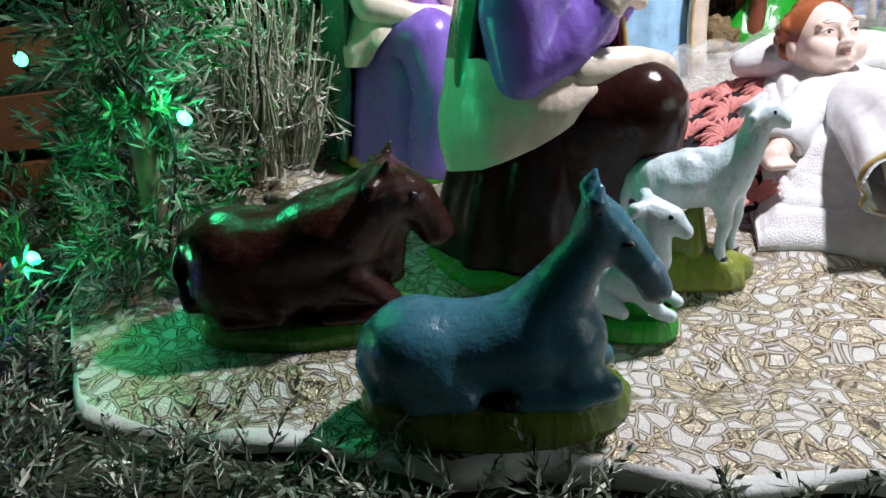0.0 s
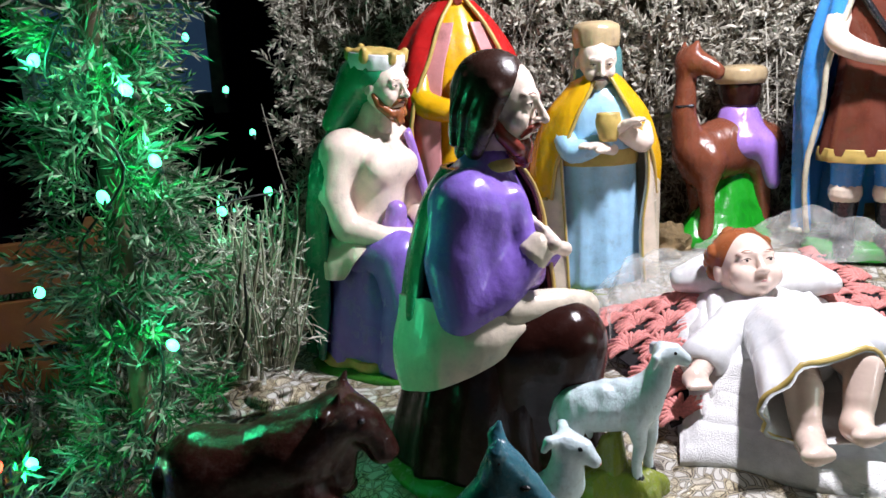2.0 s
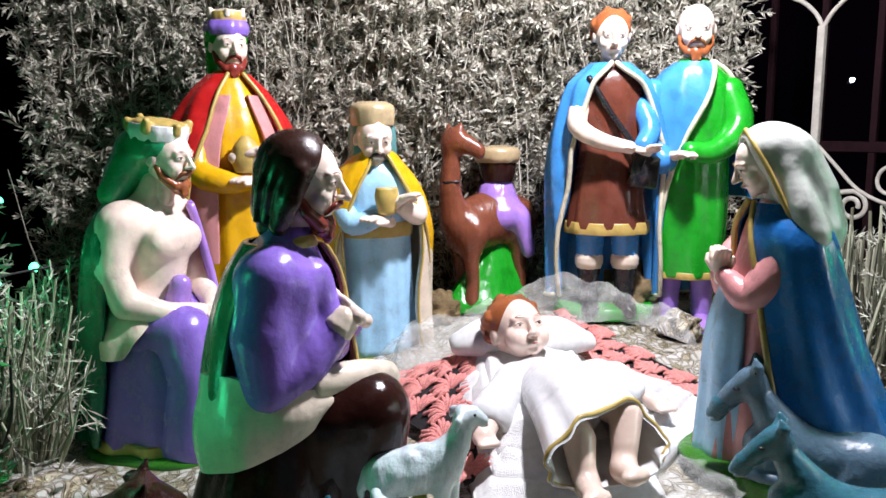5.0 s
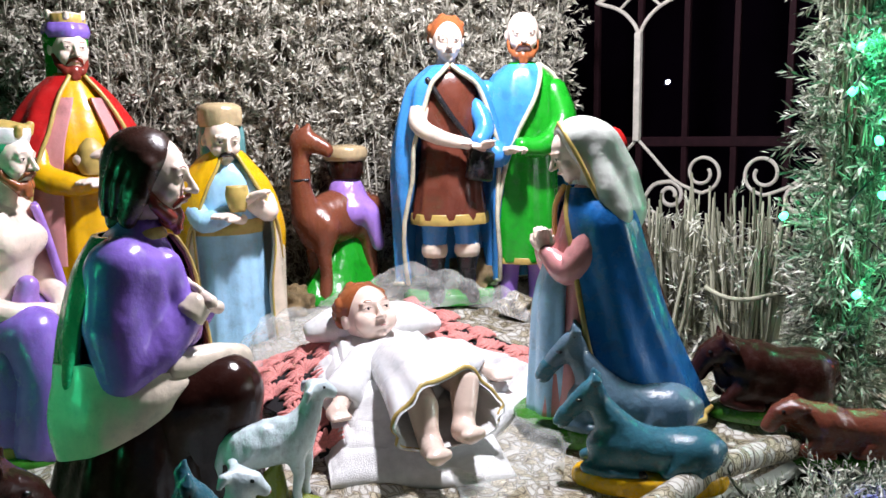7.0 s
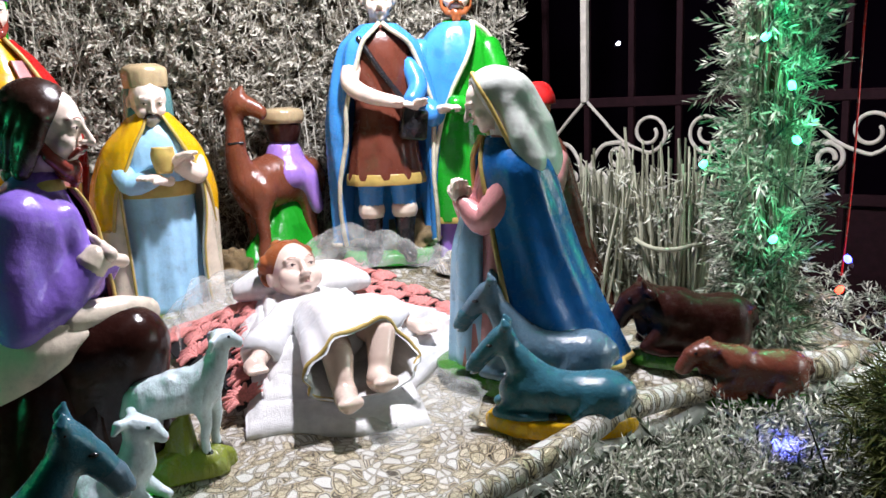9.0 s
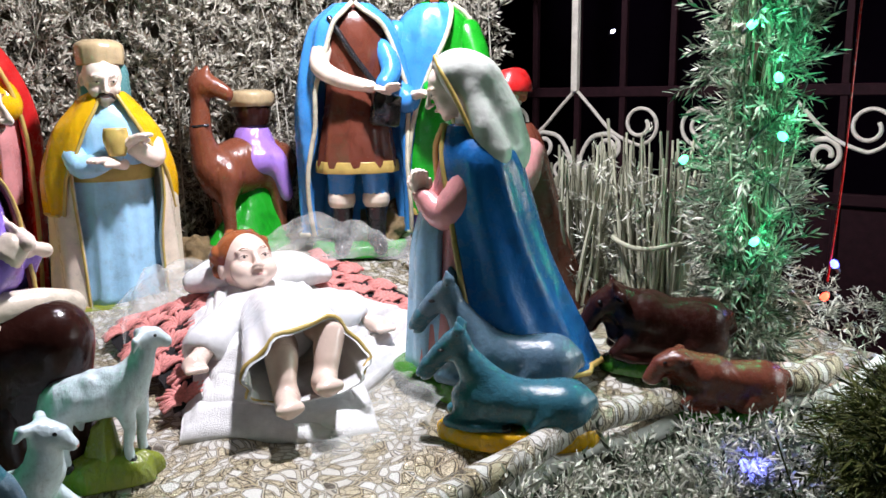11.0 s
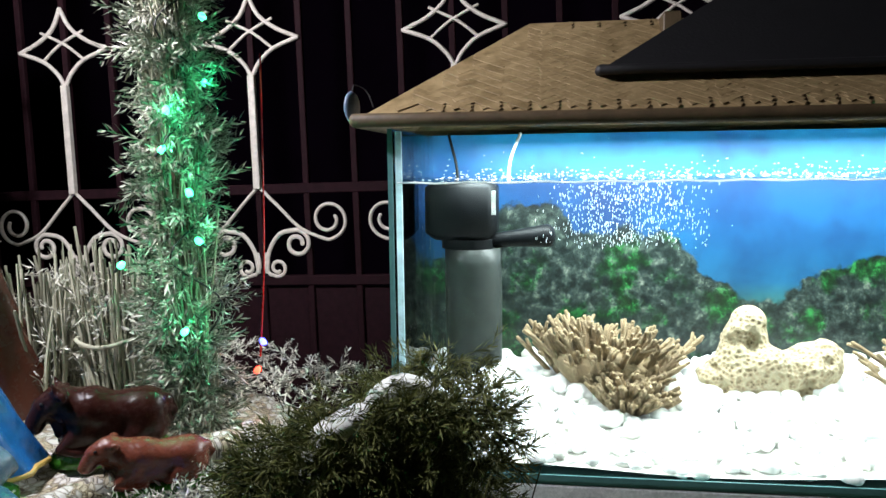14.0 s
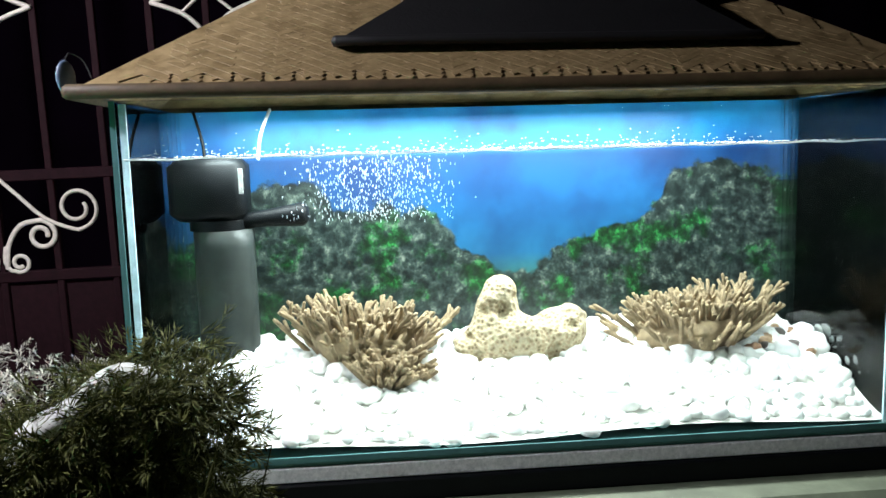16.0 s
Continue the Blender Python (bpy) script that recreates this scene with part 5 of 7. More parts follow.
def kneeling_woman():
    """Veiled woman at prayer: deep blue mantle, pink gown, light blue sleeves."""
    s = Clay()
    plinth(s, 0.25, 0.3, 0.02, GRASS, 0.02)
    s.loft([(0, -0.02, 0.0, 0.18, 0.2), (0, -0.03, 0.2, 0.155, 0.165), (0, -0.03, 0.42, 0.13, 0.125), (0, -0.02, 0.6, 0.13, 0.105), (0, -0.01, 0.72, 0.115, 0.085), (0, -0.015, 0.77, 0.05, 0.05)], PINK, n=60, fold=0.06, folds=10)
    s.shell([(0, 0.1, 0.0, 0.235, 0.3, -28, 208), (0, 0.08, 0.15, 0.22, 0.25, -32, 212), (0, 0.05, 0.35, 0.195, 0.19, -44, 224), (0, 0.02, 0.55, 0.182, 0.152, -56, 236), (0, 0.0, 0.68, 0.165, 0.13, -66, 246), (0, -0.01, 0.765, 0.105, 0.092, -76, 256)], DEEP, 0.014, n=50, fold=0.05, folds=8, trim=GOLDP, width=0.010)
    s.loft([(0, -0.145, 0.0, 0.115, 0.085), (0, -0.15, 0.2, 0.10, 0.07), (0, -0.145, 0.4, 0.088, 0.062), (0, -0.12, 0.53, 0.06, 0.05)], SKY, n=44, fold=0.07, folds=7, high=0.6)
    for d in (-1, 1):
        s.tube([(d * 0.085, -0.03, 0.66), (d * 0.095, -0.07, 0.56), (d * 0.075, -0.12, 0.5), (d * 0.02, -0.175, 0.555)], [0.05, 0.056, 0.05, 0.028], PINK, n=18)
        hand(s, (d * 0.012, -0.18, 0.58), 0.03, (12, 0, 90 * d))
    head(s, (0, -0.075, 0.872), 0.079, paint("fair_hair", (0.35, 0.2, 0.07)), bald=True, nod=24, turn=-4)
    s.lump([("l", [(-0.05, -0.085, 0.935), (-0.068, -0.06, 0.88)], [0.02, 0.022]), ("l", [(0.05, -0.085, 0.935), (0.068, -0.06, 0.88)], [0.02, 0.022])], paint("fair_hair", (0.35, 0.2, 0.07)), 0.007, 0.01)
    veil = paint("veil", (0.6, 0.62, 0.57))
    s.lump([("e", (0, -0.05, 0.905), (0.092, 0.1, 0.09)), ("l", [(0, 0.0, 0.88), (0, 0.045, 0.78), (0, 0.06, 0.69)], [0.09, 0.1, 0.112]), ("l", [(-0.075, -0.035, 0.86), (-0.105, 0.0, 0.76), (-0.12, 0.03, 0.68)], [0.03, 0.045, 0.05]),
            ("l", [(0.075, -0.035, 0.86), (0.105, 0.0, 0.76), (0.12, 0.03, 0.68)], [0.03, 0.045, 0.05]), ("-e", (0, -0.165, 0.83), (0.072, 0.11, 0.115))], veil, 0.011, 0.03)
    for d in (-1, 1):
        s.tube([(0, -0.125, 0.97), (d * 0.055, -0.118, 0.93), (d * 0.09, -0.085, 0.855), (d * 0.115, -0.045, 0.76), (d * 0.13, -0.01, 0.685)], [0.008] * 5, GOLDP, n=8)
    return s


def kneeling_shepherd():
    """Kneeling shepherd: red cap, brown cloak, pink sleeves, pale blue robe."""
    s = Clay()
    plinth(s, 0.2, 0.26, 0.02, GRASS)
    s.loft([(0, 0, 0.0, 0.17, 0.2), (0, -0.02, 0.25, 0.15, 0.17), (0, -0.02, 0.45, 0.14, 0.13), (0, 0, 0.66, 0.13, 0.1), (0, 0, 0.76, 0.05, 0.05)], SKY, n=44, fold=0.05)
    s.shell([(0, 0.1, 0.0, 0.2, 0.28, -20, 200), (0, 0.07, 0.2, 0.19, 0.22, -22, 204), (0, 0.03, 0.5, 0.165, 0.14, -30, 210), (0, 0, 0.7, 0.14, 0.11, -40, 220), (0, 0, 0.78, 0.08, 0.07, -50, 230)], BROWN, 0.014, n=40, fold=0.04)
    for d in (-1, 1):
        s.tube([(d * 0.13, 0, 0.68), (d * 0.16, -0.07, 0.56), (d * 0.11, -0.17, 0.5), (d * 0.03, -0.22, 0.5)], [0.06, 0.075, 0.075, 0.035], PINK)
        hand(s, (d * 0.025, -0.24, 0.5), 0.034, (60, 0, 0))
    head(s, (0, -0.035, 0.88), 0.072, GINGER, nod=6)
    s.loft([(0, -0.02, 0.905, 0.085, 0.09), (0, -0.015, 0.94, 0.078, 0.084), (0, -0.01, 0.985, 0.05, 0.055), (0, 0.0, 1.0, 0.02, 0.02)], RED, fold=0.02)
    return s


def standing_sheep():
    s = Clay()
    s.loft([(0, 0, 0, 0.46, 0.22), (0, 0, 0.08, 0.45, 0.21), (0, 0, 0.14, 0.4, 0.17), (0.02, 0, 0.2, 0.2, 0.1)], OLIVE, n=40, fold=0.06, folds=6, high=1)
    s.lump([("l", [(0.02, 0, 0.15), (0.03, 0, 0.42)], [0.13, 0.06]), ("l", [(-0.1, 0.02, 0.15), (-0.07, 0, 0.36)], [0.1, 0.04])], OLIVE, 0.02, 0.08)
    P = [("l", [(-0.32, 0, 0.6), (-0.15, 0, 0.6), (0.1, 0, 0.62), (0.24, 0, 0.66)], [0.15, 0.165, 0.165, 0.16]), ("l", [(0.26, 0, 0.66), (0.36, 0, 0.8), (0.42, 0, 0.94)], [0.15, 0.115, 0.085]),
         ("l", [(0.41, 0, 0.97), (0.5, 0, 0.98), (0.59, 0, 0.94)], [0.085, 0.068, 0.045]), ("l", [(-0.45, 0, 0.62), (-0.5, 0, 0.5), (-0.48, 0, 0.38)], [0.045, 0.04, 0.022])]
    for x, y in ((-0.32, -0.08), (-0.24, 0.08), (0.2, -0.08), (0.3, 0.07)):
        P += [("l", [(x, y, 0.54), (x + 0.03, y, 0.38), (x, y, 0.26), (x + 0.01, y, 0.16)], [0.095, 0.055, 0.042, 0.046])]
    g = random.Random(8)
    for j in range(26):
        a, x = g.uniform(-0.3, 3.44), g.uniform(-0.38, 0.28)
        P += [("e", (x, math.cos(a) * 0.128, 0.61 + math.sin(a) * 0.13), (0.06, 0.045, 0.045))]
    for d in (-1, 1):
        P += [("l", [(0.39, d * 0.06, 1.0), (0.34, d * 0.13, 0.98), (0.32, d * 0.16, 0.93)], [0.03, 0.036, 0.016])]
    s.lump(P, SHEEP, 0.017, 0.045)
    for x, y in ((-0.32, -0.08), (-0.24, 0.08), (0.2, -0.08), (0.3, 0.07)):
        s.tube([(x + 0.01, y, 0.155), (x + 0.04, y, 0.13)], [0.05, 0.045], BLACK, n=10)
    for d in (-1, 1):
        s.blob((0.5, d * 0.062, 1.0), (0.016, 0.01, 0.012), BLACK, n=8, m=6)
    s.tube([(0.61, -0.02, 0.915), (0.625, 0, 0.91), (0.61, 0.02, 0.915)], [0.01] * 3, PINK, n=6, steps=2)
    return s


def sitting_lamb():
    s = Clay()
    s.loft([(0, 0, 0, 0.42, 0.28), (0, 0, 0.1, 0.41, 0.27), (0, 0, 0.16, 0.38, 0.24)], GREEN, n=32)
    P = [("l", [(-0.25, 0, 0.34), (0.05, 0, 0.4), (0.17, 0, 0.55), (0.22, 0, 0.84)], [0.17, 0.19, 0.17, 0.11]), ("l", [(0.2, 0, 0.88), (0.32, 0, 0.86), (0.42, 0, 0.78)], [0.12, 0.095, 0.055])]
    for d in (-1, 1):
        P += [("l", [(0.16, d * 0.06, 0.95), (0.11, d * 0.16, 0.96), (0.08, d * 0.2, 0.9)], [0.04, 0.05, 0.025]), ("l", [(0.15, d * 0.12, 0.35), (0.3, d * 0.14, 0.22), (0.38, d * 0.12, 0.19)], [0.08, 0.055, 0.045]),
              ("l", [(-0.2, d * 0.15, 0.3), (-0.05, d * 0.19, 0.24), (0.06, d * 0.2, 0.2)], [0.11, 0.07, 0.05])]
    s.lump(P, SHEEP, 0.02, 0.06)
    for d in (-1, 1):
        s.blob((0.33, d * 0.082, 0.9), (0.022, 0.014, 0.02), BLACK, n=8, m=6)
    s.blob((0.455, 0, 0.77), (0.02, 0.03, 0.02), PINK, n=8, m=6)
    return s


def lying_donkey(coat, muzzle, base):
    """Lying along +x, head at +x; length about 1."""
    s = Clay()
    s.loft([(0, 0, 0, 0.52, 0.25), (0, 0, 0.05, 0.535, 0.26), (0, 0, 0.13, 0.525, 0.25), (0, 0, 0.16, 0.49, 0.22)], base, n=60, fold=0.012, folds=21, high=1)
    P = [("l", [(-0.31, 0, 0.33), (-0.1, 0, 0.32), (0.15, 0, 0.34), (0.27, 0, 0.36)], [0.195, 0.19, 0.195, 0.17]), ("l", [(0.14, 0, 0.4), (0.27, 0, 0.58), (0.36, 0, 0.74), (0.41, 0, 0.83)], [0.165, 0.12, 0.085, 0.072]),
         ("l", [(0.4, 0, 0.83), (0.49, 0, 0.74), (0.57, 0, 0.63), (0.605, 0, 0.565)], [0.085, 0.08, 0.066, 0.056])]
    for d in (-1, 1):
        P += [("l", [(0.39, d * 0.06, 0.88), (0.375, d * 0.085, 0.945), (0.39, d * 0.08, 1.0)], [0.034, 0.04, 0.016]), ("l", [(0.3, d * 0.09, 0.26), (0.43, d * 0.12, 0.2), (0.3, d * 0.17, 0.18), (0.1, d * 0.185, 0.175)], [0.085, 0.055, 0.045, 0.036]),
              ("e", (-0.29, d * 0.1, 0.31), (0.16, 0.12, 0.17)), ("l", [(-0.2, d * 0.15, 0.26), (-0.1, d * 0.18, 0.19), (-0.3, d * 0.19, 0.175)], [0.07, 0.045, 0.036]), ("-e", (0.5, d * 0.115, 0.77), (0.05, 0.03, 0.035))]
    P += [("l", [(-0.48, 0.02, 0.38), (-0.51, -0.06, 0.28), (-0.44, -0.16, 0.2)], [0.026, 0.022, 0.03])]
    s.lump(P, coat, 0.0155, 0.06)
    s.lump([("l", [(0.5, 0, 0.71), (0.575, 0, 0.63), (0.612, 0, 0.555)], [0.07, 0.069, 0.061]), ("-e", (0.645, 0, 0.52), (0.03, 0.08, 0.008), (0, 40, 0))], muzzle, 0.0125, 0.02)
    for d in (-1, 1):
        s.blob((0.495, d * 0.078, 0.775), (0.024, 0.016, 0.014), BLACK, n=8, m=6)
        s.blob((0.63, d * 0.04, 0.575), (0.016, 0.014, 0.014), BLACK, n=8, m=6)
        s.blob((0.07, d * 0.19, 0.175), (0.04, 0.03, 0.04), BLACK)
        s.lump([("l", [(0.385, d * 0.098, 0.91), (0.385, d * 0.108, 0.96)], [0.016, 0.01])], MAROON, 0.008, 0.01)
    return s


def lying_ox(coat, base, horns=True, drop=0.0):
    """Lying along +x; drop lowers the head."""
    s = Clay()
    s.loft([(0, 0, 0, 0.5, 0.25), (0, 0, 0.07, 0.51, 0.255), (0, 0, 0.13, 0.48, 0.23)], base, n=40, fold=0.02, folds=7, high=1)
    h = 0.76 - drop
    P = [("l", [(-0.29, 0, 0.5), (-0.05, 0, 0.49), (0.17, 0, 0.53 - drop * 0.2)], [0.215, 0.21, 0.225]), ("l", [(-0.29, 0, 0.3), (0.2, 0, 0.3)], [0.21, 0.2]), ("l", [(0.16, 0, 0.58 - drop * 0.2), (0.28, 0, 0.64 - drop * 0.6), (0.4, 0, h - 0.04)], [0.22, 0.185, 0.14]),
         ("l", [(0.4, 0, h), (0.5, 0, h - 0.07), (0.58, 0, h - 0.19), (0.61, 0, h - 0.27)], [0.13, 0.12, 0.088, 0.082]), ("l", [(0.3, 0, 0.36), (0.4, 0, 0.34), (0.44, 0, h - 0.2)], [0.1, 0.06, 0.05])]
    for d in (-1, 1):
        if horns:
            P += [("l", [(0.42, d * 0.09, h + 0.09), (0.41, d * 0.14, h + 0.12), (0.43, d * 0.145, h + 0.18)], [0.034, 0.028, 0.013])]
        P += [("l", [(0.39, d * 0.11, h + 0.05), (0.355, d * 0.19, h + 0.06), (0.345, d * 0.225, h + 0.02)], [0.034, 0.042, 0.018]), ("l", [(0.22, d * 0.12, 0.36), (0.39, d * 0.15, 0.21), (0.28, d * 0.19, 0.165), (0.12, d * 0.2, 0.155)], [0.1, 0.062, 0.048, 0.04]),
              ("e", (-0.28, d * 0.11, 0.38), (0.17, 0.13, 0.24), (0, 12, 0)), ("l", [(-0.2, d * 0.17, 0.28), (-0.1, d * 0.2, 0.18), (-0.32, d * 0.2, 0.16)], [0.08, 0.05, 0.038]), ("-e", (0.53, d * 0.14, h - 0.02), (0.04, 0.03, 0.03))]
    P += [("l", [(-0.5, 0, 0.56), (-0.55, -0.04, 0.4), (-0.48, -0.14, 0.24)], [0.03, 0.026, 0.036])]
    s.lump(P, coat, 0.0165, 0.06)
    for d in (-1, 1):
        s.blob((0.525, d * 0.108, h - 0.015), (0.02, 0.016, 0.016), BLACK, n=8, m=6)
        s.blob((0.66, d * 0.04, h - 0.25), (0.014, 0.016, 0.012), BLACK, n=8, m=6)
    return s


def camel():
    """Standing camel, head at +x, height 1, violet rug and a load."""
    s = Clay()
    s.loft([(0, 0, 0, 0.42, 0.24), (0, 0, 0.05, 0.41, 0.23), (0, 0, 0.1, 0.36, 0.18), (-0.06, 0, 0.3, 0.2, 0.09), (-0.05, 0, 0.42, 0.14, 0.06)], GREEN, n=40, fold=0.05, folds=6, high=1)
    P = [("l", [(-0.26, 0, 0.48), (-0.05, 0, 0.52), (0.14, 0, 0.49), (0.25, 0, 0.46)], [0.15, 0.165, 0.16, 0.15]), ("l", [(0.25, 0, 0.46), (0.35, 0, 0.52), (0.39, 0, 0.68), (0.375, 0, 0.86), (0.37, 0, 0.93)], [0.15, 0.115, 0.082, 0.066, 0.062]),
         ("l", [(0.38, 0.0, 0.945), (0.36, 0.06, 0.955), (0.29, 0.13, 0.925), (0.25, 0.165, 0.9)], [0.072, 0.068, 0.05, 0.042])]
    for x, y in ((-0.26, -0.1), (-0.2, 0.1), (0.2, -0.1), (0.25, 0.1)):
        P += [("l", [(x, y, 0.44), (x + 0.02, y, 0.3), (x, y, 0.17), (x + 0.02, y, 0.06)], [0.1, 0.058, 0.046, 0.056])]
    for d in (-1, 1):
        P += [("l", [(0.36, d * 0.05, 1.0), (0.345, d * 0.075, 1.045)], [0.026, 0.013])]
    s.lump(P, RUST, 0.017, 0.05)
    s.lump([("e", (-0.06, 0, 0.53), (0.225, 0.2, 0.12)), ("e", (-0.05, 0, 0.64), (0.15, 0.12, 0.12)), ("l", [(-0.16, -0.15, 0.5), (-0.19, -0.19, 0.34)], [0.07, 0.05]), ("l", [(0.05, -0.15, 0.5), (0.06, -0.18, 0.4)], [0.07, 0.04]), ("l", [(-0.16, 0.15, 0.5), (-0.19, 0.19, 0.34)], [0.07, 0.05])], VIOLET, 0.016, 0.06)
    s.lump([("l", [(-0.22, -0.205, 0.37), (-0.17, -0.232, 0.36)], [0.025, 0.025]), ("l", [(0.03, -0.21, 0.46), (0.08, -0.215, 0.455)], [0.02, 0.02])], GREY, 0.012, 0.02)
    s.loft([(-0.05, 0, 0.72, 0.12, 0.11), (-0.05, 0, 0.78, 0.145, 0.13), (-0.05, 0, 0.84, 0.15, 0.135)], MAROON, n=28)
    s.loft([(-0.05, 0, 0.83, 0.16, 0.145), (-0.05, 0, 0.86, 0.18, 0.16), (-0.05, 0, 0.91, 0.165, 0.145), (-0.05, 0, 0.925, 0.06, 0.05)], paint("tan", (0.42, 0.32, 0.18)), n=32, fold=0.03)
    s.tube([(0.372, -0.075, 0.735), (0.44, -0.04, 0.73), (0.45, 0.04, 0.73), (0.372, 0.085, 0.735)], [0.009] * 4, BLACK, n=6)
    return s


def turn_to(dx, dy):
    """Turn by which a figure that faces -y faces the direction."""
    return math.degrees(math.atan2(dx, -dy))


def aim_x(dx, dy):
    return math.degrees(math.atan2(dy, dx))


def place(s, name, x, y, rz, scale, label, category, z=None, group=""):
    zz = float(land(x, y)) + 0.006 if z is None else z
    k = scale if isinstance(scale, tuple) else (scale,) * 3
    return s.thing(name, pose(x, y, zz, 0, 0, rz) @ Matrix.Diagonal((*k, 1)), label, category, group)


FIG = "plaster figures"
ANI = "animal figures"
place(kneeling_man(), "kneeling_man_figure", 0.118, 0.78, turn_to(1, -0.38), 0.45, "kneeling bearded plaster figure in a violet tunic and green cloak", "figurine", -0.03, FIG)
place(kneeling_king(), "kneeling_king_figure", -0.02, 1.08, turn_to(0.8, -0.6), 0.46, "kneeling crowned plaster figure, bare chest, violet robe", "figurine", -0.012, FIG)
place(tall_king(), "tall_king_figure", 0.11, 1.37, turn_to(0.25, -1), 0.60, "standing crowned plaster figure in red cloak and yellow robe", "figurine", 0.02, FIG)
place(bowing_king(), "bowing_king_figure", 0.335, 1.28, turn_to(0.02, -1), 0.435, "stooping plaster figure in yellow cape and light blue robe", "figurine", 0.022, FIG)
place(camel(), "camel_figure", 0.605, 1.40, aim_x(-0.85, -0.2), (0.25, 0.3, 0.345), "small brown plaster camel with a violet rug", "figurine", 0.066, ANI)
place(standing_shepherd(), "shepherd_figure", 0.765, 1.23, turn_to(-0.35, -0.94), 0.54, "standing plaster figure in blue cloak and brown tunic", "figurine", 0.08, FIG)
place(old_shepherd(), "old_shepherd_figure", 0.92, 1.2, turn_to(-0.5, -0.87), 0.595, "standing bald plaster figure in green robe and blue mantle", "figurine", 0.042, FIG)
place(kneeling_woman(), "kneeling_woman_figure", 0.718, 0.72, turn_to(-0.85, 0.3), 0.42, "kneeling veiled plaster figure in deep blue mantle, praying", "figurine", 0.012, FIG)
place(kneeling_shepherd(), "kneeling_shepherd_figure", 0.92, 0.93, turn_to(-0.9, 0.1), 0.40, "kneeling plaster figure with red cap and brown cloak", "figurine", 0.012, FIG)
place(lying_ox(MAROON, GRASS, True, -0.03), "ox_figure", -0.105, 0.65, aim_x(1, 0.0), (0.19, 0.19, 0.158), "dark brown plaster ox lying on a green base", "figurine", None, ANI)
place(lying_donkey(PETROL, GREY, paint("moss", (0.08, 0.13, 0.01))), "donkey_figure", 0.045, 0.50, aim_x(1, -0.08), (0.176, 0.18, 0.172), "blue-grey plaster donkey lying on a moss green base", "figurine", None, ANI)
place(sitting_lamb(), "lamb_figure", 0.16, 0.615, aim_x(1, -0.5), 0.115, "small white plaster lamb on a green base", "figurine", None, ANI)
place(standing_sheep(), "sheep_figure", 0.238, 0.685, aim_x(0.97, -0.2), (0.118, 0.14, 0.155), "white plaster sheep standing on an olive base", "figurine", None, ANI)
place(lying_donkey(PETROL, PETROL, YELLOW), "donkey_figure", 0.665, 0.545, aim_x(-0.75, 0.55), (0.175, 0.16, 0.142), "blue-grey plaster donkey lying on a yellow base", "figurine", -0.022, ANI)
place(lying_donkey(GREY, PETROL, GRASS), "donkey_figure", 0.705, 0.63, aim_x(-0.75, 0.6), (0.185, 0.165, 0.165), "blue-grey plaster donkey lying beside the kneeling woman", "figurine", -0.008, ANI)
place(lying_ox(MAROON, GRASS, True, 0.06), "ox_figure", 0.945, 0.60, aim_x(-0.75, 0.55), (0.17, 0.165, 0.145), "dark brown plaster ox lying behind a calf", "figurine", -0.005, ANI)
place(lying_ox(BROWN, GRASS, False, 0.02), "calf_figure", 0.925, 0.475, aim_x(-0.75, 0.5), (0.145, 0.13, 0.098), "brown plaster calf lying on a green base", "figurine", -0.022, ANI)


# ---- bedding and the infant figure ----
TERRY = plain("terry_towel", (0.75, 0.75, 0.74), 0.95, scale=90, vary=0.1, relief=0.7, dist=0.003)
YARNP = plain("pink_yarn", (0.8, 0.31, 0.28), 0.9, scale=300, vary=0.25, relief=0.8, dist=0.002)
YARNK = plain("black_yarn", (0.012, 0.01, 0.012), 0.9, scale=300, vary=0.3, relief=0.8, dist=0.002)


def bedding(x, y):
    """Top of the heap on which the infant figure lies."""
    return land(x, y) + 0.008 + 0.062 * step(0.66, 0.96, y) * (1 - step(1.02, 1.14, y)) * np.exp(-((x - 0.48) / 0.15) ** 2)


def patch(q, u, v):
    a, b, c, d = [np.array(p) for p in q]
    return (a * (1 - u) + b * u) * (1 - v) + (d * (1 - u) + c * u) * v


def sheet(s, q, lift, thick, mat, top=bedding, n=34, wave=0.002, seed=0, press=1.0, solid=False, soft=False):
    """Soft thick sheet over the heap: corners q in plan."""
    rows, low = [], []
    for i in range(n):
        r, l = [], []
        for j in range(n):
            u, v = i / (n - 1), j / (n - 1)
            uu, vv = u + 0.02 * math.sin(7 * v + seed), v + 0.02 * math.sin(6 * u + seed * 2)
            x, y = patch(q, uu, vv)
            e = min(u, 1 - u, v, 1 - v) * n
            rim = min(1.0, (e + 0.15) / 1.6) ** 0.5
            w = wave * (math.sin(26 * x + 31 * y + seed) + 0.7 * math.sin(57 * y - 38 * x + seed) + 1.2 * noise.noise(Vector((x * 35, y * 35, seed))))
            z = float(top(x, y)) * press + (1 - press) * float(land(x, y)) + lift + w
            if soft:
                z += 0.0042 * math.cos(e * 1.25 + seed) * math.exp(-e / 9)
                g0 = float(land(x, y)) + 0.004
                z = g0 + (z - g0) * (0.25 + 0.75 * min(1.0, e / 7) ** 0.6)
            r.append((x, y, z + thick * rim))
            l.append((x, y, min(z - thick * rim * 0.6, float(land(x, y)) + 0.002) if solid else z - thick * rim * 0.6))
        rows.append(r)
        low.append(l)
    s.grid(rows, mat)
    s.grid([r[::-1] for r in low], mat)
    for A, B in ((rows[0], low[0]), (rows[-1], low[-1]), ([r[0] for r in rows], [r[0] for r in low]), ([r[-1] for r in rows], [r[-1] for r in low])):
        s.grid([A, B], mat)


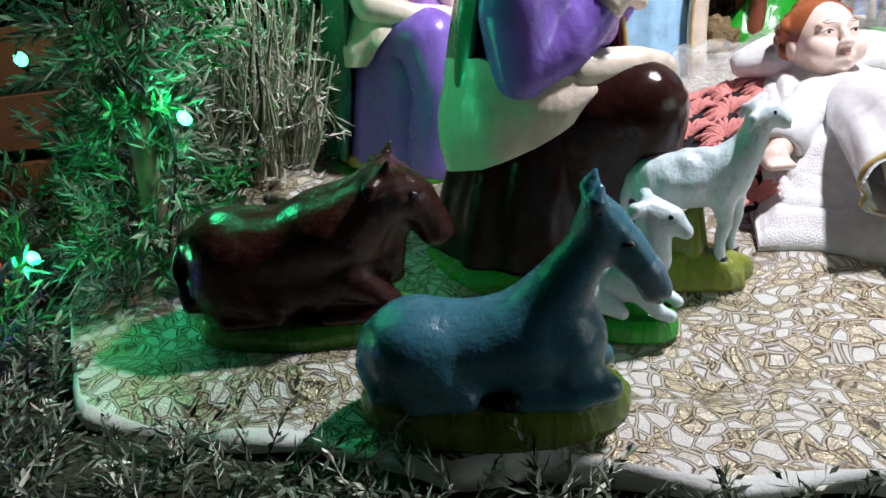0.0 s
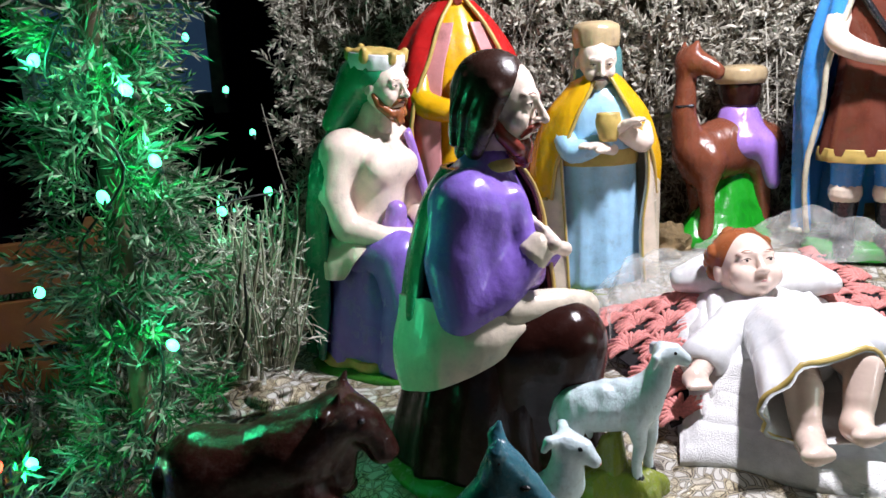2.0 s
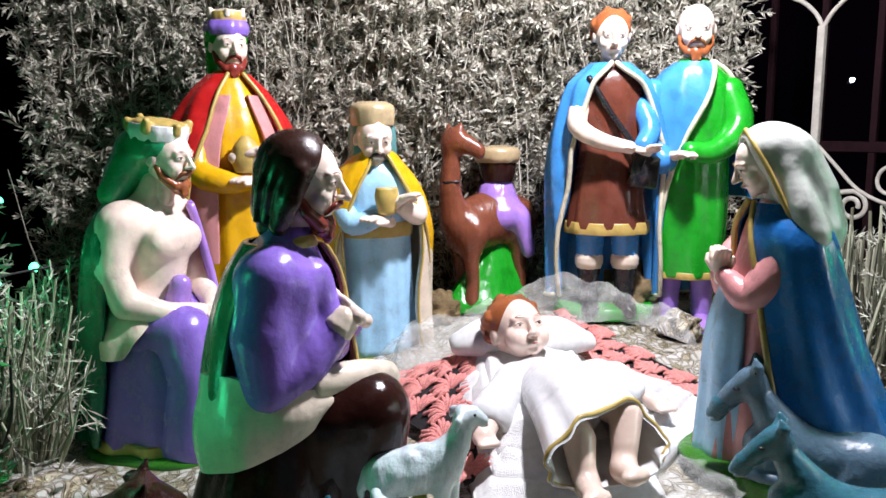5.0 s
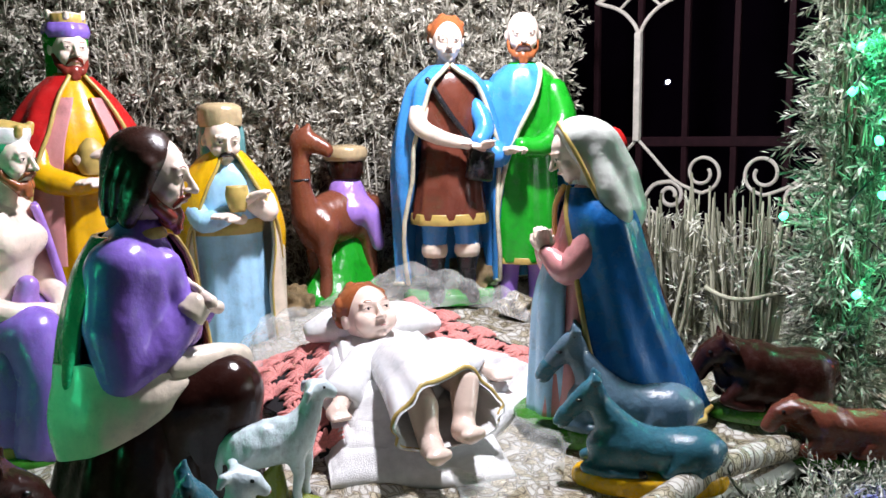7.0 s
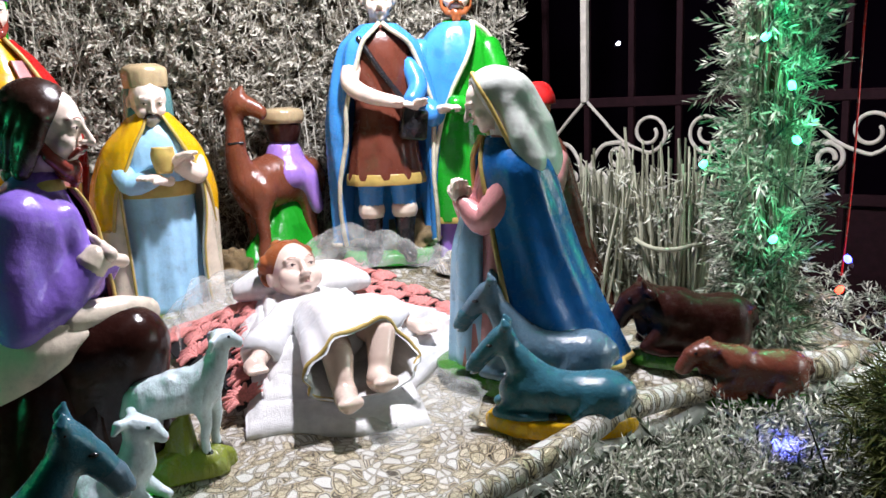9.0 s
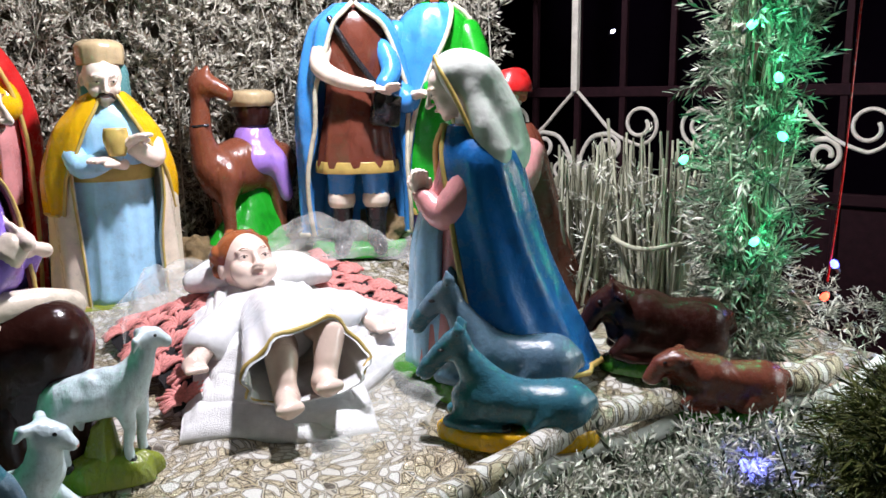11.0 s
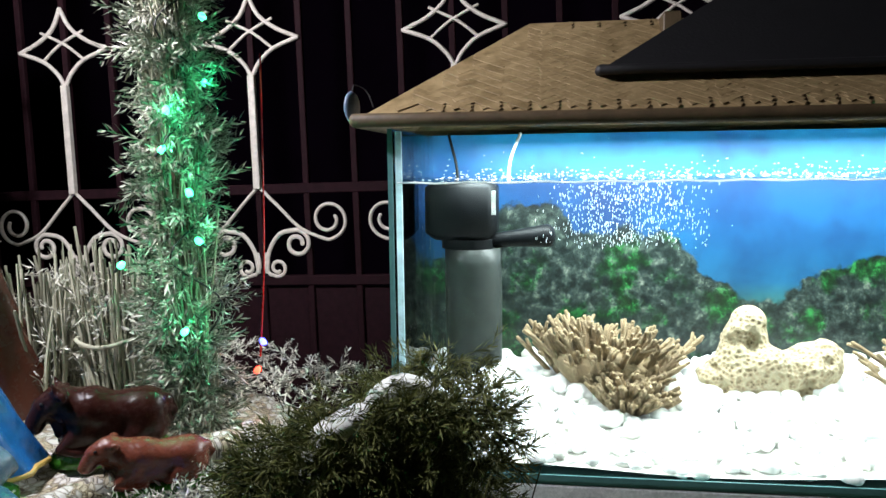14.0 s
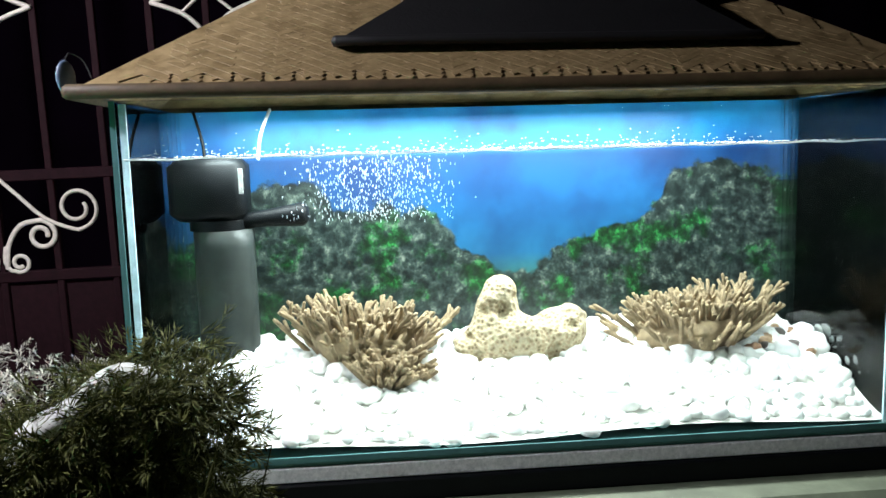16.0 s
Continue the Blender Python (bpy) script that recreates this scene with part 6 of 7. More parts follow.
def crochet():
    ob = empty("crochet_blanket", Matrix(), "pink and black crochet blanket under the towels", "blanket")
    q = ((0.325, 0.78), (0.77, 0.885), (0.69, 1.24), (0.285, 1.10))
    s = Clay()
    sheet(s, q, 0.0, 0.004, YARNK, wave=0.001)
    s.part("black_ground", ob, "black yarn ground")
    s = Clay()
    g = random.Random(5)
    n = 8
    for i in range(n):
        for j in range(n):
            u, v = (i + (0.5 if j % 2 else 0.0) + 0.25) / n, (j + 0.15) / n
            for k in range(13):
                a = radians(-8 + 16.3 * k + g.uniform(-4, 4))
                reach = g.uniform(0.85, 1.12)
                pts = []
                for f, h in ((0.1, 0.004), (0.5 * reach, 0.0105), (0.95 * reach, 0.007)):
                    x, y = patch(q, min(u + math.cos(a) * f * 0.56 / n, 0.995), min(v + math.sin(a) * f * 0.92 / n, 0.995))
                    pts.append((x, y, float(bedding(x, y)) + h))
                s.tube(pts, [0.0014, 0.0034, 0.0028], YARNP, n=6, steps=2)
    o = s.part("pink_stitches", ob, "raised clusters of pink yarn")
    o["kind"] = "stuff"


crochet()


def towel(q, lift, label, folds=3, spread=0.13):
    ob = empty("towel", Matrix(), label, "towel", "towels")
    c = np.mean(np.array(q), axis=0)
    for k in range(folds):
        s = Clay()
        s.weld = True
        f = 1.0 - spread * k
        qq = [tuple(c + (np.array(p) - c) * f + np.array((0.004 * k, 0.016 * k))) for p in q]
        sheet(s, qq, lift + 0.009 * k, 0.0075, TERRY, seed=k + lift * 100, wave=0.0034, n=54, solid=k == 0, soft=True)
        s.part("layer", ob)


towel(((0.318, 0.725), (0.53, 0.635), (0.625, 1.03), (0.395, 1.09)), 0.003, "thick white terry towel folded in layers under the infant figure")
towel(((0.50, 0.69), (0.735, 0.85), (0.64, 0.955), (0.46, 0.88)), 0.004, "white terry towel, folded, beside the infant figure")


def pillow():
    s = Clay()
    s.tube([(-0.09, 0, 0), (-0.05, 0, 0.008), (0.0, 0, 0.006), (0.06, 0.0, 0.008), (0.1, 0.005, 0)], [(0.035, 0.018), (0.06, 0.028), (0.062, 0.028), (0.06, 0.028), (0.035, 0.016)], TERRY, n=20)
    return s.thing("pillow", pose(0.50, 1.02, 0.098, 0, 0, -14), "small white towelling pillow behind the head", "pillow")


pillow()


TAN = paint("warm_flesh", (0.8, 0.62, 0.52), folds=0.05, dirt=0.4)


def infant_figure():
    s = Clay()
    o = Vector((0.46, 0.80, 0.04))

    def p(x, y, z):
        return (x - o.x, y - o.y, z - o.z)
    keep = s.x
    s.x = Matrix.Translation(p(0.474, 0.965, 0.128))
    head(s, (0, 0, 0), 0.047, GINGER, nod=-26, turn=5, skin=TAN, child=True)
    s.x = keep
    # bodice and sleeves
    s.lump([("l", [p(0.475, 0.912, 0.074), p(0.477, 0.86, 0.08), p(0.472, 0.8, 0.078)], [0.03, 0.04, 0.044]), ("l", [p(0.445, 0.9, 0.076), p(0.508, 0.9, 0.076)], [0.028, 0.028]),
            ("l", [p(0.436, 0.895, 0.076), p(0.402, 0.862, 0.066), p(0.38, 0.838, 0.056)], [0.027, 0.027, 0.03]), ("l", [p(0.518, 0.895, 0.076), p(0.556, 0.868, 0.07), p(0.584, 0.85, 0.06)], [0.027, 0.027, 0.03]),
            ("-e", p(0.365, 0.818, 0.046), (0.022, 0.022, 0.018)), ("-e", p(0.602, 0.836, 0.05), (0.022, 0.022, 0.018))], WHITE, 0.0042, 0.014)
    # skirt, open at the hem
    W = spline([(0.476, 0.87, 0.078, 0.043, 0.036), (0.475, 0.83, 0.078, 0.05, 0.04), (0.472, 0.785, 0.076, 0.058, 0.043), (0.467, 0.74, 0.072, 0.066, 0.043), (0.466, 0.705, 0.064, 0.074, 0.042), (0.464, 0.682, 0.055, 0.079, 0.04)], 6)
    th = np.arange(56) / 56 * 2 * math.pi
    shell = []
    for k, (x, y, z, a, b) in enumerate(W):
        f = k / (len(W) - 1)
        q = 1 + 0.05 * f * (np.sin(7 * th + 0.6) + 0.6 * np.sin(12 * th + 2 * f))
        knee = 0.018 * f * np.exp(-((th - 1.05) / 0.5) ** 2) + 0.008 * f * np.exp(-((th - 2.0) / 0.4) ** 2)
        pull = 0.026 * f * f * np.exp(-((th - 1.0) / 0.9) ** 2)
        shell.append(np.stack([x - o.x + a * q * np.cos(th), y - o.y + pull, np.maximum(z - o.z + b * q * np.sin(th) + knee, -0.02)], 1))
    inner = [r.mean(0) + (r - r.mean(0)) * 0.95 for r in shell]
    s.grid(shell + [inner[-1]] + inner[::-1], WHITE, True)
    hem = [tuple(v) for v in shell[-2][::2]]
    s.tube(hem[-2:] + hem[:20], [(0.0032, 0.0026)] * 22, GOLDP, n=7, steps=2)
    # limbs and feet
    for a, b, c in (((0.39, 0.845, 0.064), (0.366, 0.812, 0.052), (0.355, 0.796, 0.05)), ((0.578, 0.858, 0.066), (0.606, 0.834, 0.056), (0.62, 0.822, 0.053))):
        Q = [("l", [p(*a), p(*b), p(*c)], [0.015, 0.012, 0.013])]
        for k in range(4):
            Q += [("l", [p(c[0] + (k - 1.5) * 0.006, c[1], c[2]), p(c[0] + (k - 1.5) * 0.0075, c[1] - 0.02, c[2] - 0.002)], [0.0045, 0.0036])]
        s.lump(Q, TAN, 0.0028, 0.006)
    for leg, toe, tilt in ((((0.502, 0.75, 0.09), (0.504, 0.718, 0.088), (0.492, 0.698, 0.06), (0.483, 0.685, 0.038)), (0.476, 0.655, 0.044), 1), (((0.452, 0.75, 0.07), (0.442, 0.716, 0.066), (0.437, 0.698, 0.044), (0.437, 0.686, 0.026)), (0.427, 0.652, 0.028), -1)):
        Q = [("l", [p(*q) for q in leg], [0.021, 0.02, 0.016, 0.013]), ("l", [p(*leg[-1]), p(*[(u + v) / 2 for u, v in zip(leg[-1], toe)]), p(*toe)], [0.015, 0.0145, 0.0125])]
        for k in range(5):
            Q += [("e", p(toe[0] + (k - 2) * 0.0066, toe[1] - 0.01 + 0.0012 * abs(k - 1), toe[2] + 0.002), (0.0042, 0.0058, 0.0046))]
        s.lump(Q, TAN, 0.003, 0.008)
    return s.thing("infant_figure", Matrix.Translation(o), "plaster infant figure in a white dress lying on towels", "figurine", FIG)


infant_figure()


def net_build(N, L, B):
    out = N["Material Output"]
    tr = N.new("ShaderNodeBsdfTransparent")
    B.inputs["Base Color"].default_value = (0.8, 0.82, 0.78, 1)
    B.inputs["Roughness"].default_value = 0.6
    t = noise_tex(N, L, 30, 3)
    r = ramp(N, L, t.outputs[0], [(0.3, (0.06, 0.06, 0.06)), (0.7, (0.36, 0.36, 0.36))])
    mx = N.new("ShaderNodeMixShader")
    for a, b in ((r.outputs[0], mx.inputs[0]), (tr.outputs[0], mx.inputs[1]), (B.outputs[0], mx.inputs[2]), (mx.outputs[0], out.inputs[0])):
        L.new(a, b)


NET = material("white_net", net_build)


def net():
    ob = empty("net_veil", Matrix(), "crumpled sheer white net round the bedding", "net")
    for way, hi, seed, nm in (([(0.30, 1.02), (0.34, 1.13), (0.42, 1.19), (0.52, 1.235), (0.60, 1.25), (0.68, 1.225), (0.76, 1.19), (0.83, 1.10)], 0.075, 1, "raised_net"),
                              ([(0.44, 0.655), (0.52, 0.66), (0.60, 0.70), (0.68, 0.74), (0.76, 0.80)], 0.02, 4, "trailing_net"),
                              ([(0.27, 1.08), (0.34, 1.17), (0.45, 1.21), (0.58, 1.22)], 0.05, 9, "raised_net")):
        W = spline([(*p,) for p in way], 8)
        s = Clay()
        rows = []
        for k in range(15):
            v = k / 14
            row = []
            for i, (x, y) in enumerate(W):
                w = noise.noise(Vector((x * 14, y * 14, v * 3 + seed)))
                off = (v - 0.5) * 0.13 + 0.035 * w
                z = float(land(x, y)) + 0.008 + hi * (0.9 * math.sin(math.pi * v) ** 1.2 * (0.75 + 0.8 * noise.noise(Vector((x * 11, y * 11, seed)))) + 0.22 * abs(noise.noise(Vector((x * 30, y * 30, v * 5 + seed)))))
                row.append((x + 0.3 * off * (0.5 - x), y + off, z))
            rows.append(row)
        s.grid(rows, NET)
        s.part(nm, ob)


net()
FOIL = plain("brown_gold_cloth", (0.28, 0.2, 0.1), 0.4, metal=0.3, scale=50, vary=0.5, relief=1, dist=0.006)


def bundle(x, y, r, mat, label, seed, z=None):
    s = Clay()
    s.blob((0, 0, r[2] * 0.8), r, mat, n=48, m=26, rough=0.55, seed=seed)
    return s.thing("crumpled_cloth", pose(x, y, float(land(x, y)) if z is None else z), label, "cloth", "cloth bundles")


bundle(0.475, 1.35, (0.042, 0.035, 0.035), FOIL, "brown and gold cloth crumpled beside the camel", 3)
bundle(0.83, 1.24, (0.06, 0.04, 0.05), FOIL, "brown and gold cloth crumpled behind the shepherds", 8)
bundle(0.855, 1.12, (0.04, 0.04, 0.025), CLOTH, "printed cloth crumpled at the shepherd's feet", 12)
bundle(0.70, 1.36, (0.035, 0.03, 0.018), FOIL, "brown and gold cloth lying behind the camel", 15)
bundle(-0.17, 0.93, (0.07, 0.05, 0.02), CLOTH, "printed cloth crumpled under the cut straw", 20)


# ---- plants, straw, string lights ----
def stuff(name, me, label, category):
    return tagged(new(name, me), label, category, kind="stuff")


def scatter_ground(n, inside, size, mat, name, label, seed, up=0.35, blades=11, lift=0.02, wide=0.03, needle=0.3):
    g = np.random.default_rng(seed)
    P = []
    while len(P) < n:
        x, y = g.uniform(-1.3, 1.5), g.uniform(0.12, 1.75)
        if inside(x, y):
            bedh = float(land(x, y))
            if y < 0.34:
                bedh -= 0.4 * (1 - float(step(0.08, 0.34, y)))
            P.append((x, y, bedh - 0.014 + g.uniform(0, lift)))
    P = np.array(P)
    A = g.normal(size=(n, 3)) * np.array([1, 1, 0.3]) + np.array([0, 0, up])
    stuff(name, sprig_cloud(name, P, A, g.uniform(size[0], size[1], n), mat, blades=blades, needle=needle, wide=wide, seed=seed + 1), label, "grass")


def off_cloth(x, y):
    return y < cloth_front(x) - (0.022 if x < 0.33 else 0.05) or x < -0.36


def right_of(x, y):
    return x > 1.0 and 0.25 < y < 1.3 and (y < cloth_front(x) - 0.02 or x > 1.27 or y > 0.66)


scatter_ground(5600, lambda x, y: off_cloth(x, y) and y > 0.2 and x < 1.05, (0.032, 0.062), LITTER, "cut_grass", "grey-green cut sprigs strewn on the ground", 21, wide=0.034, blades=13)
scatter_ground(900, lambda x, y: off_cloth(x, y) and y > 0.2 and x < 1.05, (0.03, 0.055), FROST, "pale_cut_grass", "pale dry sprigs strewn on the ground", 22, up=0.5, wide=0.034, blades=13)
scatter_ground(800, lambda x, y: 0.5 < x < 1.05 and off_cloth(x, y) and y > 0.24, (0.03, 0.058), FROST, "pale_cut_grass", "pale dry sprigs strewn before the rolled cloth", 26, up=0.5, lift=0.03, wide=0.034, blades=13)
scatter_ground(900, right_of, (0.03, 0.06), FROST, "pale_cut_grass", "pale dry sprigs strewn by the gate", 23, lift=0.03, wide=0.034, blades=13)
scatter_ground(500, lambda x, y: x < -0.36 and 0.6 < y < 1.4, (0.05, 0.09), FIR, "green_boughs", "dark green fir sprigs heaped on the ground", 24, up=0.8, lift=0.1, blades=16)


def garland_post(x, y, z0, z1, r0, r1, n, name, label, seed, mats=(FROST, SAGE), lean=(0, 0), straw=0):
    ob = empty(name, pose(x, y, z0), label, "garland")
    s = Clay()
    s.tube([(0, 0, 0), (lean[0] / 2, lean[1] / 2, (z1 - z0) / 2), (lean[0], lean[1], z1 - z0)], [0.012] * 3, plain("post_wood", (0.1, 0.07, 0.04), 0.9), n=8)
    s.part("post", ob)
    g = np.random.default_rng(seed)
    if straw:
        f, a = g.uniform(0, 0.8, straw), g.uniform(0, 2 * math.pi, straw)
        S = np.stack([lean[0] * f + 0.032 * np.cos(a), lean[1] * f + 0.032 * np.sin(a), f * (z1 - z0)], 1)
        E = S + np.stack([g.normal(0, 0.012, straw), g.normal(0, 0.012, straw), g.uniform(0.1, 0.22, straw)], 1)
        o = new("straw_core", stalks("straw_core", S, E, g.uniform(0.0012, 0.0026, straw), REED, seed=seed, sides=5))
        o.parent = ob
        o["kind"] = "stuff"
    for k, mat in enumerate(mats):
        m = n // len(mats)
        f, a = g.uniform(0, 1, m), g.uniform(0, 2 * math.pi, m)
        r = (r0 + (r1 - r0) * f) * (0.75 + 0.35 * np.sin(f * 23 + seed)) * np.sqrt(g.uniform(0.05, 1, m))
        P = np.stack([lean[0] * f + r * np.cos(a), lean[1] * f + r * np.sin(a), f * (z1 - z0)], 1)
        A = np.stack([np.cos(a), np.sin(a), g.uniform(-0.6, 0.9, m)], 1) + g.normal(size=(m, 3)) * 0.5
        me = sprig_cloud("sprigs", P, A, g.uniform(0.04, 0.078, m), mat, blades=16, needle=0.33, wide=0.03, seed=seed + k)
        o = new("foliage", me)
        o.parent = ob
        o["kind"] = "stuff"
    return ob


garland_post(-0.265, 0.775, -0.04, 0.85, 0.055, 0.075, 1000, "garland_post", "post wrapped in green and frosted sprigs with lights", 31, (SAGE, FIR, SAGE))
garland_post(1.11, 0.61, -0.02, 0.80, 0.05, 0.046, 1000, "garland_post", "post wrapped in pale frosted sprigs with green lights", 33, (FROST, SAGE, SAGE), straw=260)
garland_post(-0.42, 1.30, -0.04, 0.85, 0.04, 0.06, 220, "garland_post", "dark fir garland hanging beside the straw", 35, (FIR, SAGE))


def reeds(x, y, z, h, r, n, seed, label, spread=0.25, mat=REED, band=None, tips=0, thick=0.0022, bend=0.007):
    ob = empty("reed_bundle", pose(x, y, z), label, "straw bundle", "straw bundles")
    g = np.random.default_rng(seed)
    a, q = g.uniform(0, 2 * math.pi, n), np.sqrt(g.uniform(0, 1, n)) * r
    S = np.stack([q * np.cos(a) * 0.85, q * np.sin(a) * 0.85, np.zeros(n)], 1)
    E = np.stack([q * np.cos(a) * (1 + spread), q * np.sin(a) * (1 + spread), h * g.uniform(0.5, 1.05, n)], 1) + g.normal(0, 0.014, (n, 3))
    o = new("reeds", stalks("reeds", S, E, g.uniform(thick * 0.5, thick * 1.3, n), mat, bend=bend, seed=seed, sides=5))
    o.parent = ob
    o["kind"] = "stuff"
    if tips:
        k = g.integers(0, n, tips)
        P = S[k] + (E[k] - S[k]) * g.uniform(0.05, 1.0, (tips, 1))
        A = g.normal(size=(tips, 3)) + np.array([0, 0, 0.6])
        o = new("foliage", sprig_cloud("sprigs", P, A, g.uniform(0.025, 0.06, tips), FROST, blades=9, needle=0.4, wide=0.03, seed=seed))
        o.parent = ob
        o["kind"] = "stuff"
    if band:
        s = Clay()
        s.tube([(r * 1.08 * math.cos(t), r * 1.08 * math.sin(t), band + 0.004 * math.sin(3 * t)) for t in np.linspace(0, 6.283, 17)], [0.004] * 17, REED, n=8, steps=2)
        s.part("straw_band", ob, "twisted straw tie")


reeds(1.085, 0.775, 0.02, 0.27, 0.058, 120, 41, "upright bundle of cut reeds tied with a straw band", 0.12, band=0.115, tips=170, thick=0.0036)
reeds(1.02, 0.90, 0.02, 0.24, 0.06, 100, 42, "upright bundle of cut reeds behind the kneeling woman", 0.15, tips=120, thick=0.0036)
reeds(1.13, 0.93, 0.02, 0.26, 0.05, 80, 43, "upright bundle of cut reeds beside the gate", 0.15, tips=100, thick=0.0036)
reeds(-0.205, 1.0, -0.03, 0.27, 0.066, 190, 44, "loose upright bundle of dry straw", 0.75, mat=REED, tips=420, thick=0.0024, bend=0.03)


def fern():
    ob = empty("asparagus_fern", pose(1.02, 0.12, -0.2), "bushy feathery dark green fern in front of the tank", "plant")
    g = np.random.default_rng(51)
    n = 4600
    f = g.uniform(0, 1, n)
    cx, cy = 0.07 - 0.155 * f, -0.06 + 0.2 * f
    top = 0.425 - 0.13 * f
    a = g.uniform(0, 2 * math.pi, n)
    r = np.sqrt(g.uniform(0.2, 1, n)) * (0.072 + 0.012 * np.sin(f * 19))
    zf = g.uniform(0, 1, n) ** 0.75
    P = np.stack([cx + r * np.cos(a), cy + r * np.sin(a), 0.02 + zf * (top - 0.02) * (1 - 0.25 * (r / 0.075) ** 2)], 1)
    A = np.stack([np.cos(a), np.sin(a), g.uniform(-0.8, 0.7, n)], 1) + g.normal(size=(n, 3)) * 0.7
    o = new("fronds", sprig_cloud("fronds", P, A, g.uniform(0.02, 0.042, n), ASPAR, blades=14, needle=0.5, wide=0.036, curl=0.5, seed=52))
    o.parent = ob
    o["kind"] = "stuff"
    k = 90
    f = g.uniform(0, 1, k)
    S = np.stack([0.02 - 0.1 * f, -0.03 + 0.13 * f, np.full(k, -0.22)], 1)
    E = np.stack([0.07 - 0.19 * f + g.normal(0, 0.05, k), -0.06 + 0.24 * f + g.normal(0, 0.05, k), 0.28 - 0.10 * f + g.normal(0, 0.02, k)], 1)
    o = new("stems", stalks("stems", S, E, np.full(k, 0.0016), ASPAR, bend=0.03, seed=53))
    o.parent = ob
    o["kind"] = "stuff"


fern()


def snow_roll():
    s = Clay()
    s.tube([(1.075, 0.115, 0.13), (1.05, 0.14, 0.13), (1.015, 0.175, 0.1), (0.975, 0.215, 0.06), (0.955, 0.23, -0.1), (0.955, 0.23, -0.42)], [(0.022, 0.012), (0.028, 0.02), (0.026, 0.018), (0.028, 0.02), (0.024, 0.01), (0.024, 0.01)], HEM, n=18)
    return s.thing("white_cloth_roll", Matrix(), "rolled white cloth lying along the fern", "cloth")


snow_roll()


def glow(name, c, power):
    def build(N, L, B):
        B.inputs["Base Color"].default_value = (*c, 1)
        B.inputs["Emission Color"].default_value = (*c, 1)
        B.inputs["Emission Strength"].default_value = power
    return material(name, build)


GLOWS = {"green": glow("green_bulb", (0.08, 1.0, 0.42), 6), "blue": glow("blue_bulb", (0.08, 0.1, 1.0), 9), "red": glow("red_bulb", (1.0, 0.06, 0.03), 7), "white": glow("white_bulb", (0.6, 0.6, 1.0), 20)}
TINTS = {"green": (0.04, 1.0, 0.42), "blue": (0.1, 0.12, 1.0), "red": (1.0, 0.08, 0.04)}
WIRE = plain("black_wire", (0.01, 0.01, 0.01), 0.5)


def light_string(name, spots, label, wire):
    ob = empty(name, Matrix(), label, "string lights")
    for x, y, z, c, shine in spots:
        s = Clay()
        s.blob((0, 0, 0.002), (0.0056, 0.0056, 0.0075), GLOWS[c], n=10, m=7)
        s.part("bulb", ob, c + " glowing bulb", m=pose(x, y, z, 40 * math.sin(x * 50), 40 * math.cos(z * 70), 0))
        s = Clay()
        s.tube([(0, 0, -0.012), (0, 0, -0.004)], [0.0025, 0.0035], WIRE, n=8, steps=2)
        s.part("socket", ob, m=pose(x, y, z, 40 * math.sin(x * 50), 40 * math.cos(z * 70), 0))
        if shine:
            lamp(c + "_bulb_light", "POINT", pose(x, y - 0.016, z + 0.006), shine, TINTS[c], 0.006)
    for run in wire:
        s = Clay()
        s.tube(run, [0.0016] * len(run), RED if run[0][0] > 1.2 else WIRE, n=6, steps=6)
        s.part("cable", ob, "thin cable")


light_string("light_string", [
    (-0.20, 0.715, 0.145, "green", 0.42), (-0.215, 0.72, 0.40, "green", 0.42), (-0.245, 0.705, 0.30, "green", 0), (-0.20, 0.73, 0.33, "green", 0.35),
    (-0.21, 0.98, 0.235, "green", 0.25), (-0.30, 0.72, 0.43, "green", 0.3), (-0.34, 0.74, 0.20, "green", 0), (-0.16, 1.03, 0.25, "green", 0), (-0.355, 0.70, 0.03, "green", 0.35),
    (-0.40, 1.24, 0.30, "green", 0.2), (-0.36, 1.26, 0.36, "green", 0), (-0.31, 1.44, 0.38, "green", 0), (-0.27, 1.45, 0.30, "green", 0), (-0.33, 1.30, 0.47, "green", 0), (-0.28, 1.40, 0.55, "green", 0),
    (-0.43, 0.66, -0.01, "blue", 0.3), (-0.40, 0.71, 0.02, "red", 0.12)],
    "black cable with small green glowing bulbs in the garland",
    [[(-0.22, 0.71, 0.52), (-0.29, 0.72, 0.42), (-0.22, 0.70, 0.33), (-0.28, 0.71, 0.24), (-0.22, 0.73, 0.14), (-0.24, 0.72, 0.02)],
     [(-0.30, 0.73, 0.20), (-0.22, 0.85, 0.23), (-0.20, 0.96, 0.25), (-0.10, 1.08, 0.25)], [(-0.17, 0.90, 0.17), (-0.18, 0.92, 0.09), (-0.21, 0.93, 0.02)]])
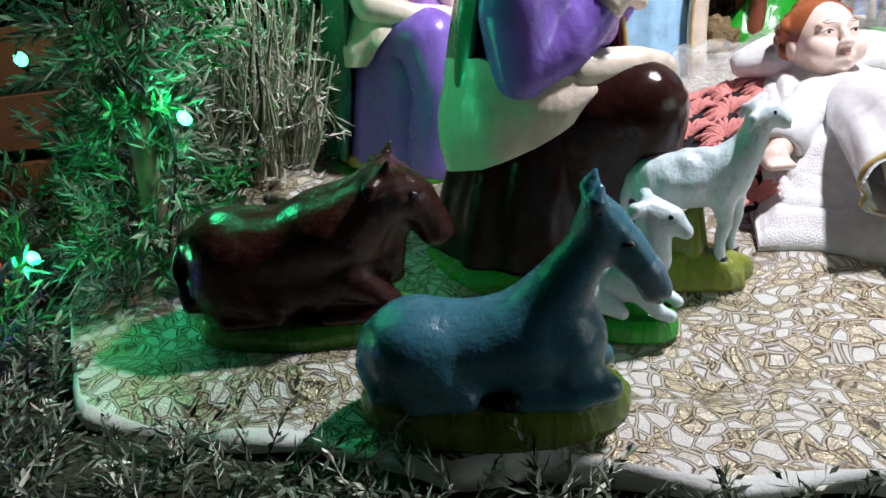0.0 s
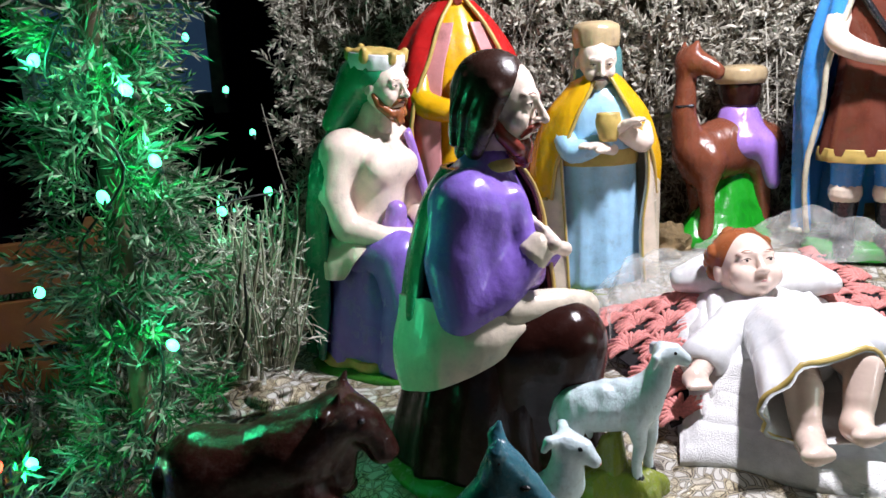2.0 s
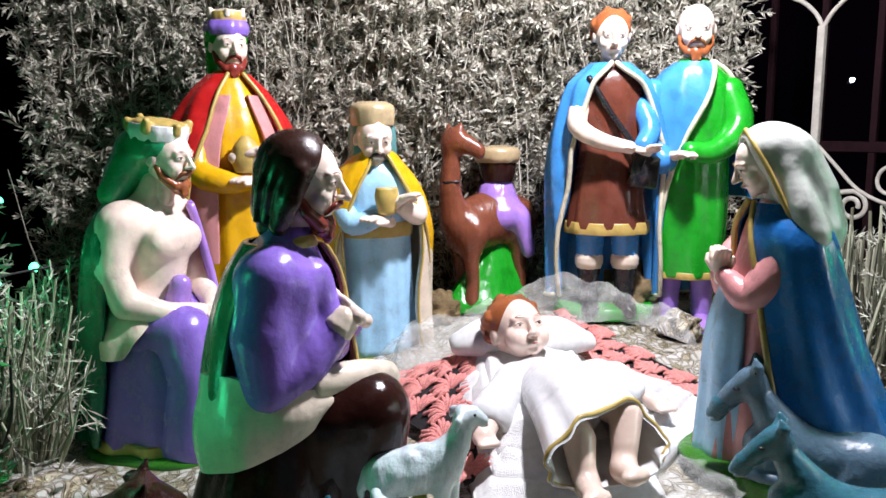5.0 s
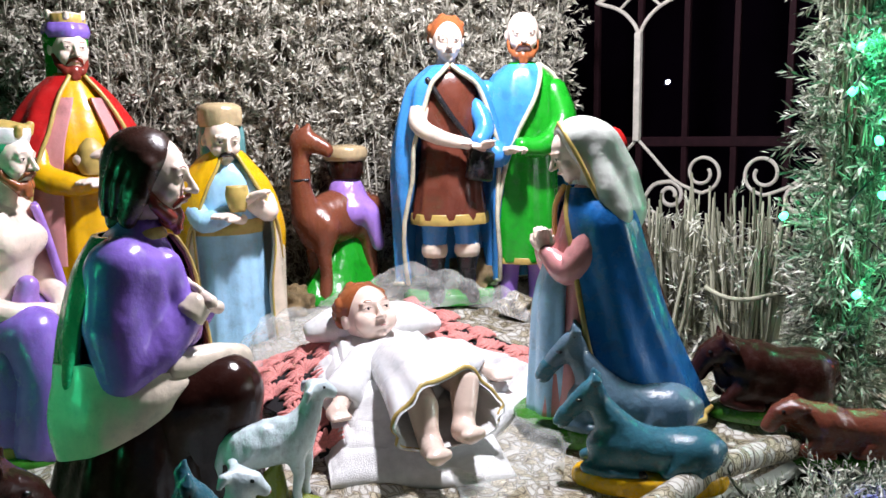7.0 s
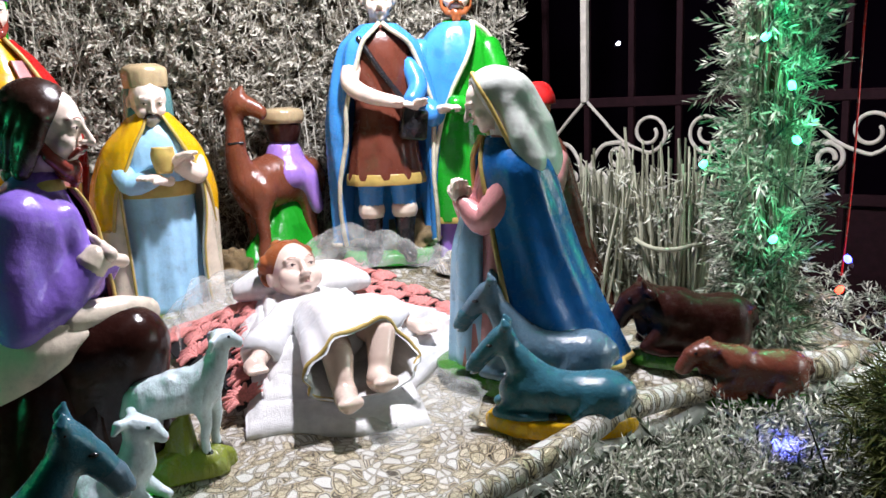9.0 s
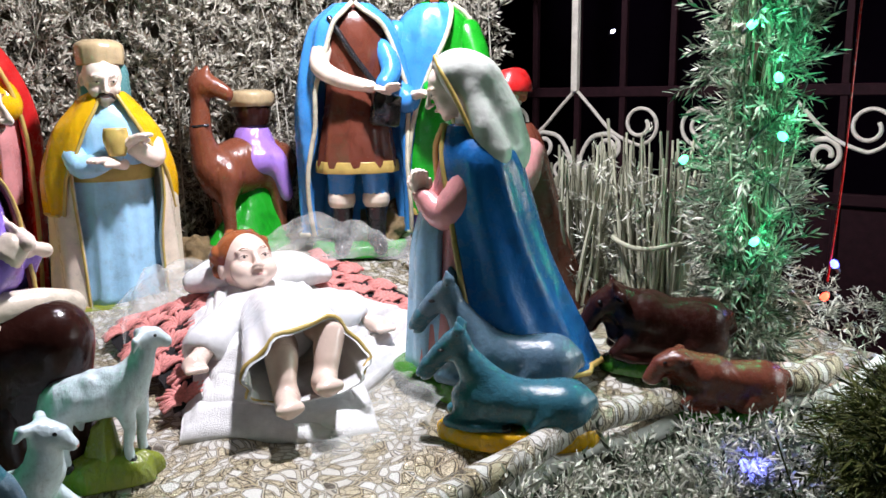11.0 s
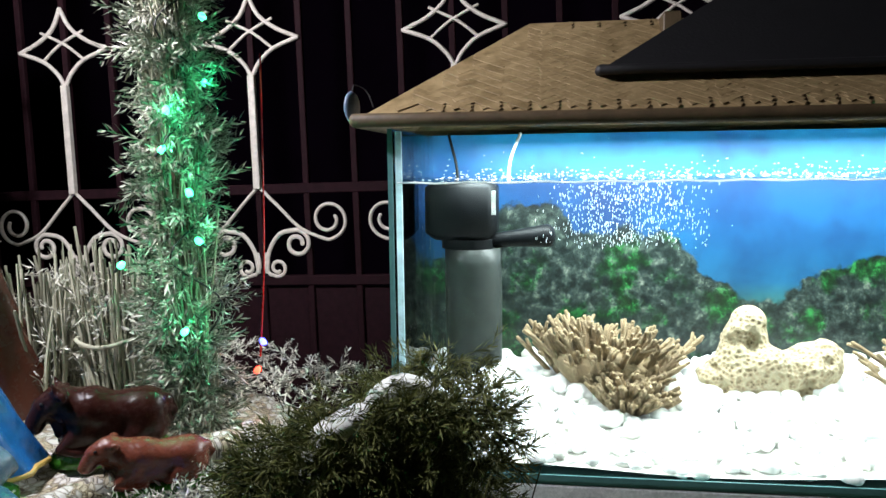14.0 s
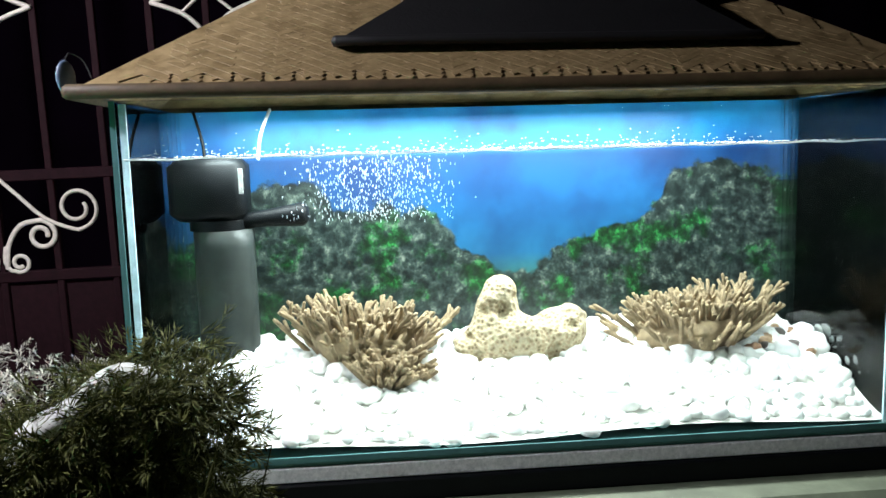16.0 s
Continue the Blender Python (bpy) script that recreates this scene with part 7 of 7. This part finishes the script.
light_string("light_string", [
    (1.065, 0.575, 0.515, "green", 0.16), (1.05, 0.575, 0.455, "green", 0.13), (1.075, 0.545, 0.386, "green", 0.19), (1.085, 0.54, 0.31, "green", 0.16), (1.05, 0.55, 0.17, "green", 0.26), (1.13, 0.56, 0.56, "green", 0.13),
    (1.20, 0.53, 0.125, "blue", 0.1), (1.18, 0.53, 0.08, "red", 0.06), (1.02, 0.655, 0.275, "green", 0.13), (1.12, 0.54, 0.66, "green", 0), (1.07, 0.57, 0.70, "green", 0), (0.83, 0.36, -0.02, "blue", 0.14), (1.79, 1.71, 0.54, "white", 0)],
    "black cable with small green glowing bulbs round the post",
    [[(1.14, 0.56, 0.72), (1.05, 0.57, 0.64), (1.15, 0.56, 0.55), (1.05, 0.57, 0.46), (1.15, 0.56, 0.38), (1.05, 0.57, 0.29), (1.14, 0.56, 0.2), (1.05, 0.57, 0.1)],
     [(1.26, 0.56, 0.62), (1.25, 0.56, 0.4), (1.23, 0.55, 0.25), (1.20, 0.54, 0.1)]])

# ---- far corner behind the garlands ----
PANE = plain("blue_lit_pane", (0.05, 0.11, 0.22), 0.3, scale=6, vary=0.6, emit=0.25)


def far_window():
    ob = empty("window_1", pose(-0.82, 2.3, 0), "bluish lit window in the dark beyond", "window", kind="structure")
    s = Clay()
    s.box((0, 0, 0.7), (0.25, 0.004, 0.34), PANE)
    s.part("pane", ob, smooth=False)
    for c, r in (((0.27, 0, 0.7), (0.02, 0.02, 0.4)), ((-0.27, 0, 0.7), (0.02, 0.02, 0.4)), ((0, 0, 0.34), (0.25, 0.02, 0.02)), ((0, 0, 0.62), (0.25, 0.015, 0.012))):
        s = Clay()
        s.box(c, r, plain("grey_frame", (0.2, 0.24, 0.28), 0.6))
        s.part("window_frame", ob, smooth=False)


far_window()


def crate():
    ob = empty("wooden_crate", pose(-0.62, 1.06, -0.06, 0, 0, 20), "orange-brown wooden crate in the dark", "crate")
    W = plain("orange_wood", (0.12, 0.045, 0.008), 0.6, scale=14)
    for z in (0.06, 0.145, 0.225):
        s = Clay()
        s.box((0, -0.08, z), (0.2, 0.008, 0.034), W)
        s.part("board", ob, smooth=False)
    for x in (-0.18, 0.18):
        s = Clay()
        s.box((x, 0, 0.13), (0.012, 0.09, 0.13), W)
        s.part("end_post", ob, smooth=False)


crate()


# ---- in the tank ----
def pebble_mesh(seed):
    s = Clay()
    g = random.Random(seed)
    s.blob((0, 0, 0), (1, g.uniform(0.75, 1), g.uniform(0.55, 0.75)), PEBBLE, n=11, m=8, rough=0.22, seed=seed)
    return s.mesh("pebble")


def pebbles():
    ob = empty("pebble_bed", TANK, "bed of rounded white pebbles on the tank floor", "pebbles")
    meshes = [pebble_mesh(k) for k in range(5)]
    g = random.Random(9)
    spots = []
    for i in range(50):
        for j in range(16):
            spots.append((0.022 + (TW - 0.044) * (i + g.uniform(0.1, 0.9)) / 50, 0.02 + (TD - 0.04) * (j + g.uniform(0.1, 0.9)) / 16))
    spots.sort(key=lambda p: p[1])
    rest = Clay()
    proto = []
    for me in meshes:
        proto.append(([tuple(v.co) for v in me.vertices], [tuple(f.vertices) for f in me.polygons]))
    for k, (x, y) in enumerate(spots):
        r = g.uniform(0.0145, 0.022) if k % 9 else 0.027
        r *= 1.0 if y > 0.06 else 0.8
        m = pose(x, y, float(bed(x, y)) + g.uniform(-0.002, 0.009), g.uniform(-25, 25), g.uniform(-25, 25), g.uniform(0, 360)) @ Matrix.Scale(r, 4)
        if k < 290:
            o = new("pebble", meshes[k % 5])
            o.parent = ob
            o.matrix_basis = m
        else:
            v, f = proto[k % 5]
            rest.x = m
            rest.add(v, f, PEBBLE)
    o = rest.part("pebbles", ob)
    o["kind"] = "stuff"
    s = Clay()
    X, Y = np.meshgrid(np.linspace(0.01, TW - 0.01, 40), np.linspace(0.01, TD - 0.011, 16))
    s.grid(np.stack([X, Y, bed(X, Y) - 0.001], 2), PEBBLE)
    s.part("gravel_base", ob)


pebbles()


def river_stones():
    g = random.Random(4)
    tones = [plain("brown_stone", (0.3, 0.16, 0.09), 0.5, vary=0.3), plain("tan_stone", (0.45, 0.3, 0.18), 0.5, vary=0.3), plain("grey_stone", (0.16, 0.13, 0.12), 0.5, vary=0.3)]
    for k in range(22):
        s = Clay()
        s.blob((0, 0, 0), (0.015, 0.012, 0.01), tones[k % 3], n=12, m=8, rough=0.3, seed=k)
        x, y = 1.1 + g.uniform(-0.06, 0.1), 0.22 + g.uniform(-0.05, 0.1)
        s.thing("river_stone", TANK @ pose(x, y, float(bed(x, y)) + 0.008 + 0.02 * g.random() * (x < 1.08), 0, 0, g.uniform(0, 360)), "small brown river stone among white pebbles", "stone", "river stones")


river_stones()


def porous_rock():
    s = Clay()
    P = [("e", (0.0, 0, 0.035), (0.11, 0.06, 0.05)), ("e", (0.07, 0.0, 0.06), (0.055, 0.05, 0.045)), ("e", (-0.085, 0, 0.03), (0.05, 0.05, 0.04)), ("l", [(-0.06, 0, 0.05), (-0.055, 0, 0.11), (-0.05, 0, 0.14)], [0.055, 0.042, 0.034]), ("e", (-0.02, -0.03, 0.06), (0.05, 0.035, 0.04))]
    g = random.Random(6)
    for k in range(60):
        a, e = g.uniform(0, 6.283), g.uniform(-0.2, 1.4)
        q = g.choice(P[:4])
        c, r = (q[1], q[2]) if q[0] == "e" else (q[1][g.randrange(3)], (0.045,) * 3)
        pt = (c[0] + math.cos(a) * math.cos(e) * r[0], c[1] + math.sin(a) * math.cos(e) * r[1], c[2] + math.sin(e) * r[2])
        w = g.uniform(0.006, 0.014)
        P.append((("-e" if k % 2 else "e"), pt, (w, w, w * 0.8)))
    P += [("-e", (-0.05, -0.045, 0.11), (0.016, 0.02, 0.022)), ("-e", (0.05, -0.055, 0.02), (0.02, 0.02, 0.016))]
    s.lump(P, POROUS, 0.0052, 0.014)
    return s.thing("porous_rock", TANK @ pose(0.652, 0.235, -0.002) @ Matrix.Scale(0.94, 4), "pitted beige rock with a tower, in the tank", "rock")


porous_rock()


def coral(x, y, w, h, seed, label, flip=1):
    s = Clay()
    g = random.Random(seed)
    s.loft([(0, 0, 0, w * 0.3, w * 0.2), (0, 0, h * 0.2, w * 0.4, w * 0.25), (0, 0, h * 0.34, w * 0.4, w * 0.24), (0, 0, h * 0.42, w * 0.26, w * 0.14)], CORAL, n=30, fold=0.1, folds=7, high=1)
    for k in range(150):
        a, q = g.uniform(0, 6.283), math.sqrt(g.uniform(0, 1))
        px, py = math.cos(a) * q * w * 0.46, math.sin(a) * q * w * 0.25
        z = h * (0.34 - 0.3 * (q > 0.75) * g.random())
        ln = h * g.uniform(0.3, 0.62) * (0.75 + 0.35 * abs(math.cos(a)) * q)
        out = 1.1 * q
        d = Vector((math.cos(a) * out + g.uniform(-0.3, 0.3), math.sin(a) * out + g.uniform(-0.3, 0.3), 1)).normalized()
        p = Vector((px, py, z))
        s.tube([tuple(p), tuple(p + d * ln * 0.6), tuple(p + d * ln)], [0.0055, 0.0045, 0.0036], CORAL, n=6, steps=2)
        for j in range(2):
            e = (d + Vector((g.uniform(-0.9, 0.9), g.uniform(-0.9, 0.9), g.uniform(-0.2, 0.5)))).normalized()
            c = p + d * ln * g.uniform(0.45, 0.8)
            s.tube([tuple(c), tuple(c + e * ln * 0.32)], [0.0042, 0.0032], CORAL, n=5, steps=2)
    return s.thing("branching_coral", TANK @ pose(x, y, float(bed(x, y)) - 0.004, 0, 8 * flip, 0), label, "coral", "corals")


coral(0.35, 0.235, 0.235, 0.15, 3, "dry beige branching coral on the pebbles")
coral(0.39, 0.16, 0.105, 0.085, 6, "small clump of beige branching coral")
coral(0.985, 0.24, 0.29, 0.14, 4, "wide beige branching coral on the pebbles", -1)


def tank_filter():
    ob = empty("tank_filter", TANK @ pose(0.086, 0.255, 0), "black internal filter with a smoky grey canister", "filter")
    s = Clay()
    s.box((0, 0, 0.335), (0.066, 0.05, 0.056), PLASTIC, bevel=0.3)
    s.part("motor_head", ob)
    s = Clay()
    s.loft([(0.01, 0, 0.262, 0.05, 0.045), (0.01, 0, 0.27, 0.05, 0.045), (0.01, 0, 0.28, 0.05, 0.045)], PLASTIC, n=24)
    s.part("collar", ob)
    s = Clay()
    s.loft([(0.02, 0, -0.02, 0.052, 0.045), (0.02, 0, 0.1, 0.054, 0.047), (0.02, 0, 0.262, 0.054, 0.047)], SMOKE, n=28)
    s.part("canister", ob, "smoky grey canister")
    s = Clay()
    s.tube([(0.05, 0, 0.275), (0.1, 0.0, 0.28), (0.16, 0.0, 0.285)], [0.014, 0.016, 0.022], PLASTIC, n=14)
    s.part("spout", ob)
    s = Clay()
    s.box((0.064, -0.0615, 0.35), (0.004, 0.0008, 0.022), plain("white_label", (0.7, 0.72, 0.72), 0.6))
    s.part("label_strip", ob, "white printed strip", smooth=False)
    for x, m in ((-0.01, PLASTIC), (0.10, HEM)):
        s = Clay()
        s.tube([(x, 0.02, 0.38), (x - 0.005, 0.03, 0.42), (x - 0.02, 0.04, 0.475)] if m is PLASTIC else [(x - 0.015, 0.02, 0.386), (x - 0.01, 0.03, 0.43), (x + 0.008, 0.04, 0.476)], [0.003] * 3, m, n=8)
        s.part("air_hose" if m is HEM else "power_cable", ob)


tank_filter()


def bubbles():
    s = Clay()
    g = random.Random(12)
    for k in range(900):
        f = g.random()
        x = 0.28 + 0.2 * f + g.gauss(0, 0.03)
        z = 0.28 + (WATER - 0.285) * g.random()
        s.blob((x, 0.13 + g.uniform(-0.05, 0.06), z), (0.0007, 0.0007, g.uniform(0.0008, 0.0035)), BUB, n=5, m=4)
    # white specks added for foam and for the sparkle of the water surface
    for k in range(420):
        x, z = g.uniform(0.03, TW - 0.03), WATER + min(0.05, g.expovariate(1 / 0.008))
        s.blob((x, TD - 0.014, z), (g.uniform(0.0008, 0.003), 0.0008, g.uniform(0.0007, 0.0016)), BUB, n=6, m=4)
    for k in range(260):
        x, y = g.uniform(0.03, TW - 0.03), g.uniform(0.03, TD - 0.03)
        s.blob((x, y, WATER + 0.002), (g.uniform(0.001, 0.004), g.uniform(0.001, 0.004), 0.001), BUB, n=6, m=4)
    o = s.thing("air_bubbles", TANK, "fine air bubbles rising in the water, white specks for foam and surface sparkle", "bubbles", kind="stuff")


BUB = plain("bubble_sparkle_white", (0.8, 0.85, 0.9), 0.2, vary=0.05)
bubbles()


# woven strips of the roof's front slope, lit side
def roof_weave():
    ob = bpy.data.objects["tank_roof"]
    u = Vector((1, 0, 0))
    v = Vector((0, RYR - RY0, RZ1 - RZ0))
    slope = v.length
    v = v.normalized()
    n = u.cross(v).normalized()
    s0 = Clay()
    s0.box((0, 0, 0), (0.031, 0.0048, 0.0008), MATTING, bevel=0.3)
    me = s0.mesh("strip", False)
    base = Matrix((u, v, n)).transposed().to_4x4()
    cnt = 0
    rest = Clay()
    proto = ([tuple(q.co) for q in me.vertices], [tuple(f.vertices) for f in me.polygons])
    P = 0.0105
    cells = []
    for i in range(-2, 40):
        for j in range(-2, 32):
            for k in range(2):
                a = 45 if k == 0 else -45
                x = i * 0.044 + (j % 2) * 0.0 + (0.022 if k else 0)
                y = j * P * 1.0 + (0.005 if k else 0)
                cells.append((x, y, a))
    for x, y, a in cells:
        lim = HIP * max(y, 0) / slope
        if y < 0.036 or y > slope - 0.022 or x < lim + 0.045 or x > (RX1 - RX0) - lim - 0.045:
            continue
        o = Vector((RX0, RY0, RZ0)) + u * x + v * y + n * (0.0012 + 0.0004 * ((int(x * 1000) + int(y * 1000)) % 3))
        m = Matrix.Translation(o) @ base @ pose(0, 0, 0, 2 if a > 0 else -2, 0, a * 0.75)
        if 0.03 < y < 0.13 and cnt < 290 and x > 0.25:
            cnt += 1
            b = new("strip", me)
            b.parent = ob
            b.matrix_basis = m
        else:
            rest.x = m
            rest.add(*proto, MATTING)
    o = rest.part("woven_strips", ob, smooth=False)
    o["kind"] = "stuff"


roof_weave()
